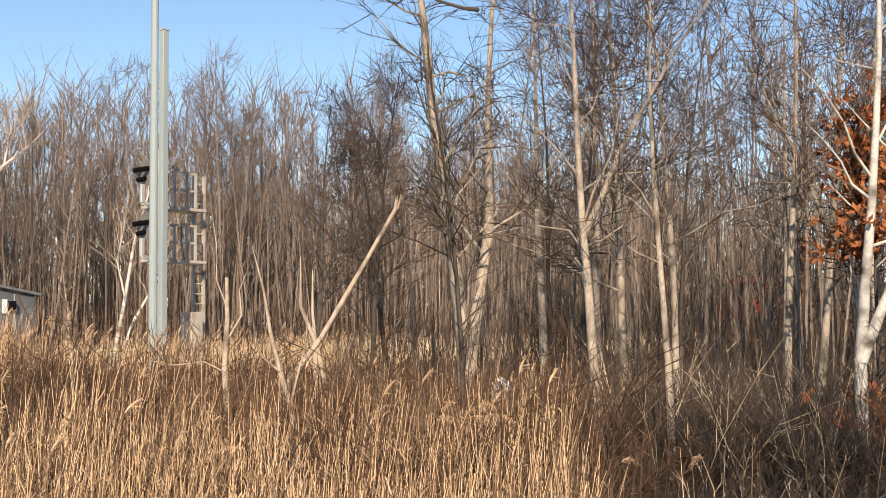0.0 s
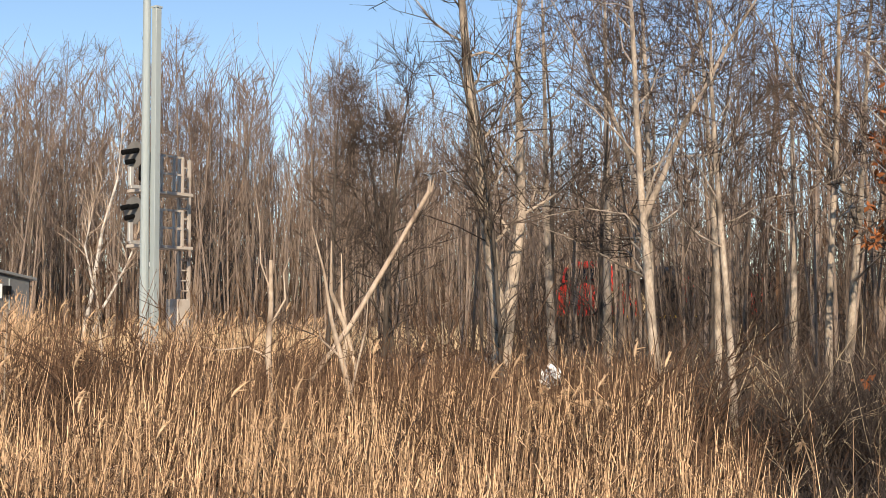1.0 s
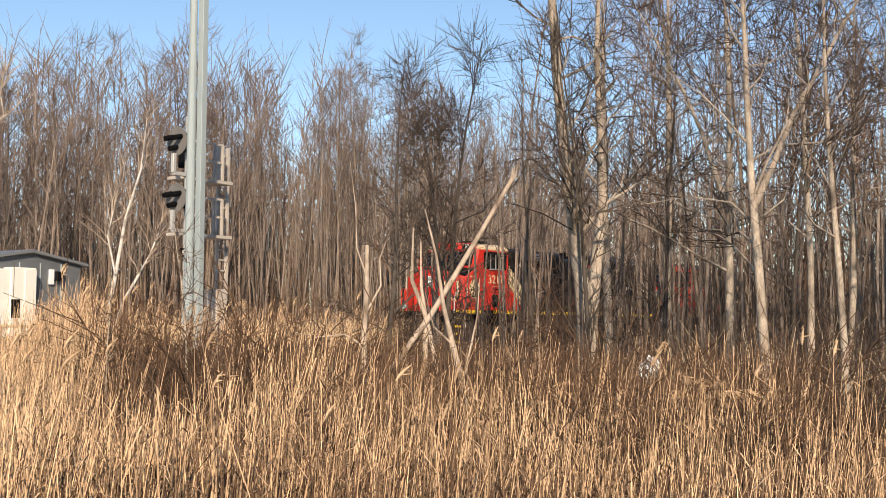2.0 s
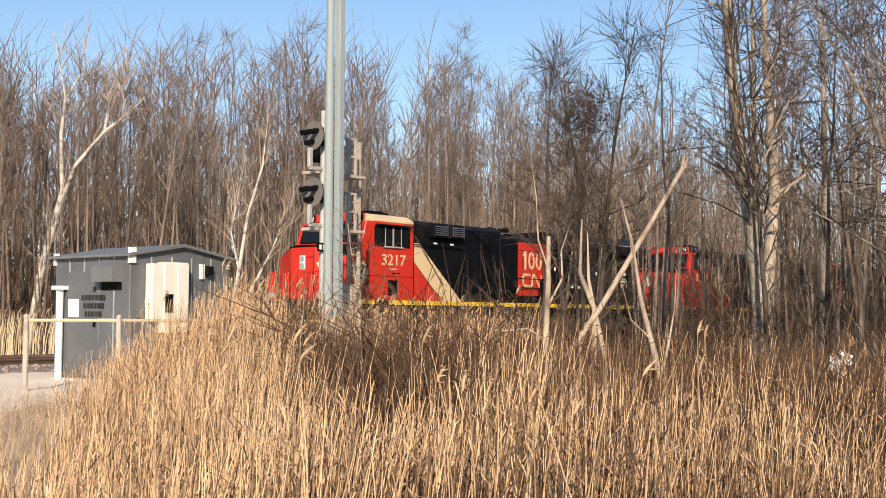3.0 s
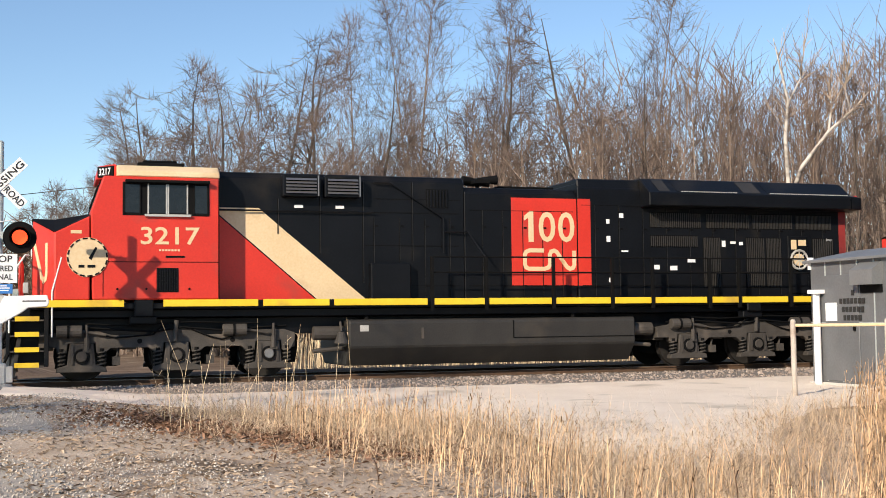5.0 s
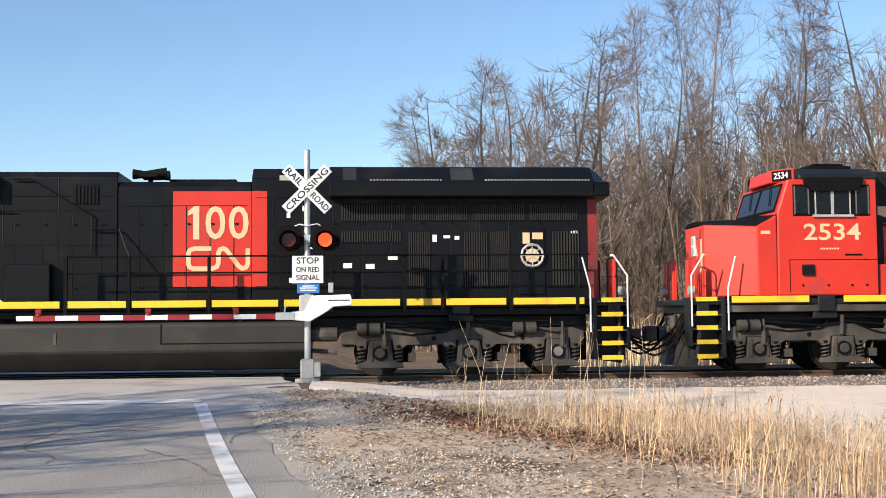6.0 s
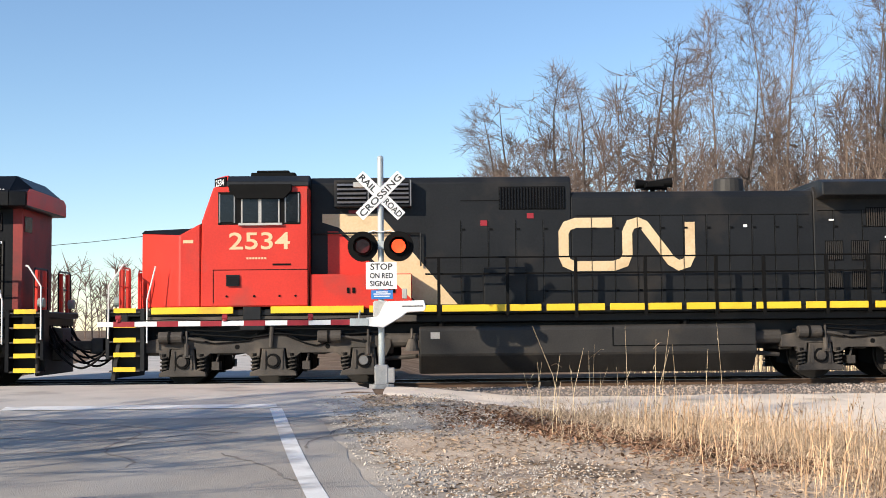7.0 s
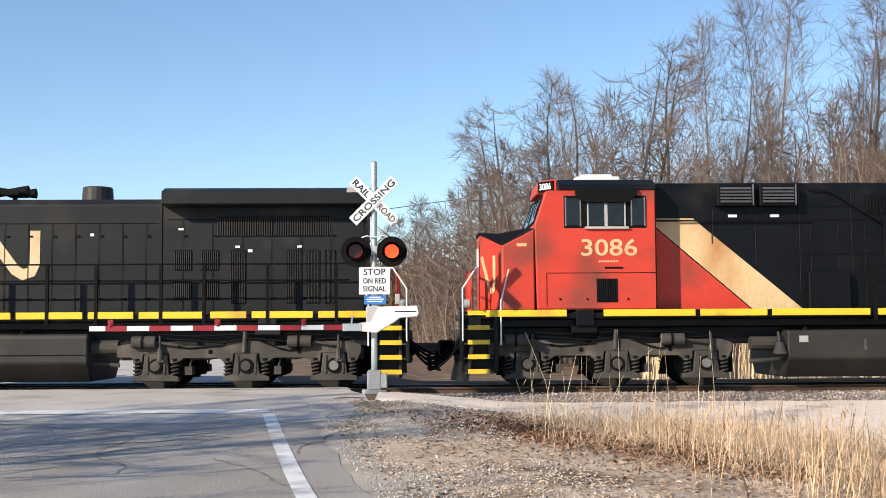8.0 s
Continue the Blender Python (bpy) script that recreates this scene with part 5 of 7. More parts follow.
            part("end_rail_panel", guard, RED, loco, "red end handrail panel", bevel=0.01)
        for side in (-1, 1):
            bend = [(x + d * 0.515, side * w, z) for w, z in ((1.38, 1.64), (1.38, 2.56), (1.32, 2.62), (0.48, 2.62), (0.42, 2.56), (0.42, 1.64))]
            part("end_handrail", Shape().tube(bend, [0.02] * 6, 6), RED if d < 0 else BLACK, loco)
            part("end_handrail", Shape().rod((x + d * 0.515, side * 1.38, 2.2), (x + d * 0.515, side * 0.42, 2.2), 0.016, n=6), RED if d < 0 else BLACK, loco)
        top_e, top_m, low_e, low_m = 0.56, 0.76, 0.68, 0.95
        ring = [(top_e, -1.45, 0.95), (top_m, 0, 0.95), (top_e, 1.45, 0.95), (low_e, -1.45, 0.14), (low_m, 0, 0.14), (low_e, 1.45, 0.14)]
        plough = Shape().add([(x + d * (u - back), y, z) for back in (0.0, 0.08) for u, y, z in ring],
                             [(0, 3, 4, 1), (1, 4, 5, 2), (6, 7, 10, 9), (7, 8, 11, 10), (0, 1, 7, 6), (1, 2, 8, 7), (3, 9, 10, 4), (4, 10, 11, 5), (0, 6, 9, 3), (2, 5, 11, 8)])
        if d < 0:
            part("plough", plough, TANK, loco, "dark steel snow plough")
        else:
            part("pilot", Shape().box(x + 0.54, x + 0.62, -1.35, 1.35, 0.25, 1.3), TANK, loco, bevel=0.02)
        reach = 1.15 if d < 0 else 1.75
        cp = Shape().box(*sorted((x + d * 0.5, x + d * reach)), -0.12, 0.12, 0.78, 1.0).box(*sorted((x + d * (reach - 0.3), x + d * (reach + 0.06))), -0.2, 0.2, 0.70, 1.06)
        part("coupler", cp, GREASE, loco, bevel=0.03)
        for j, y in enumerate((-1.0, -0.8, -0.62, -0.42, 0.42, 0.62, 0.8, 1.0)):
            hose = Shape()
            pts = [(x + d * (0.62 + 0.26 * math.sin(math.pi * t / 8)), y + 0.05 * math.sin(t + j), 1.35 - (0.5 + 0.06 * (j % 3)) * math.sin(math.pi * t / 10)) for t in range(9)]
            hose.tube(pts, [0.024] * 9, 6)
            part("air_hose", hose, DARK, loco)
        lead = number == "3217" and d < 0
        for j in range(7):
            y, low = -1.1 + 0.36 * j, 0.40 + 0.11 * (j % 4)
            pts = []
            for t in range(9):
                k = t / 8
                out = 0.55 + (0.28 * math.sin(math.pi * k) if lead else 0.93 * k)
                sag = math.sin(math.pi * k) ** 0.7 if lead and 0 < t < 8 else 0.0 if lead else math.sin(math.pi * k / 2)
                pts.append((x + d * out, y + 0.12 * math.sin(2.2 * k + j) + (0.2 * k if lead else 0), 1.3 - (1.3 - low) * sag))
            part("jumper_cable", Shape().tube(pts, [0.026] * 9, 6), DARK, loco)
        part("drawbar_pocket", Shape().box(*sorted((x + d * 0.45, x + d * 0.85)), -0.34, 0.34, 0.55, 1.3), GREASE, loco, bevel=0.03)
        for y in (-1.15, 1.15):
            part("ditch_light", Shape().rod((x + d * 0.55, y, 1.86), (x + d * 0.68, y, 1.86), 0.11, n=12), PALEGLASS, loco)
    first = (1.14, 3.12, 5.10) if heavy else (0.86, 2.84, 4.83)
    last = (15.60, 17.58, 19.56) if heavy else (14.95, 16.92, 18.84)
    sets = bogie(loco, first, "grimy three-axle truck") + bogie(loco, last, "grimy three-axle truck")
    return loco, x0, sets


def sorted_poly(poly):
    """Corners of a four-sided outline, put counter-clockwise as seen from -y."""
    cx, cz = sum(p[0] for p in poly) / len(poly), sum(p[1] for p in poly) / len(poly)
    return sorted(poly, key=lambda p: math.atan2(p[1] - cz, p[0] - cx))


TRAIN = [
    locomotive("3217", 72.26, True, "red, black and cream diesel locomotive with cream cab roof", BLACK, RED, CREAM),
    locomotive("2534", 95.56, False, "older red, black and cream diesel locomotive with ribbon emblem", FADED, RED, CREAM),
    locomotive("3086", 117.53, True, "red, black and cream diesel locomotive with black cab roof", BLACK, GRIMYRED, RUSTCREAM),
]
SPEED = 14.505


def motions():
    for loco, x0, sets in TRAIN:
        walk(loco, [(t, pose(x0 - SPEED * t, 0, 0)) for t in range(9)])
        for ob, a in sets:
            walk(ob, [(f / FPS, pose(a, 0, 0.53, 0, -math.degrees(SPEED * f / FPS / 0.53) % 360, 0)) for f in range(0, 241)])
    for lens, lit in LENSES:
        rows, side = [(0.0, 0 if lit else 180)], lit
        for t in FLASHES:
            rows += [(t - 0.1, rows[-1][1]), (t - 0.0667, rows[-1][1] + 60), (t - 0.0333, rows[-1][1] + 120), (t, rows[-1][1] + 180)]
        rows.append((8.04, rows[-1][1]))
        walk(lens[0], [(t, lens[1] @ pose(0, 0, 0, 0, 0, r % 360)) for t, r in rows if t <= 8.0] + [(8.0, lens[1] @ pose(0, 0, 0, 0, 0, [r for t, r in rows if t <= 8.0][-1] % 360))])


# ---- trees ----
def wander(p, d, length, n, bend, up, rng):
    """A crooked line of n steps from p in the direction d."""
    pts, d = [Vector(p)], Vector(d).normalized()
    for _ in range(n):
        d = (d + Vector((rng.gauss(0, bend), rng.gauss(0, bend), rng.gauss(0, bend) + up))).normalized()
        pts.append(pts[-1] + d * (length / n))
    return pts


def along(pts, t):
    k = t * (len(pts) - 1)
    i = min(int(k), len(pts) - 2)
    return pts[i].lerp(pts[i + 1], k - i), (pts[i + 1] - pts[i]).normalized()


def tree_shapes(seed, height, girth, limbs, side, twig, lean=(0, 0), start=0.35, spread=0.33, rise=0.9, fork=None, sides=7, bend=0.05, fine=0.0115, slim=0.42, crook=0.20):
    rng = random.Random(seed)
    wood, twigs = Shape(), Shape()
    trunks = [(wander((0, 0, -0.3), (lean[0], lean[1], 1), height, 9, bend, 0.02, rng), girth)]
    if fork:
        p, d = along(trunks[0][0], fork)
        a = rng.uniform(0, 6.28)
        trunks.append((wander(p, (math.cos(a) * 0.45, math.sin(a) * 0.45, 1), height * (1 - fork) * 0.95, 7, 0.07, 0.05, rng), girth * (1 - fork) * 0.85))
    for pts, g in trunks:
        n = len(pts)
        wood.tube(pts, [max(0.012, g * (1 - 0.93 * (i / (n - 1)) ** 0.85)) * (1.25 if i == 0 else 1) for i in range(n)], sides)
        for j in range(limbs if g == girth else limbs // 2):
            t = start + (0.97 - start) * (j + rng.random()) / limbs if g == girth else rng.uniform(0.2, 0.97)
            p, d = along(pts, t)
            a = rng.uniform(0, 6.28)
            L = height * spread * (1.08 - t) ** 0.7 * rng.uniform(0.55, 1.15)
            r = max(0.012, g * (1 - 0.9 * t) * slim)
            b = wander(p, (math.cos(a), math.sin(a), rise * rng.uniform(0.5, 1.3)), L, 4, crook, 0.06, rng)
            wood.tube(b, [r, r * 0.75, r * 0.55, r * 0.36, r * 0.18], 4)
            for _ in range(side):
                s = rng.uniform(0.15, 0.98)
                q, e = along(b, s)
                v = (e + Vector((rng.gauss(0, 0.65), rng.gauss(0, 0.65), rng.gauss(0.12, 0.5)))).normalized()
                L2 = L * rng.uniform(0.28, 0.62) * (1.15 - 0.5 * s) + 0.25
                r2 = max(fine * 0.83, r * 0.38)
                c = wander(q, v, L2, 2, crook * 1.2, 0.04, rng)
                twigs.tube(c, [r2, r2 * 0.65, r2 * 0.3], 3)
                for _ in range(twig):
                    u, w = along(c, rng.uniform(0.2, 1.0))
                    v = (w + Vector((rng.gauss(0, 0.65), rng.gauss(0, 0.65), rng.gauss(0.12, 0.5)))).normalized()
                    h = wander(u, v, rng.uniform(0.35, 0.8) * (0.5 + 0.045 * height), 1, 0.14, 0.1, rng)
                    twigs.tube(h, [fine, fine * 0.36], 3)
    return wood, twigs


def tree(name, label, seed, bark, twigmat, category="tree", group="", **kw):
    wood, twigs = tree_shapes(seed, **kw)
    t = thing(name, label, category, group)
    part("trunk", wood, bark, t, smooth=True)
    part("crown", twigs, twigmat, t, "bare twigs without leaves")
    return t


def put(ob, x, y, turn=0.0, size=1.0, z=None, first=False, lean=(0, 0)):
    m = pose(x, y, (ground_z(x, y) if z is None else z) - 0.05, lean[0], lean[1], turn) @ Matrix.Scale(size, 4)
    if first:
        ob.matrix_basis = m
        return ob
    return copy_thing(ob, m)


WOOD_LABEL = "bare grey-brown woodland tree in winter without leaves"
mother = []
for i in range(7):
    kw = dict(height=(14.8, 16.0, 13.6, 15.2, 16.6, 13.0, 14.2)[i], girth=(0.10, 0.125, 0.075, 0.105, 0.13, 0.065, 0.085)[i], limbs=(22, 24, 20, 23, 25, 19, 22)[i], side=6, twig=3,
              start=(0.34, 0.40, 0.30, 0.42, 0.36, 0.32, 0.28)[i], spread=(0.21, 0.22, 0.18, 0.22, 0.25, 0.17, 0.20)[i], rise=(1.5, 1.3, 1.9, 1.2, 1.1, 2.1, 1.6)[i], sides=6, bend=0.03, fine=0.0095, slim=0.30)
    mother.append(tree("tree", WOOD_LABEL, 100 + i, (BARK, BARK, BARKPALE, BARK, BARKDARK, BARK, BARK)[i], (TWIGGREY, TWIG, TWIGGREY, TWIG, TWIGDARK, TWIGGREY, TWIG)[i], group="woodland trees", **kw))

rng = random.Random(11)
spots = []


def far_enough(x, y, d):
    if all((x - a) ** 2 + (y - b) ** 2 > d * d for a, b in spots):
        spots.append((x, y))
        return True
    return False


def wood_height(x, y):
    """The wood stands lower towards the road."""
    return 0.78 + 0.38 * step(18, 58, x) if y > 0 else 1.0


def wood_edge(y):
    """The woodland's edge beside the road on the far side of the track."""
    return 9.6 - 0.13 * (y - 13)


# far side of the track, the front of the wood
placed = 0
while placed < 110:
    y = 12.5 + 16 * rng.random() ** 1.5
    x = wood_edge(y) + 80 * rng.random() ** 1.3
    if x < wood_edge(y) + 9 and y < 30:
        continue
    if far_enough(x, y, 1.5 if y < 20 else 2.0):
        m = mother[placed % 7] if placed < 7 else mother[rng.randrange(7)]
        put(m, x, y, rng.uniform(0, 360), rng.uniform(0.84, 1.06) * wood_height(x, y), first=placed < 7, lean=(rng.gauss(0, 2.0), rng.gauss(0, 2.0)))
        placed += 1
# along the road: a broad crooked tree, feathery many-stemmed ones and scrub
broad = tree("tree", "broad crooked old tree with dark twisted bare limbs", 120, BARKDARK, TWIGGREY, height=13, girth=0.19, limbs=19, side=8, twig=6, start=0.16, spread=0.44, rise=0.75, sides=7, group="trees beside the road", bend=0.07, fine=0.0105, slim=0.44, crook=0.34)
feather = tree("tree", "tall feathery tree with many rising bare branches", 121, BARK, TWIGGREY, height=17, girth=0.12, limbs=44, side=7, twig=5, start=0.12, spread=0.34, rise=2.1, sides=7, group="trees beside the road", bend=0.02, fine=0.0095, slim=0.28)
scrub = tree("tree", "small bushy bare tree at the wood's edge", 122, BARK, TWIGGREY, height=8.5, girth=0.08, limbs=22, side=8, twig=6, start=0.08, spread=0.46, rise=1.4, sides=6, group="trees beside the road", fine=0.0095, slim=0.34, crook=0.26)
put(broad, 10.4, 25.0, 20, 1.08, first=True)
put(feather, 16.2, 25.0, 0, 1.02, first=True)
put(scrub, 4.6, 27.0, 0, 1.05, first=True)
for m, x, y, a, s in ((broad, 7.6, 27.5, 130, 0.98), (broad, 6.0, 33, 250, 0.95), (broad, 19.5, 24, 80, 1.1), (broad, 24, 22, 200, 1.15), (broad, 13.4, 31, 300, 1.12), (broad, 4.6, 40, 15, 0.84), (broad, 3.2, 50, 95, 0.78),
                      (broad, 8.4, 38, 300, 1.1), (broad, 2.0, 62, 170, 0.8), (broad, 11.8, 38, 40, 1.2), (broad, 6.6, 48, 222, 1.12), (broad, 13.2, 22.6, 60, 0.9), (broad, 1.0, 78, 310, 0.8), (broad, 5.0, 66, 120, 1.15),
                      (feather, 21.5, 27, 90, 1.05), (feather, 17.9, 30, 200, 1.05), (feather, 14.6, 28, 150, 0.95), (feather, 28, 24, 30, 1.05), (feather, 10.0, 44, 260, 0.98),
                      (scrub, 6.2, 24, 70, 1.1), (scrub, 3.2, 35, 140, 1.05), (scrub, 2.2, 44, 210, 1.1), (scrub, 8.6, 22.5, 280, 1.3), (scrub, 11.5, 21.5, 10, 1.15), (scrub, 15, 21, 100, 1.1),
                      (scrub, 18, 20.5, 33, 1.2), (scrub, 1.0, 56, 99, 1.2), (scrub, -0.2, 70, 50, 1.2), (scrub, 21, 20, 222, 1.2), (scrub, -1.5, 90, 12, 1.3), (scrub, 4.2, 30.5, 190, 1.2), (scrub, 6.8, 29, 20, 1.15)):
    put(m, x, y, a, s)
# near side, beyond the signal
placed = 0
while placed < 58:
    x = 27 + 62 * rng.random() ** 1.2
    y = -6.8 - 30 * rng.random()
    if y > -6.5 or (x < 34 and y > -12) or (math.hypot(x - 2, y + 32) < 22):
        continue
    if far_enough(x, y, 2.1):
        put(mother[rng.randrange(7)], x, y, rng.uniform(0, 360), rng.uniform(0.6, 1.0), lean=(rng.gauss(0, 3), rng.gauss(0, 3)))
        placed += 1

# the depth of the wood: slender stems too many to count
deep, deeptw = Shape(), Shape()
rng = random.Random(5)
for k in range(1500):
    if k < 1100:
        y = 14 + 36 * rng.random() ** 1.15
        x = wood_edge(y) + 11 + 118 * rng.random()
    else:
        x, y = 36 + 90 * rng.random(), -7 - 42 * rng.random()
        if math.hypot(x - 2, y + 32) < 36:
            continue
    h = rng.uniform(12.0, 15.6) * wood_height(x, y)
    pts = wander((x, y, -0.7), (rng.gauss(0, 0.05), rng.gauss(0, 0.05), 1), h, 3, 0.045, 0.02, rng)
    g = rng.uniform(0.04, 0.09)
    deep.tube(pts, [g, g * 0.75, g * 0.45, 0.014], 4)
    for _ in range(21):
        p, d = along(pts, 0.99 - 0.82 * rng.random() ** 1.35)
        a = rng.uniform(0, 6.28)
        b = wander(p, (math.cos(a), math.sin(a), rng.uniform(0.9, 2.4)), rng.uniform(0.9, 2.6), 1, 0.2, 0.1, rng)
        deeptw.tube(b, [0.024, 0.008], 3)
        q, e = along(b, rng.uniform(0.3, 1))
        c = wander(q, e + Vector((rng.gauss(0, 0.6), rng.gauss(0, 0.6), 0.3)), rng.uniform(0.6, 1.6), 1, 0.1, 0.1, rng)
        deeptw.tube(c, [0.014, 0.005], 3)
# lower growth where the wood meets the road
for k in range(560):
    y = 23 + 48 * rng.random()
    u = rng.random() ** 0.9
    x = wood_edge(y) - 3.6 + 17 * u
    h = rng.uniform(4.5, 7.5) * (1 + 0.45 * u)
    pts = wander((x, y, -0.6), (rng.gauss(0, 0.15), rng.gauss(0, 0.15), 1), h, 4, 0.12, 0.02, rng)
    deep.tube(pts, [0.06, 0.05, 0.035, 0.02, 0.008], 4)
    for _ in range(20):
        p, d = along(pts, rng.uniform(0.08, 0.98))
        a = rng.uniform(0, 6.28)
        b = wander(p, (math.cos(a), math.sin(a), 0.7), rng.uniform(0.7, 2.4), 2, 0.25, 0.08, rng)
        deeptw.tube(b, [0.022, 0.015, 0.006], 3)
        q, e = along(b, rng.uniform(0.3, 1))
        deeptw.tube(wander(q, e + Vector((rng.gauss(0, 0.6), rng.gauss(0, 0.6), 0.3)), rng.uniform(0.4, 1.2), 1, 0.1, 0.1, rng), [0.012, 0.004], 3)

woods = tagged(new("deep_woods", deep.mesh("deep_woods", STEM)), "dense bare winter woodland behind the first trees", "woods", kind="stuff")
woodtw = tagged(new("deep_woods_twigs", deeptw.mesh("deep_woods_twigs", TWIGGREY)), "fine bare branches of the dense winter woodland", "woods", kind="stuff")

# the far depth of the wood, where stems and branches close up
rng = random.Random(6)
back = Shape()
for k in range(1250):
    if k < 800:
        y = 36 + 45 * rng.random()
        x = wood_edge(y) + 4 + 175 * rng.random()
        h = rng.uniform(12, 16.5) * (0.78 + 0.22 * step(25, 60, x))
    else:
        x, y = 46 + 105 * rng.random(), -9 - 62 * rng.random()
        if math.hypot(x - 2, y + 32) < 46:
            continue
        h = rng.uniform(8, 14)
    pts = wander((x, y, -0.7), (rng.gauss(0, 0.06), rng.gauss(0, 0.06), 1), h, 3, 0.05, 0.02, rng)
    g = rng.uniform(0.07, 0.14)
    back.tube(pts, [g, g * 0.8, g * 0.5, 0.02], 3)
    for _ in range(30):
        p, d = along(pts, 0.99 - 0.92 * rng.random() ** 1.2)
        a = rng.uniform(0, 6.28)
        back.tube(wander(p, (math.cos(a), math.sin(a), rng.uniform(0.6, 2.2)), rng.uniform(1.2, 3.2), 1, 0.2, 0.1, rng), [0.036, 0.012], 3)
# trees that follow the road into the distance
for k in range(150):
    y = 62 + 95 * rng.random()
    x = road_edge(y) + 5 + 24 * rng.random()
    pts = wander((x, y, -0.5), (rng.gauss(0, 0.08), rng.gauss(0, 0.08), 1), rng.uniform(6.5, 10), 3, 0.08, 0.02, rng)
    back.tube(pts, [0.12, 0.09, 0.06, 0.02], 3)
    for _ in range(28):
        p, d = along(pts, rng.uniform(0.05, 1))
        a = rng.uniform(0, 6.28)
        back.tube(wander(p, (math.cos(a), math.sin(a), rng.uniform(0.3, 1.3)), rng.uniform(1.0, 3.0), 1, 0.2, 0.1, rng), [0.06, 0.018], 3)
tagged(new("far_woods", back.mesh("far_woods", BRUSH)), "thick winter woodland far behind the first trees", "woods", kind="stuff")

# distant tree line across the fields beyond the road
rng = random.Random(21)
far = Shape()
for k in range(230):
    x = -150 + 175 * rng.random()
    y = 150 + 60 * rng.random() - 0.2 * x
    h = rng.uniform(9, 15)
    pts = wander((x, y, -0.5), (0, 0, 1), h, 3, 0.06, 0, rng)
    far.tube(pts, [0.16, 0.12, 0.07, 0.02], 4)
    for _ in range(30):
        p, d = along(pts, rng.uniform(0.1, 1))
        a = rng.uniform(0, 6.28)
        far.tube(wander(p, (math.cos(a), math.sin(a), 0.9), rng.uniform(1.5, 4), 1, 0.25, 0.05, rng), [0.09, 0.02], 3)
tagged(new("distant_tree_line", far.mesh("distant_tree_line", TWIG)), "distant line of bare trees across the fields", "trees", kind="stuff")

# ---- single trees near the camera ----
big = tree("tree", "large old tree with pale broken bark and twin stems", 301, BARKPALE, TWIGDARK, height=12.5, girth=0.20, limbs=22, side=6, twig=4, start=0.26, spread=0.22, rise=0.9, fork=0.16, sides=9, bend=0.03, crook=0.34, slim=0.34, group="trees in the reed bed", fine=0.0065)
put(big, 20.15, -20.0, 30, 1.0, first=True, lean=(0, -4))
lw, lt, rl = Shape(), Shape(), random.Random(77)
for zz, run, dip in ((8.3, 2.9, -0.25), (7.5, 1.7, 0.15), (9.2, 3.2, -0.12)):
    b = wander((20.5, -20.0, zz), (-0.64, 0.77, dip), run, 6, 0.26, 0.0, rl)
    lw.tube(b, [0.045, 0.038, 0.032, 0.025, 0.019, 0.012, 0.006], 5)
    for _ in range(15):
        q, e = along(b, rl.uniform(0.2, 1.0))
        c = wander(q, e + Vector((rl.gauss(0, 0.6), rl.gauss(0, 0.6), rl.gauss(0, 0.5))), rl.uniform(0.4, 1.1), 3, 0.25, 0, rl)
        lt.tube(c, [0.012, 0.010, 0.007, 0.003], 3)
for nm, shp, mt in (("limb", lw, BARKDARK), ("crown", lt, TWIGDARK)):
    part(nm, shp, mt, big, "dark crooked limb and its twigs", smooth=True).matrix_parent_inverse = big.matrix_basis.inverted()
stem = tree("tree", "dark crooked young tree wrapped round an older stem", 302, BARKDARK, TWIGDARK, height=8, girth=0.065, limbs=16, side=5, twig=4, start=0.12, spread=0.26, rise=1.0, sides=6, group="trees in the reed bed", fine=0.0065)
put(stem, 19.35, -20.35, 0, 1.0, first=True)
put(stem, 23.5, -22.6, 140, 1.1)
put(stem, 25.5, -19.0, 220, 1.25)
tb = tree("tree", "slender tree with pale trunk and dark crooked limbs", 303, BARKPALE, TWIGDARK, height=10, girth=0.105, limbs=20, side=6, twig=5, start=0.30, spread=0.30, rise=0.75, fork=0.42, sides=8, bend=0.02, crook=0.36, slim=0.36, group="trees in the reed bed", fine=0.0065)
put(tb, 18.28, -23.95, 75, 1.0, first=True, lean=(0, -2))
tc = tree("tree", "slender straight tree with pale trunk and thin side branches", 304, BARKPALE, TWIGDARK, height=9.5, girth=0.075, limbs=18, side=6, twig=5, start=0.34, spread=0.27, rise=0.9, sides=8, bend=0.025, crook=0.34, slim=0.34, group="trees in the reed bed", fine=0.0065)
put(tc, 18.72, -24.9, 10, 1.0, first=True)
td = tree("tree", "tall tree with mottled pale trunk", 305, BARKPALE, TWIG, height=12.5, girth=0.14, limbs=16, side=5, twig=4, start=0.4, spread=0.24, rise=0.9, sides=8, bend=0.02, group="trees in the reed bed", fine=0.0065)
put(td, 26.9, -17.0, 0, 1.0, first=True)
put(td, 27.2, -18.3, 120, 1.02)
put(td, 30.5, -21.5, 200, 0.9)
put(tc, 21.5, -23.5, 100, 1.15)
put(tc, 22.8, -24.9, 200, 1.2)
put(tc, 24.2, -26.0, 300, 1.1)
put(tb, 23.4, -21.3, 190, 1.12)
put(tb, 25.8, -24.2, 260, 1.1)
put(tb, 28.5, -26.2, 20, 1.1)

birch = tree("birch", "white-barked birch with bare pale limbs", 306, BIRCH, TWIG, category="birch", height=10.5, girth=0.125, limbs=13, side=5, twig=4, start=0.25, spread=0.34, rise=1.2, fork=0.22, sides=9, group="birches", fine=0.0065)
put(birch, 20.75, -26.9, 160, 1.0, first=True)


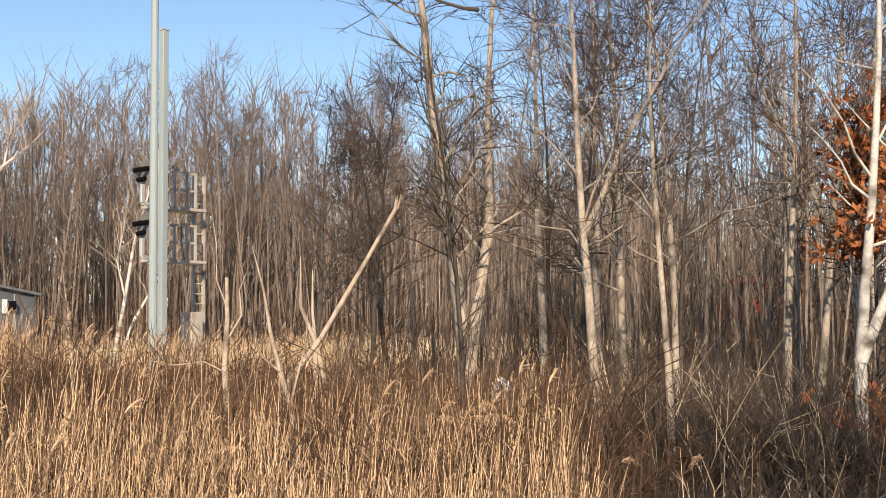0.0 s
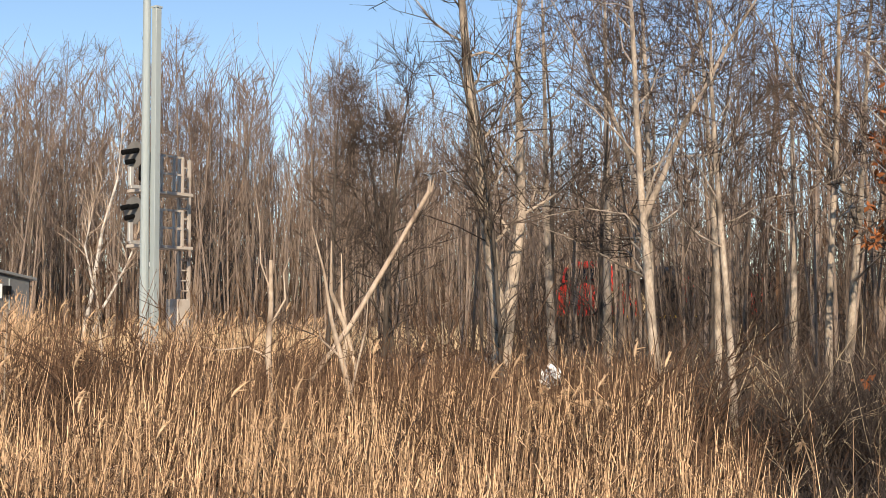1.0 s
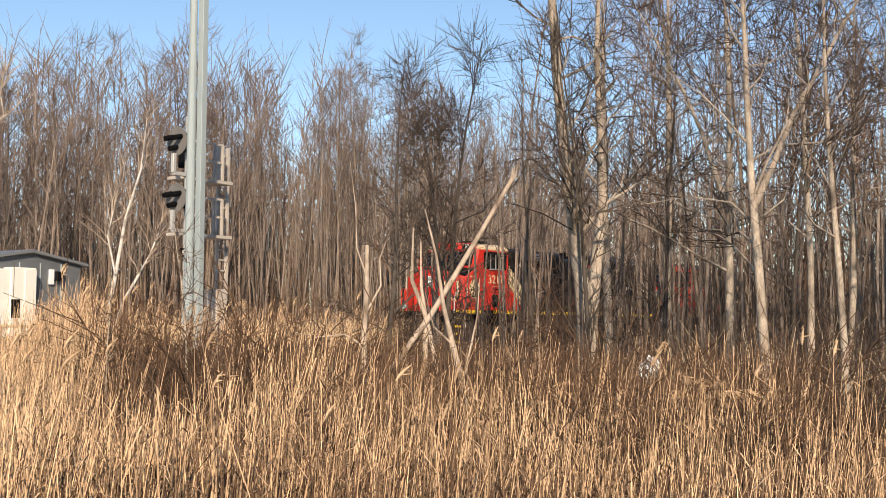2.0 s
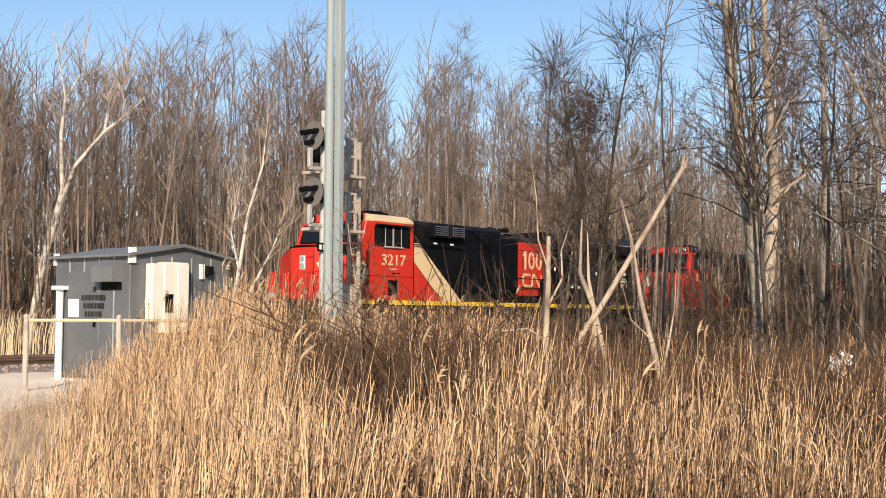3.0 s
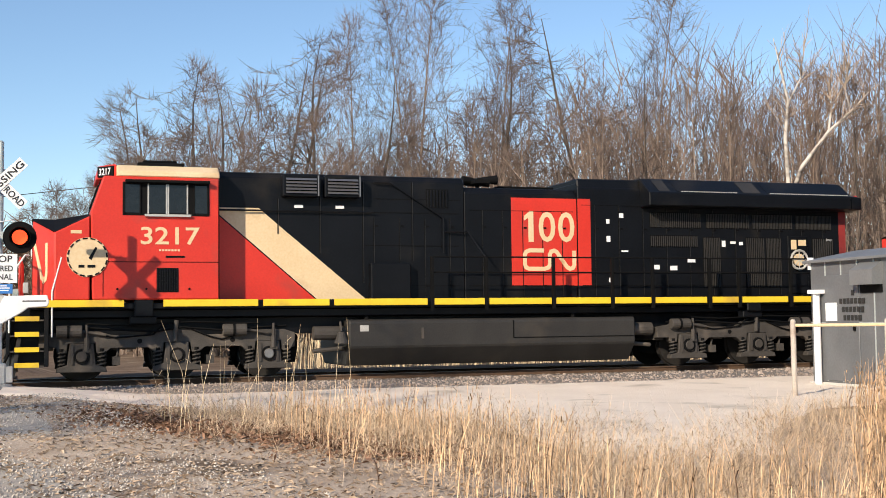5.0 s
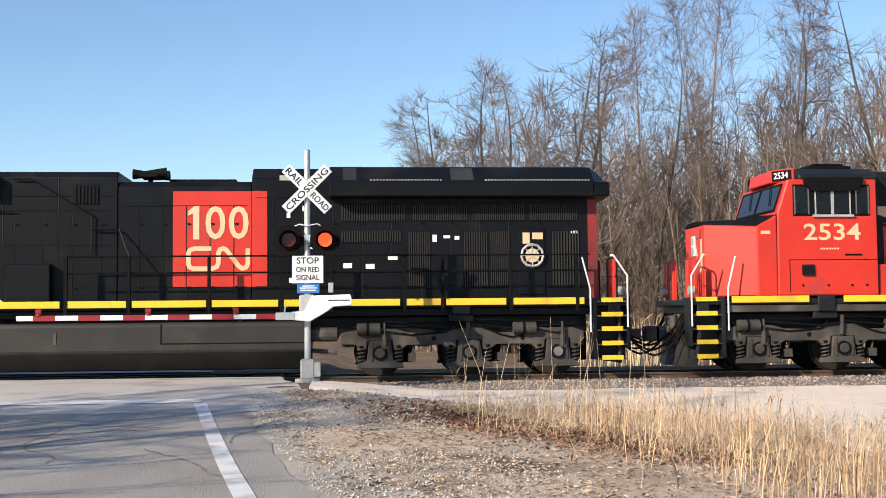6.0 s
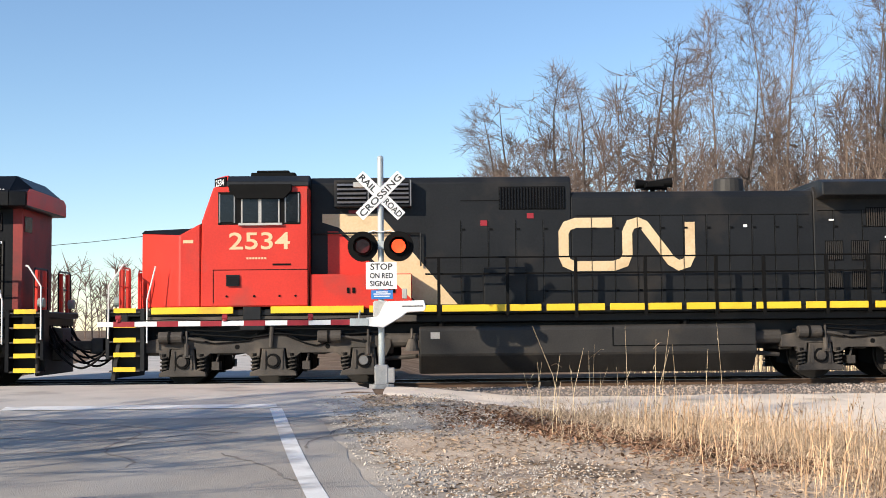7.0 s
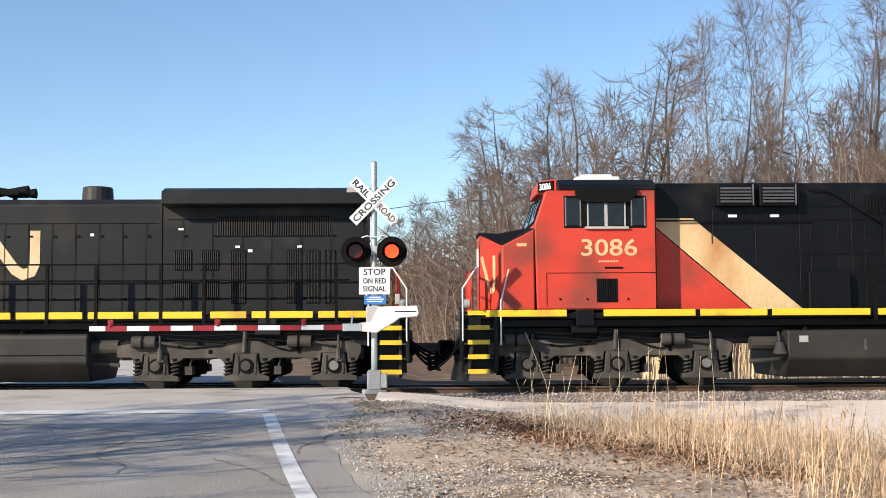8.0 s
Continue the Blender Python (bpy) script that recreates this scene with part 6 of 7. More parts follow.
def limb(shape, o, right, pts, radii):
    """A limb drawn by (across, height) about a foot, with a slight sway in depth."""
    back = Vector((-right.y, right.x, 0))
    shape.tube([o + right * u + back * (0.25 * math.sin(u * 1.7 + z)) + Vector((0, 0, z)) for u, z in pts], radii, 7)


def pale_birch(name, label, foot, heading, limbs_, seed):
    rb, w, tw = random.Random(seed), Shape(), Shape()
    right = Vector((math.cos(heading), -math.sin(heading), 0))
    for pts, radii in limbs_:
        limb(w, Vector(), right, pts, radii)
        path = [right * u + Vector((0, 0, z)) for u, z in pts]
        for _ in range(16):
            p, d = along(path, rb.uniform(0.35, 1.0))
            b = wander(p, d + Vector((rb.gauss(0, 0.6), rb.gauss(0, 0.6), rb.gauss(0.2, 0.4))), rb.uniform(0.6, 1.8), 3, 0.15, 0.05, rb)
            tw.tube(b, [0.022, 0.016, 0.01, 0.004], 4)
            for _ in range(3):
                q, e = along(b, rb.uniform(0.2, 1))
                tw.tube(wander(q, e + Vector((rb.gauss(0, 0.6), rb.gauss(0, 0.6), 0.2)), rb.uniform(0.3, 0.9), 1, 0.1, 0, rb), [0.01, 0.004], 3)
    t = thing(name, label, "birch", "birches")
    part("trunk", w, BIRCH, t, smooth=True)
    part("crown", tw, SAPBARK, t, "pale bare twigs")
    t.location = foot
    return t


pale_birch("birch", "white birch forking into two bare limbs before the wood", (28.0, 12.9, -0.35), 0.625,
           [([(-1.0, -0.2), (-0.45, 3.6), (0.2, 6.3)], [0.17, 0.15, 0.125]),
            ([(0.2, 6.2), (0.1, 8.7), (0.25, 10.1), (-0.25, 12.7)], [0.09, 0.075, 0.055, 0.015]),
            ([(0.2, 6.1), (0.7, 7.5), (1.75, 8.8), (2.6, 9.6), (3.3, 10.3)], [0.095, 0.085, 0.065, 0.045, 0.012]),
            ([(0.2, 9.9), (0.75, 11.0), (0.9, 12.2)], [0.045, 0.03, 0.01]), ([(1.75, 8.8), (1.9, 9.9), (1.8, 11.0)], [0.045, 0.03, 0.01]), ([(2.6, 9.6), (2.4, 10.6), (2.6, 11.4)], [0.035, 0.02, 0.008])], 61)
pale_birch("birch", "leaning white birch with thin stems beside the track", (30.2, 5.4, -0.35), 0.72,
           [([(-0.1, -0.2), (0.45, 2.8), (0.8, 5.2), (1.35, 7.2), (1.5, 9.0)], [0.085, 0.075, 0.062, 0.04, 0.012]),
            ([(0.0, -0.2), (0.8, 2.2), (1.7, 3.9), (2.2, 5.3)], [0.07, 0.06, 0.045, 0.012]), ([(0.5, 3.2), (0.2, 4.6), (0.5, 6.2)], [0.045, 0.03, 0.01])], 62)
bushy = tree("tree", "bushy dark tree with seed clusters among the reeds", 310, BARKDARK, TWIGDARK, height=8.2, girth=0.09, limbs=20, side=8, twig=6, start=0.22, spread=0.34, rise=0.9, sides=6, group="trees in the reed bed", fine=0.0065)
put(bushy, 22.7, -15.1, 0, 1.0, first=True)
put(bushy, 21.4, -14.6, 120, 0.92)
put(bushy, 24.3, -14.2, 220, 1.0)

# dead brown oak leaves held by a sapling beside the birch
oak = thing("oak_sapling", "oak sapling holding dead rust-brown leaves beside a birch", "oak")
wood, twigs = tree_shapes(308, 6.6, 0.05, 22, 6, 2, start=0.08, spread=0.15, rise=0.7, sides=6)
part("trunk", wood, BARKDARK, oak, smooth=True)
part("crown", twigs, TWIGDARK, oak)
leaves, r2 = Shape(), random.Random(3)
for p in r2.choices(twigs.v, k=5200):
    if 0.7 < p[2] < 1.6 or p[2] > 3.6:
        c = Vector(p)
        a, b = Vector((r2.gauss(0, 1), r2.gauss(0, 1), r2.gauss(0, 1))).normalized(), Vector((r2.gauss(0, 1), r2.gauss(0, 1), r2.gauss(0, 1))).normalized()
        L = r2.uniform(0.08, 0.15)
        leaves.add([c, c + a * L * 0.6 + b * L * 0.35, c + a * L * 1.25, c + a * L * 0.6 - b * L * 0.35], [(0, 1, 2, 3)])
part("leaves", leaves, OAKLEAF, oak, "dead rust-brown leaves")
put(oak, 20.9, -27.3, 0, 1.0, first=True)

# the broken birch that leans on a fork
log = thing("fallen_birch", "broken pale birch trunk leaning across a forked sapling", "fallen tree")
ls = Shape()
ls.tube([(17.0, -16.85, -1.1), (17.85, -17.4, 0.35), (18.43, -17.83, 1.31), (18.72, -18.2, 2.1), (19.0, -18.58, 2.9), (19.29, -18.97, 3.74)], [0.056, 0.053, 0.050, 0.047, 0.042, 0.036], 9)
part("log", ls, SAPBARK, log, "pale peeling trunk", smooth=True)
tip = Shape()
for k in range(5):
    tip.rod((19.28 + 0.03 * math.cos(k * 1.3), -18.96 + 0.03 * math.sin(k * 1.3), 3.70), (19.31 + 0.05 * math.cos(k * 1.3), -19.0 + 0.04 * math.sin(k), 3.84 + 0.03 * k), 0.022, 0.006, 5)
part("broken_tip", tip, SAPBARK, log)
forked = thing("forked_sapling", "forked pale sapling holding up a broken birch", "sapling")
fs = Shape()
fs.tube([(18.35, -17.75, -1.1), (18.4, -17.72, 0.6), (18.36, -17.75, 1.28), (18.15, -17.6, 1.9), (18.05, -17.7, 2.8)], [0.055, 0.05, 0.045, 0.035, 0.012], 7)
fs.tube([(18.38, -17.74, 1.25), (18.5, -17.55, 1.8), (18.55, -17.5, 2.6)], [0.04, 0.03, 0.01], 6)
fs.tube([(18.66, -17.92, -1.1), (18.52, -17.85, 0.5), (18.42, -17.74, 1.2)], [0.05, 0.045, 0.04], 6)
part("stem", fs, SAPBARK, forked, smooth=True)
snag = thing("sapling", "thin pale dead sapling with a snapped top in the reeds", "sapling", "saplings in the reeds")
ss = Shape()
ss.tube([(0, 0, -0.8), (0.03, 0.02, 0.7), (-0.02, 0.05, 1.5), (0.02, 0.03, 2.3), (-0.02, 0.0, 2.95)], [0.058, 0.052, 0.046, 0.040, 0.030], 8)
ss.tube([(-0.01, 0.04, 1.9), (0.22, -0.08, 2.35), (0.16, -0.1, 2.75), (0.34, -0.16, 3.2)], [0.022, 0.018, 0.012, 0.005], 5)
ss.tube([(-0.02, 0.05, 1.45), (-0.35, 0.14, 1.62), (-0.8, 0.3, 1.58), (-1.2, 0.4, 1.66)], [0.018, 0.013, 0.009, 0.004], 5)
ss.tube([(0.0, 0.03, 2.5), (-0.14, 0.1, 2.9), (-0.1, 0.16, 3.5), (-0.2, 0.2, 4.2)], [0.018, 0.013, 0.009, 0.004], 5)
part("trunk", ss, SAPBARK, snag, smooth=True)
put(snag, 15.35, -18.85, 0, 1.0, z=-0.59, first=True)
slant = thing("sapling", "pale sapling leaning over in the reeds", "sapling", "saplings in the reeds")
ss = Shape()
ss.tube([(0.12, -0.1, -0.8), (-0.11, 0.1, 0.5), (-0.26, 0.22, 1.3), (-0.40, 0.34, 2.0), (-0.50, 0.40, 2.7), (-0.62, 0.5, 3.3)], [0.055, 0.050, 0.040, 0.030, 0.018, 0.006], 8)
ss.tube([(-0.2, 0.17, 1.0), (-0.1, 0.1, 1.5), (0.05, 0.1, 1.9), (0.1, 0.1, 2.4)], [0.02, 0.016, 0.011, 0.004], 5)
ss.tube([(-0.3, 0.25, 1.5), (-0.55, 0.4, 1.75), (-0.6, 0.5, 2.2)], [0.018, 0.012, 0.004], 5)
part("trunk", ss, SAPBARK, slant, smooth=True)
put(slant, 14.85, -21.2, 0, 1.0, z=-0.59, first=True)
sap = tree("sapling", "thin pale sapling standing in the reeds", 309, BARKPALE, BRUSH, category="sapling", height=4.6, girth=0.05, limbs=9, side=4, twig=3, start=0.45, spread=0.25, rise=0.8, sides=7, group="saplings in the reeds", fine=0.0065)
put(sap, 14.3, -16.2, 60, 0.8, first=True)
put(sap, 17.2, -20.6, 20, 0.9, lean=(2, 3))
put(sap, 11.8, -17.5, 200, 0.75, lean=(0, 3))

# ---- shrubs ----
def shrub(seed, height, stems, side, mat, label):
    r3, s, t = random.Random(seed), Shape(), Shape()
    for _ in range(stems):
        a = r3.uniform(0, 6.28)
        p = (r3.gauss(0, 0.25), r3.gauss(0, 0.25), -0.2)
        b = wander(p, (math.cos(a) * 0.45, math.sin(a) * 0.45, 1), height * r3.uniform(0.6, 1.1), 3, 0.16, 0.0, r3)
        s.tube(b, [0.016, 0.012, 0.008, 0.003], 3)
        for _ in range(side):
            q, e = along(b, r3.uniform(0.15, 0.98))
            c = wander(q, e + Vector((r3.gauss(0, 0.7), r3.gauss(0, 0.7), r3.gauss(0.1, 0.4))), height * r3.uniform(0.15, 0.4), 1, 0.2, 0.02, r3)
            t.tube(c, [0.009, 0.004], 3)
            for _ in range(1):
                u, w = along(c, r3.uniform(0.3, 1))
                t.tube(wander(u, w + Vector((r3.gauss(0, 0.7), r3.gauss(0, 0.7), 0.2)), height * r3.uniform(0.08, 0.2), 1, 0.1, 0, r3), [0.005, 0.003], 3)
    ob = thing("shrub", label, "shrub", "leafless shrubs")
    part("stem", s, mat, ob)
    part("crown", t, mat, ob)
    return ob


kinds = [shrub(400, 2.3, 16, 9, BRUSH, "leafless brown thicket shrub in rough ground"), shrub(401, 3.2, 14, 10, BRUSH, "tall leafless brown shrub with thin stems"), shrub(402, 1.7, 20, 8, TWIGDARK, "low dark leafless shrub with tangled stems"), shrub(403, 2.7, 15, 10, TWIG, "leafless grey-brown shrub among dead weeds")]
rng = random.Random(8)
count = 0
while count < 76:
    if count < 42:
        x, y = 11 + 44 * rng.random(), -26.5 + 20.5 * rng.random()
        if (x < 22 and y > -11.5) or math.hypot(x - 2, y + 31) < 13.5 or (x < 19 and y > -14 + 0.2 * (x - 11)):
            continue
    elif count < 50:
        x, y = 11 + 60 * rng.random(), 9.5 + 12 * rng.random()
    else:
        x, y = 15 + 28 * rng.random(), -31 + 12 * rng.random()
        if math.hypot(x - 2, y + 33) < 14.5 or math.atan2(y + 33.7, x - 2.8) > 0.56:
            continue
    ob = kinds[count] if count < 4 else kinds[rng.randrange(4)]
    put(ob, x, y, rng.uniform(0, 360), rng.uniform(0.75, 1.2) * (0.8 if y < 0 and x < 24 else 1.0), first=count < 4)
    count += 1
# a belt of brush across the reed bed, and loose shrubs behind it
r10 = random.Random(23)
for i in range(44):
    t = i / 43
    k = (0, 2)[i % 2]
    put(kinds[k], 9.7 + 6.4 * t + r10.gauss(0, 0.5), -20.4 + 6.0 * t + r10.gauss(0, 0.5), r10.uniform(0, 360), (0.74 if k == 0 else 0.95) + 0.3 * t)
for i in range(44):
    x, y = r10.uniform(12.0, 19.5), r10.uniform(-26.5, -14.8)
    if math.hypot(x - 2, y + 32) > 12.5:
        put(kinds[(0, 2, 1)[i % 3]], x, y, r10.uniform(0, 360), r10.uniform(0.75, 1.1))

for i in range(30):
    put(kinds[(0, 2)[i % 2]], r10.uniform(9.8, 17.0), r10.uniform(-24.5, -18.5), r10.uniform(0, 360), r10.uniform(0.6, 0.9))

# ---- reeds and grass ----
def thicket(name, label, seed, count, where, tall, mat, thick=0.014, lean=0.22):
    r7, s = random.Random(seed), Shape()
    n = 0
    while n < count:
        x, y, k = where(r7)
        if x is None:
            continue
        n += 1
        h = tall * k * r7.uniform(0.5, 1.15)
        b = wander((x, y, ground_z(x, y) - 0.1), (r7.gauss(0, lean), r7.gauss(0, lean), 1), h, 2, 0.12, 0, r7)
        s.tube(b, [thick, thick * 0.7, thick * 0.3], 3)
        for _ in range(4):
            q, e = along(b, r7.uniform(0.2, 0.98))
            s.tube(wander(q, e + Vector((r7.gauss(0, 0.6), r7.gauss(0, 0.6), r7.gauss(0.1, 0.35))), h * r7.uniform(0.15, 0.4), 1, 0.1, 0, r7), [thick * 0.64, thick * 0.28], 3)
    return tagged(new(name, s.mesh(name, mat)), label, "undergrowth", kind="stuff")


def beyond_bed(x, y):
    """How far a spot lies past the reeds, in the dark scrub away from the track."""
    return (x - 9.8) * 0.57 - (y + 28.4) * 0.82 - 0.75


def under_far(r):
    x, y = r.uniform(8, 105), 10.5 + 26 * r.random() ** 1.3
    return (x, y, 1.0) if x > wood_edge(y) else (None, 0, 0)


def under_near(r):
    x, y = r.uniform(20, 85), r.uniform(-34, -6.6)
    a, d = math.atan2(y + 30, x - 1), math.hypot(x - 1, y + 30)
    if d < 21 or (x < 31 and y > -10.5) or (a > 0.72 and x < 27):
        return None, 0, 0
    return x, y, 0.55 + 0.45 * step(22, 34, x)


def under_reed(r):
    x, y = r.uniform(10.5, 21), r.uniform(-29, -13.5)
    d = math.hypot(x - 1.5, y + 30)
    if d < 11.5 or bed_side(x, y) < 1.0 or (x < 13 and y > -15):
        return None, 0, 0
    low = beyond_bed(x, y) > 0
    if not low and r.random() > 0.25 + 0.75 * step(13.0, 16.0, d):
        return None, 0, 0
    near = d < 17.5
    if low and near and r.random() < 0.6:
        return None, 0, 0
    return x, y, (0.28 if near else 0.62) if low else 0.5


def bed_side(x, y):
    """How far inside the reed bed a spot lies, across its edge towards the gravel."""
    return ((x - 6.9) * 8.2 - (y + 19.8) * 6.3) / 10.3


thicket("undergrowth", "brown leafless undergrowth beneath the woodland trees", 81, 2200, under_far, 3.6, BRUSH)
thicket("near_undergrowth", "dark tangled undergrowth beside the railway", 82, 2600, under_near, 3.6, TWIGDARK)


def tall_far(r):
    x, y = r.uniform(9, 120), 17 + 26 * r.random()
    return (x, y, 1.0) if x > wood_edge(y) + 1 else (None, 0, 0)


def tall_near(r):
    x, y = r.uniform(38, 105), r.uniform(-44, -6.4)
    a, d = math.atan2(y + 30, x - 1), math.hypot(x - 1, y + 30)
    return (x, y, 1.0) if d > 33 and a < 0.54 else (None, 0, 0)


thicket("tall_undergrowth", "tall brown saplings and brush inside the wood", 85, 1900, tall_far, 6.2, TWIGDARK, 0.024)


def poles(name, label, seed, count, where, tall, mat, thick):
    """Straight young stems, bare below, with thin rising branches above."""
    r7, s = random.Random(seed), Shape()
    n = 0
    while n < count:
        x, y, k = where(r7)
        if x is None:
            continue
        n += 1
        h, g = tall * k * wood_height(x, y) * r7.uniform(0.65, 1.12), thick * r7.uniform(0.55, 1.15)
        b = wander((x, y, ground_z(x, y) - 0.1), (r7.gauss(0, 0.045), r7.gauss(0, 0.045), 1), h, 3, 0.03, 0, r7)
        s.tube(b, [g, g * 0.8, g * 0.5, g * 0.12], 4)
        for _ in range(5):
            q, e = along(b, r7.uniform(0.45, 0.98))
            a = r7.uniform(0, 6.28)
            s.tube(wander(q, (math.cos(a), math.sin(a), r7.uniform(1.2, 2.6)), r7.uniform(0.7, 2.0), 1, 0.1, 0, r7), [g * 0.3, g * 0.08], 3)
    return tagged(new(name, s.mesh(name, mat)), label, "saplings", kind="stuff")


def stems_far(r):
    x, y = r.uniform(14, 105), 11.5 + 12 * r.random()
    return (x, y, 1.0) if x > wood_edge(y) + 5 else (None, 0, 0)


def stems_near(r):
    x, y = r.uniform(27, 75), r.uniform(-30, -6.8)
    a, d = math.atan2(y + 30, x - 1), math.hypot(x - 1, y + 30)
    return (x, y, 0.85) if d > 25 and (a < 0.62 or x > 34) else (None, 0, 0)


poles("slender_stems", "slender pale young stems at the edge of the wood", 88, 1000, stems_far, 10.0, STEM, 0.052)
poles("slender_near_stems", "slender pale young stems in the thicket by the railway", 89, 420, stems_near, 10.0, STEM, 0.05)
# dark twig colour here stands in for the shade among the stems
thicket("tall_near_undergrowth", "tall brown saplings and brush beside the railway", 86, 3100, tall_near, 6.2, TWIGDARK, 0.024)
def under_low(r):
    """Dark scrub away from the track, where the reeds give out."""
    x, y = r.uniform(11, 24), r.uniform(-33, -20)
    if math.hypot(x - 2.0, y + 32) < 7.5 or beyond_bed(x, y) < -0.4:
        return None, 0, 0
    if math.hypot(x - 2.8, y + 33.7) < 17.0:
        return (x, y, 0.45) if r.random() < 0.6 else (None, 0, 0)
    return x, y, 1.2


thicket("dark_scrub", "dark tangled scrub of dead stems under the trees", 84, 4200, under_low, 1.7, TWIGDARK, 0.0085, 0.6)
thicket("pale_scrub", "thin pale dead stalks in the dark scrub", 91, 420, under_low, 1.7, REEDPALE, 0.006, 0.35)
thicket("fallen_branches", "fallen grey branches lying in the dark scrub", 87, 150, under_low, 1.9, BARK, 0.011, 1.5)
thicket("bed_undergrowth", "dark brown briars tangled between the reeds", 83, 2200, under_reed, 2.6, TWIGDARK, 0.014, 0.35)


def reed_bed(name, label, seed, count, where, height, plume, leafy, mats, thick=0.0048, sway=0.07):
    r4, stalk, plumes = random.Random(seed), Shape(), Shape()
    done = 0
    while done < count:
        x, y, k = where(r4)
        if x is None:
            continue
        done += 1
        h = height * k * r4.uniform(0.65, 1.12)
        z = ground_z(x, y) - 0.04
        wx, wy = r4.gauss(0.05, sway), r4.gauss(-0.02, sway)
        p = [Vector((x, y, z)), Vector((x + wx * h * 0.35, y + wy * h * 0.35, z + h * 0.55)), Vector((x + wx * h, y + wy * h, z + h * (1 - 0.3 * (wx * wx + wy * wy))))]
        if height < 0.5:
            p.pop(1)
        stalk.tube(p, [thick, thick * 0.9, thick * 0.4][-len(p):], 3)
        for _ in range(leafy):
            t = r4.uniform(0.15, 0.9)
            q, e = along(p, t)
            a = r4.uniform(0, 6.28)
            d = Vector((math.cos(a), math.sin(a), r4.uniform(-0.2, 1.1)))
            L = r4.uniform(0.10, 0.30) * min(1.2, h)
            side = d.cross(Vector((0, 0, 1))).normalized() * 0.005
            q2 = q + d * L * 0.5
            q3 = q2 + (d + Vector((0, 0, -0.9))) * L * 0.5
            stalk.add([q - side, q + side, q2 + side * 1.2, q2 - side * 1.2, q3], [(0, 1, 2, 3), (3, 2, 4)])
        if k > 0.75 and r4.random() < plume:
            tip = p[-1]
            d = Vector((wx + 0.25, wy, 0.55)).normalized()
            pts = [tip, tip + d * 0.07, tip + d * 0.15 + Vector((0.015, 0, -0.01)), tip + d * 0.24 + Vector((0.04, 0, -0.03))]
            plumes.tube(pts, [0.005, 0.018, 0.014, 0.003], 5)
            for _ in range(9):
                o = tip + d * r4.uniform(0.03, 0.2)
                plumes.tube([o, o + Vector((r4.gauss(0.05, 0.03), r4.gauss(0, 0.03), r4.gauss(-0.01, 0.03)))], [0.010, 0.003], 3)
    tagged(new(name, stalk.mesh(name, mats)), label, "reeds", kind="stuff")
    if plumes.v:
        tagged(new(name + "_plumes", plumes.mesh(name + "_plumes", PLUME)), "feathery tan seed plumes of the dry reeds", "reeds", kind="stuff")


def near_bed(r, weeds=False):
    """The reed bed between the road and the track, thinning into scrub away from the track."""
    x, y = r.uniform(3.0, 25), r.uniform(-31, -9.4)
    d = math.hypot(x - 1.5, y + 30.0)
    if d < 7.6 or x < road_edge(y) + 3.0 or d > 23:
        return None, 0, 0
    tall = step(-1.0, 2.0, bed_side(x, y) + 0.6 * noise.noise((x * 0.6, y * 0.6, 9)))
    if y > pad_near(x) - 0.3:
        return None, 0, 0
    clump = 0.5 + 0.75 * noise.noise((x * 0.55, y * 0.55, 3)) + 0.4 * noise.noise((x * 1.7, y * 1.7, 6))
    keep = 0.12 + 0.88 * clump
    if beyond_bed(x, y) > 0.5 * noise.noise((x * 0.4, y * 0.4, 1)):
        keep *= 0.02
    if bed_side(x, y) < -0.6 and r.random() > 0.2:
        return None, 0, 0
    if not weeds:
        keep *= 1 - 0.58 * step(1.8, 3.4, bed_side(x, y))
        keep *= 1 - 0.88 * step(12.5, 15.0, d) * step(1.6, 3.0, bed_side(x, y))
    # a belt of brush crosses the bed
    t = max(0.0, min(1.0, ((x - 9.8) * 6.2 + (y + 20.4) * 6.0) / 74.4))
    keep *= 0.25 + 0.75 * step(0.3, 1.6, math.hypot(x - 9.8 - 6.2 * t, y + 20.4 - 6.0 * t))
    if r.random() > keep * (0.35 + 0.65 * tall):
        return None, 0, 0
    return x, y, (0.34 + 0.66 * tall) * (0.82 + 0.3 * clump) * (0.58 + 0.42 * step(8.5, 14.0, d))


reed_bed("reed_bed", "dense bed of dry straw-coloured reeds", 71, 8000, near_bed, 1.98, 0.02, 2, REED, thick=0.0046, sway=0.10)


def weed_bed(r):
    x, y, k = near_bed(r, True)
    if x is not None and r.random() > 0.25 + 0.75 * step(0.8, 2.6, bed_side(x, y)):
        return None, 0, 0
    return x, y, k


reed_bed("dead_weeds", "dead brown weeds growing between the reeds", 77, 9000, weed_bed, 1.75, 0.0, 2, BRUSH, thick=0.0060, sway=0.13)

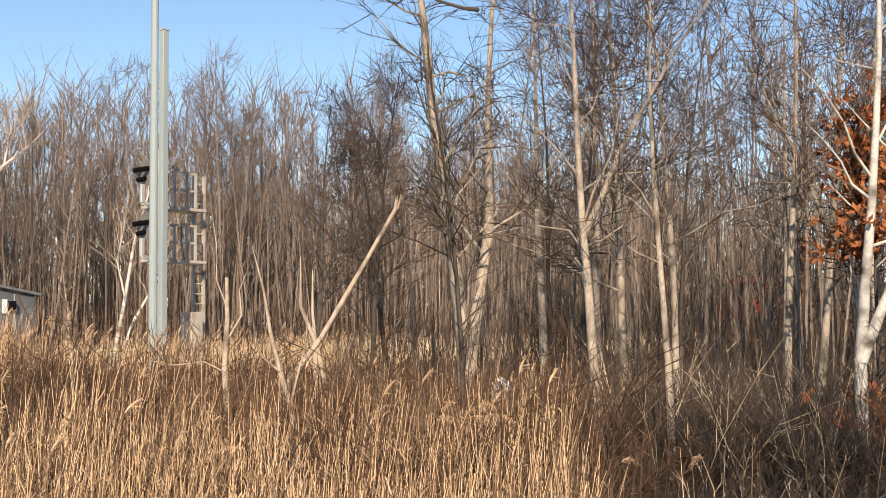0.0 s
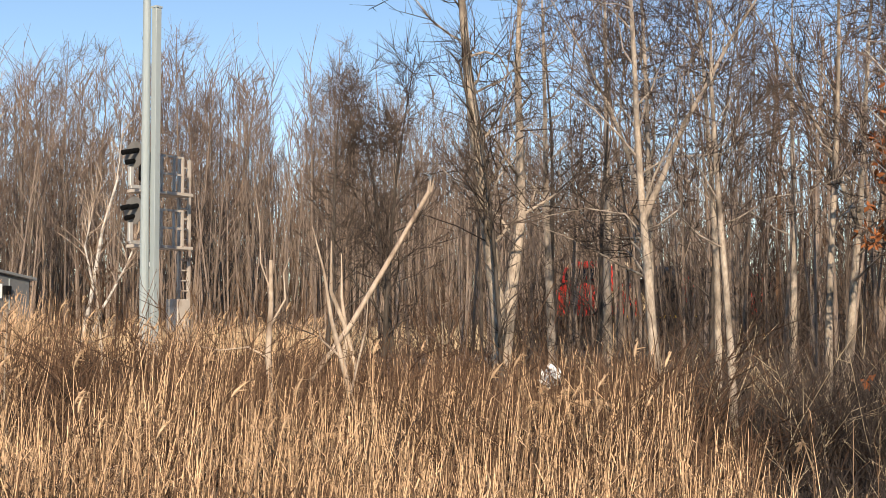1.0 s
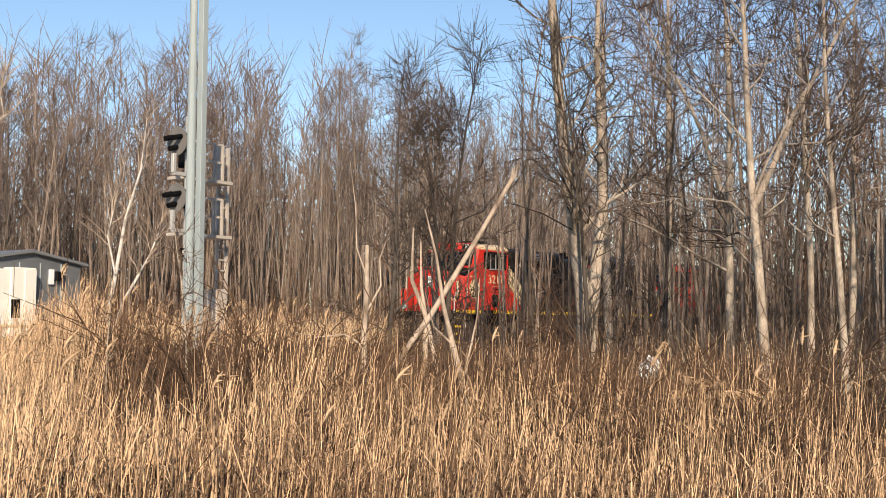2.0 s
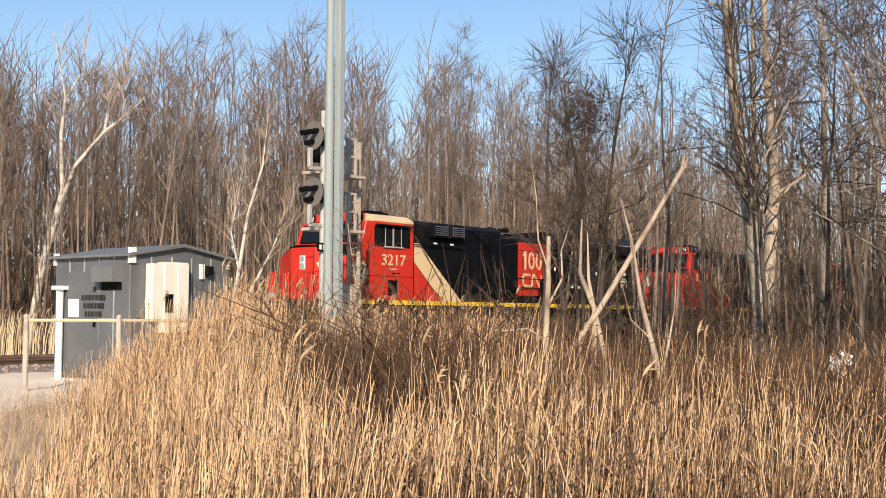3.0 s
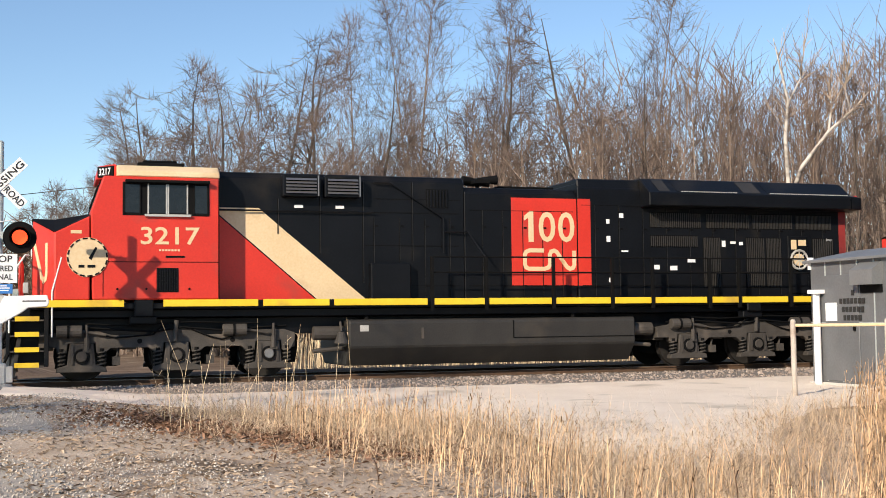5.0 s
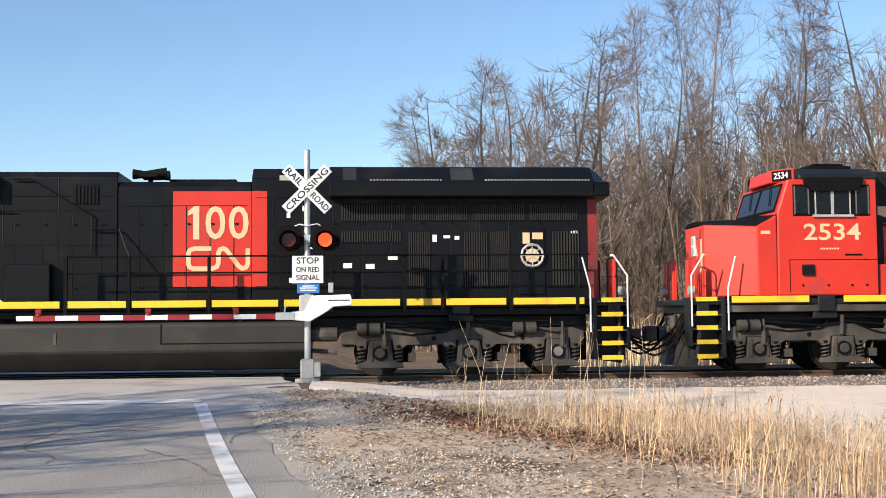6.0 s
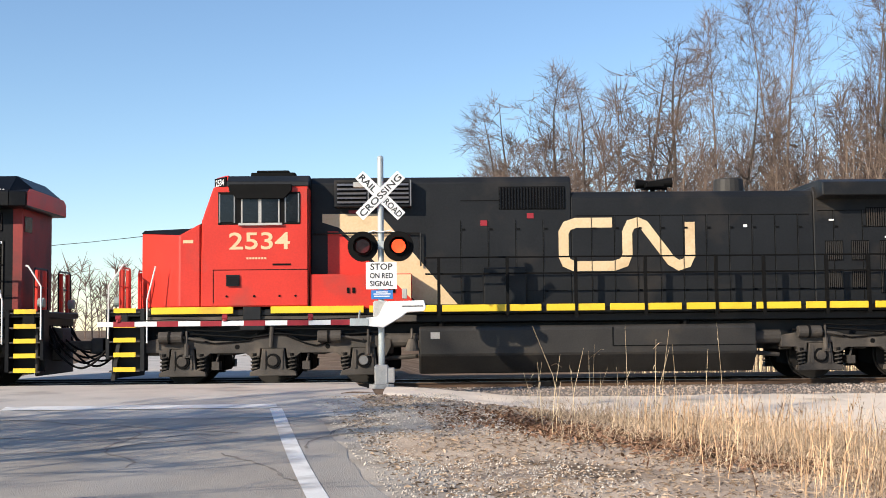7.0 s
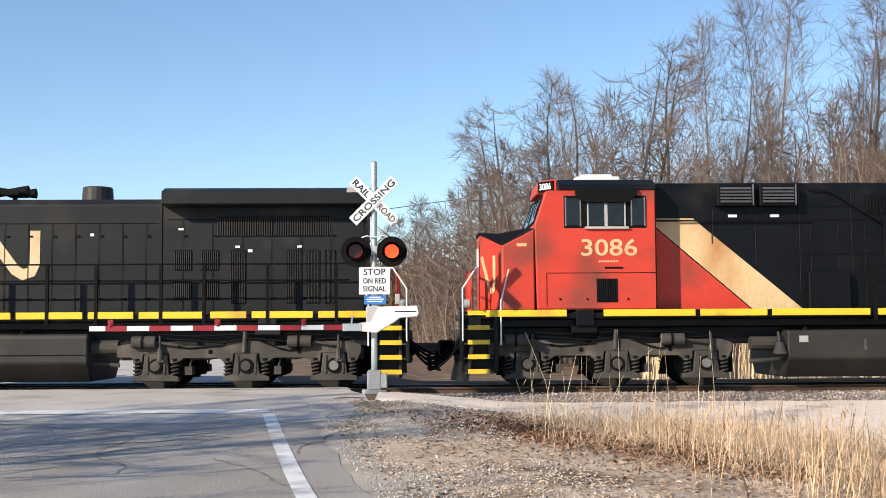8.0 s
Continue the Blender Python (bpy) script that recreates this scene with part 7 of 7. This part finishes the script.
# heavy drooping plumes on the tallest reeds
pl, ps, r9 = Shape(), Shape(), random.Random(15)
for k in range(34):
    x, y = 14.7 + r9.gauss(0, 1.0), -24.3 + r9.gauss(0, 1.2)
    z = ground_z(x, y)
    h = r9.uniform(0.85, 1.5)
    q = Vector((x - 0.25, y + 0.05, z + h))
    ps.tube([(x, y, z), (x - 0.05, y, z + h * 0.6), q], [0.007, 0.006, 0.004], 4)
    bow = Vector((r9.choice((-1, -1, 1)) * r9.uniform(0.5, 1.0), r9.gauss(0, 0.3), 0.45)).normalized()
    L = r9.uniform(0.28, 0.45)
    axis_pts = [q + bow * L * t + Vector((0, 0, -0.55 * L * t * t)) for t in (0, 0.25, 0.5, 0.75, 1.0)]
    ps.tube(axis_pts, [0.004, 0.004, 0.003, 0.003, 0.002], 3)
    for _ in range(75):
        t = r9.random()
        o, e = along(axis_pts, t)
        w = 0.16 * (1 - 0.6 * t)
        pl.tube([o, o + e * 0.07 + Vector((r9.gauss(0, 0.25), r9.gauss(0, 0.25), r9.gauss(-0.22, 0.2))) * w], [0.006, 0.0022], 3)
tagged(new("plume_reeds", ps.mesh("plume_reeds", REED)), "tall reed stalks bent under heavy plumes", "reeds", kind="stuff")
tagged(new("drooping_plumes", pl.mesh("drooping_plumes", PLUME)), "drooping feathery tan plumes of tall reeds", "reeds", kind="stuff")


def hut_bed(r):
    x, y = r.uniform(14.9, 27), r.uniform(-12.5, -9.0)
    return (x, y, 1.0) if y < -9.1 else (None, 0, 0)


reed_bed("reed_bed_by_hut", "tall dry reeds growing against the hut", 72, 1500, hut_bed, 1.65, 0.10, 2, REED)


def far_bed(r):
    x, y = r.uniform(6, 95), 5.4 + 7.5 * r.random()
    return (x, y, 1.0) if x > wood_edge(13) - 4 + (y - 5) * 0.2 else (None, 0, 0)


reed_bed("reeds_beyond_track", "dry straw-coloured reeds along the far side of the track", 73, 5200, far_bed, 1.5, 0.05, 1, REEDPALE, thick=0.010)


def verge(r):
    """Short dead grass on the verge beside the road."""
    y = r.uniform(-29, -6.2)
    x = road_edge(y) + 1.0 + 12.5 * r.random()
    over = y - pad_near(x) - 0.7 * noise.noise((x, y, 2))
    if over > -0.1 and r.random() > 0.35 * (1 - step(0, 1.3, over)):
        return None, 0, 0
    dens = 0.35 + 0.65 * step(1.2, 4.0, x - road_edge(y) + 0.8 * noise.noise((x * 0.7, y * 0.7, 1)))
    if r.random() > dens:
        return None, 0, 0
    return x, y, 0.3 + 1.5 * step(3.5, 7.5, x - road_edge(y) + noise.noise((x * 0.5, y * 0.5, 5)))


reed_bed("verge_grass", "short dead straw grass on the road verge", 74, 24000, verge, 0.22, 0.0, 0, GRASS, thick=0.0030, sway=0.55)


def tall_tufts(r):
    cx, cy = ((2.6, -8.9), (3.6, -10.4), (5.2, -12.3), (4.6, -11.2), (6.5, -13.5), (3.4, -9.2), (6.4, -15.3), (7.4, -15.6), (8.4, -15.1), (9.3, -14.3), (10.2, -13.4), (4.2, -14.5), (5.6, -15.2), (3.2, -12.5), (4.8, -13.2), (6.2, -16.4), (5.0, -16.6))[r.randrange(17)]
    return cx + r.gauss(0, 0.7), cy + r.gauss(0, 0.4), r.uniform(0.4, 1.2)


reed_bed("grass_tufts", "tufts of taller dead grass beside the gravel", 75, 7000, tall_tufts, 0.46, 0.0, 1, GRASS, thick=0.0030, sway=0.62)


def lone(r):
    return 1.6 + 3.2 * r.random(), -12.2 + 2.5 * r.random(), r.uniform(0.7, 1.15)


reed_bed("lone_stalks", "a few tall thin weed stalks by the gravel", 76, 22, lone, 1.35, 0.0, 1, REEDPALE, thick=0.004, sway=0.12)

# dead leaves and broken straw on the verge
lit, r8 = Shape(), random.Random(12)
for _ in range(14000):
    y = r8.uniform(-22, -6.3)
    x = road_edge(y) + 0.9 + 8.5 * r8.random()
    if y > pad_near(x) + 0.3:
        continue
    c = Vector((x, y, ground_z(x, y) + 0.012))
    a = r8.uniform(0, 6.28)
    u = Vector((math.cos(a), math.sin(a), r8.gauss(0, 0.25))) * r8.uniform(0.02, 0.06)
    w = Vector((-math.sin(a), math.cos(a), r8.gauss(0, 0.35))) * r8.uniform(0.005, 0.018)
    lit.add([c - u, c - w + Vector((0, 0, 0.012)), c + u, c + w], [(0, 1, 2), (0, 2, 3)])
tagged(new("dead_leaves", lit.mesh("dead_leaves", DEADLEAF)), "dead leaves and broken straw scattered on the verge", "litter", kind="stuff")

drift, r14 = Shape(), random.Random(19)
for _ in range(5200):
    t = r14.random()
    x, y = 1.0 + 3.4 * t + r14.gauss(0, 0.45), -9.2 - 6.2 * t + r14.gauss(0, 0.55)
    c = Vector((x, y, ground_z(x, y) + 0.012 + 0.05 * r14.random() ** 2))
    a = r14.uniform(0, 6.28)
    u = Vector((math.cos(a), math.sin(a), r14.gauss(0, 0.35))) * r14.uniform(0.025, 0.055)
    w = Vector((-math.sin(a), math.cos(a), r14.gauss(0, 0.45))) * r14.uniform(0.010, 0.026)
    drift.add([c - u, c - w + Vector((0, 0, 0.014)), c + u, c + w], [(0, 1, 2), (0, 2, 3)])
tagged(new("leaf_drift", drift.mesh("leaf_drift", DRIFTLEAF)), "drift of brown dead leaves along the gravel's edge", "leaves", kind="stuff")

# bare trees on the left of the road, whose trunks shade the asphalt
for x, y, a, k in ((-13.0, -18.0, 80, 0.85), (-12.2, -16.2, 250, 0.8)):
    put(scrub, x, y, a, k)
for k, (x, y) in enumerate(((-15.8, -22.0), (-13.6, -18.6), (-18.5, -20.2))):
    put(broad, x, y, 70 * k, 1.0)
# more unseen trees, added farther back only to shade the dark scrub
for m, x, y, a, k in ((broad, -4.6, -52.5, 30, 1.25), (broad, -7.6, -55.5, 120, 1.25), (feather, -6.8, -47.6, 200, 1.0), (feather, -5.2, -47.9, 90, 1.0), (feather, -6.2, -50.4, 310, 1.05)):
    put(m, x, y, a, k)

# windblown litter caught in the reeds
bag, r5 = Shape(), random.Random(4)
for _ in range(26):
    c = Vector((r5.gauss(0, 0.10), r5.gauss(0, 0.10), r5.gauss(0, 0.12)))
    a, b = Vector((r5.gauss(0, 1), r5.gauss(0, 1), r5.gauss(0, 1))).normalized() * 0.13, Vector((r5.gauss(0, 1), r5.gauss(0, 1), r5.gauss(0, 1))).normalized() * 0.11
    bag.add([c - a - b, c + a - b, c + a * 1.1 + b, c - a + b * 0.8, c + a.cross(b) * 4], [(0, 1, 4), (1, 2, 4), (2, 3, 4), (3, 0, 4)])
litter = solid("plastic_bag", bag, SIGNWHITE, "crumpled white plastic bag caught among the reeds", "bag")
litter.location, litter.scale = (18.46, -21.96, 0.46), (0.72, 0.72, 0.72)

# ---- ballast stones, sleepers ----
st, r6 = Shape(), random.Random(6)
for _ in range(7500):
    x = -0.4 + 34 * r6.random() ** 1.3
    y = -3.95 + 2.9 * r6.random()
    z = -0.135 if y > -2.05 else -0.135 - 0.125 * (-2.05 - y) / 1.85
    s = r6.uniform(0.022, 0.055)
    k = [Vector(d) * s * r6.uniform(0.6, 1.2) for d in ((1, 0, 0), (-1, 0, 0), (0, 1, 0), (0, -1, 0), (0, 0, 1), (0, 0, -1))]
    t = Euler((r6.uniform(0, 6), r6.uniform(0, 6), r6.uniform(0, 6))).to_matrix()
    c = Vector((x, y, z))
    st.add([c + t @ q for q in k], [(0, 2, 4), (2, 1, 4), (1, 3, 4), (3, 0, 4), (2, 0, 5), (1, 2, 5), (3, 1, 5), (0, 3, 5)])
tagged(new("ballast_stones", st.mesh("ballast_stones", STONE)), "loose grey-brown ballast stones beside the rails", "stones", kind="stuff")
gv = Shape()
for _ in range(5000):
    y = -18 + 12 * r6.random()
    x = road_edge(y) + 0.7 + 2.6 * r6.random()
    s = r6.uniform(0.008, 0.022)
    c = Vector((x, y, ground_z(min(x, road_edge(y) + 1.0), y) + 0.012))
    k = [Vector(d) * s * r6.uniform(0.6, 1.2) for d in ((1, 0, 0), (-1, 0, 0), (0, 1, 0), (0, -1, 0), (0, 0, 1), (0, 0, -1))]
    gv.add([c + q for q in k], [(0, 2, 4), (2, 1, 4), (1, 3, 4), (3, 0, 4)])
tagged(new("shoulder_gravel", gv.mesh("shoulder_gravel", GRAVEL)), "loose gravel scattered on the road shoulder", "gravel", kind="stuff")
tie_me = Shape().box(-0.115, 0.115, -1.3, 1.3, -0.30, -0.115).mesh("sleeper", TIMBER, bevel=0.012)
for i in range(150):
    x = -0.3 + 0.55 * i
    if x < 80:
        tie = new("sleeper", tie_me)
        tie.parent = track
        tie.location = (x, 0.03 * math.sin(i * 7.1), 0)

# a power pole beyond the road, with its wire
pole = thing("utility_pole", "weathered wooden power pole beyond the road", "pole")
part("post", Shape().rod((0, 0, -0.3), (0, 0, 13.0), 0.16, 0.11, 10), TIMBER, pole)
part("crossarm", Shape().box(-1.1, 1.1, -0.06, 0.06, 12.2, 12.34), TIMBER, pole)
for x in (-1.0, 0.6, 1.0):
    part("insulator", Shape().rod((x, 0, 12.34), (x, 0, 12.52), 0.05, n=8), SILVER, pole)
part("wire", Shape().tube([(-1.0 - 47 * k / 6, 35 * k / 6, 12.5 - 1.8 * math.sin(k / 6 * 1.5)) for k in range(7)] + [(-95, 70, 12.4)], [0.035] * 8, 4), DARK, pole, "sagging power wire")
pole.location = (5.9, 70, -0.3)

motions()
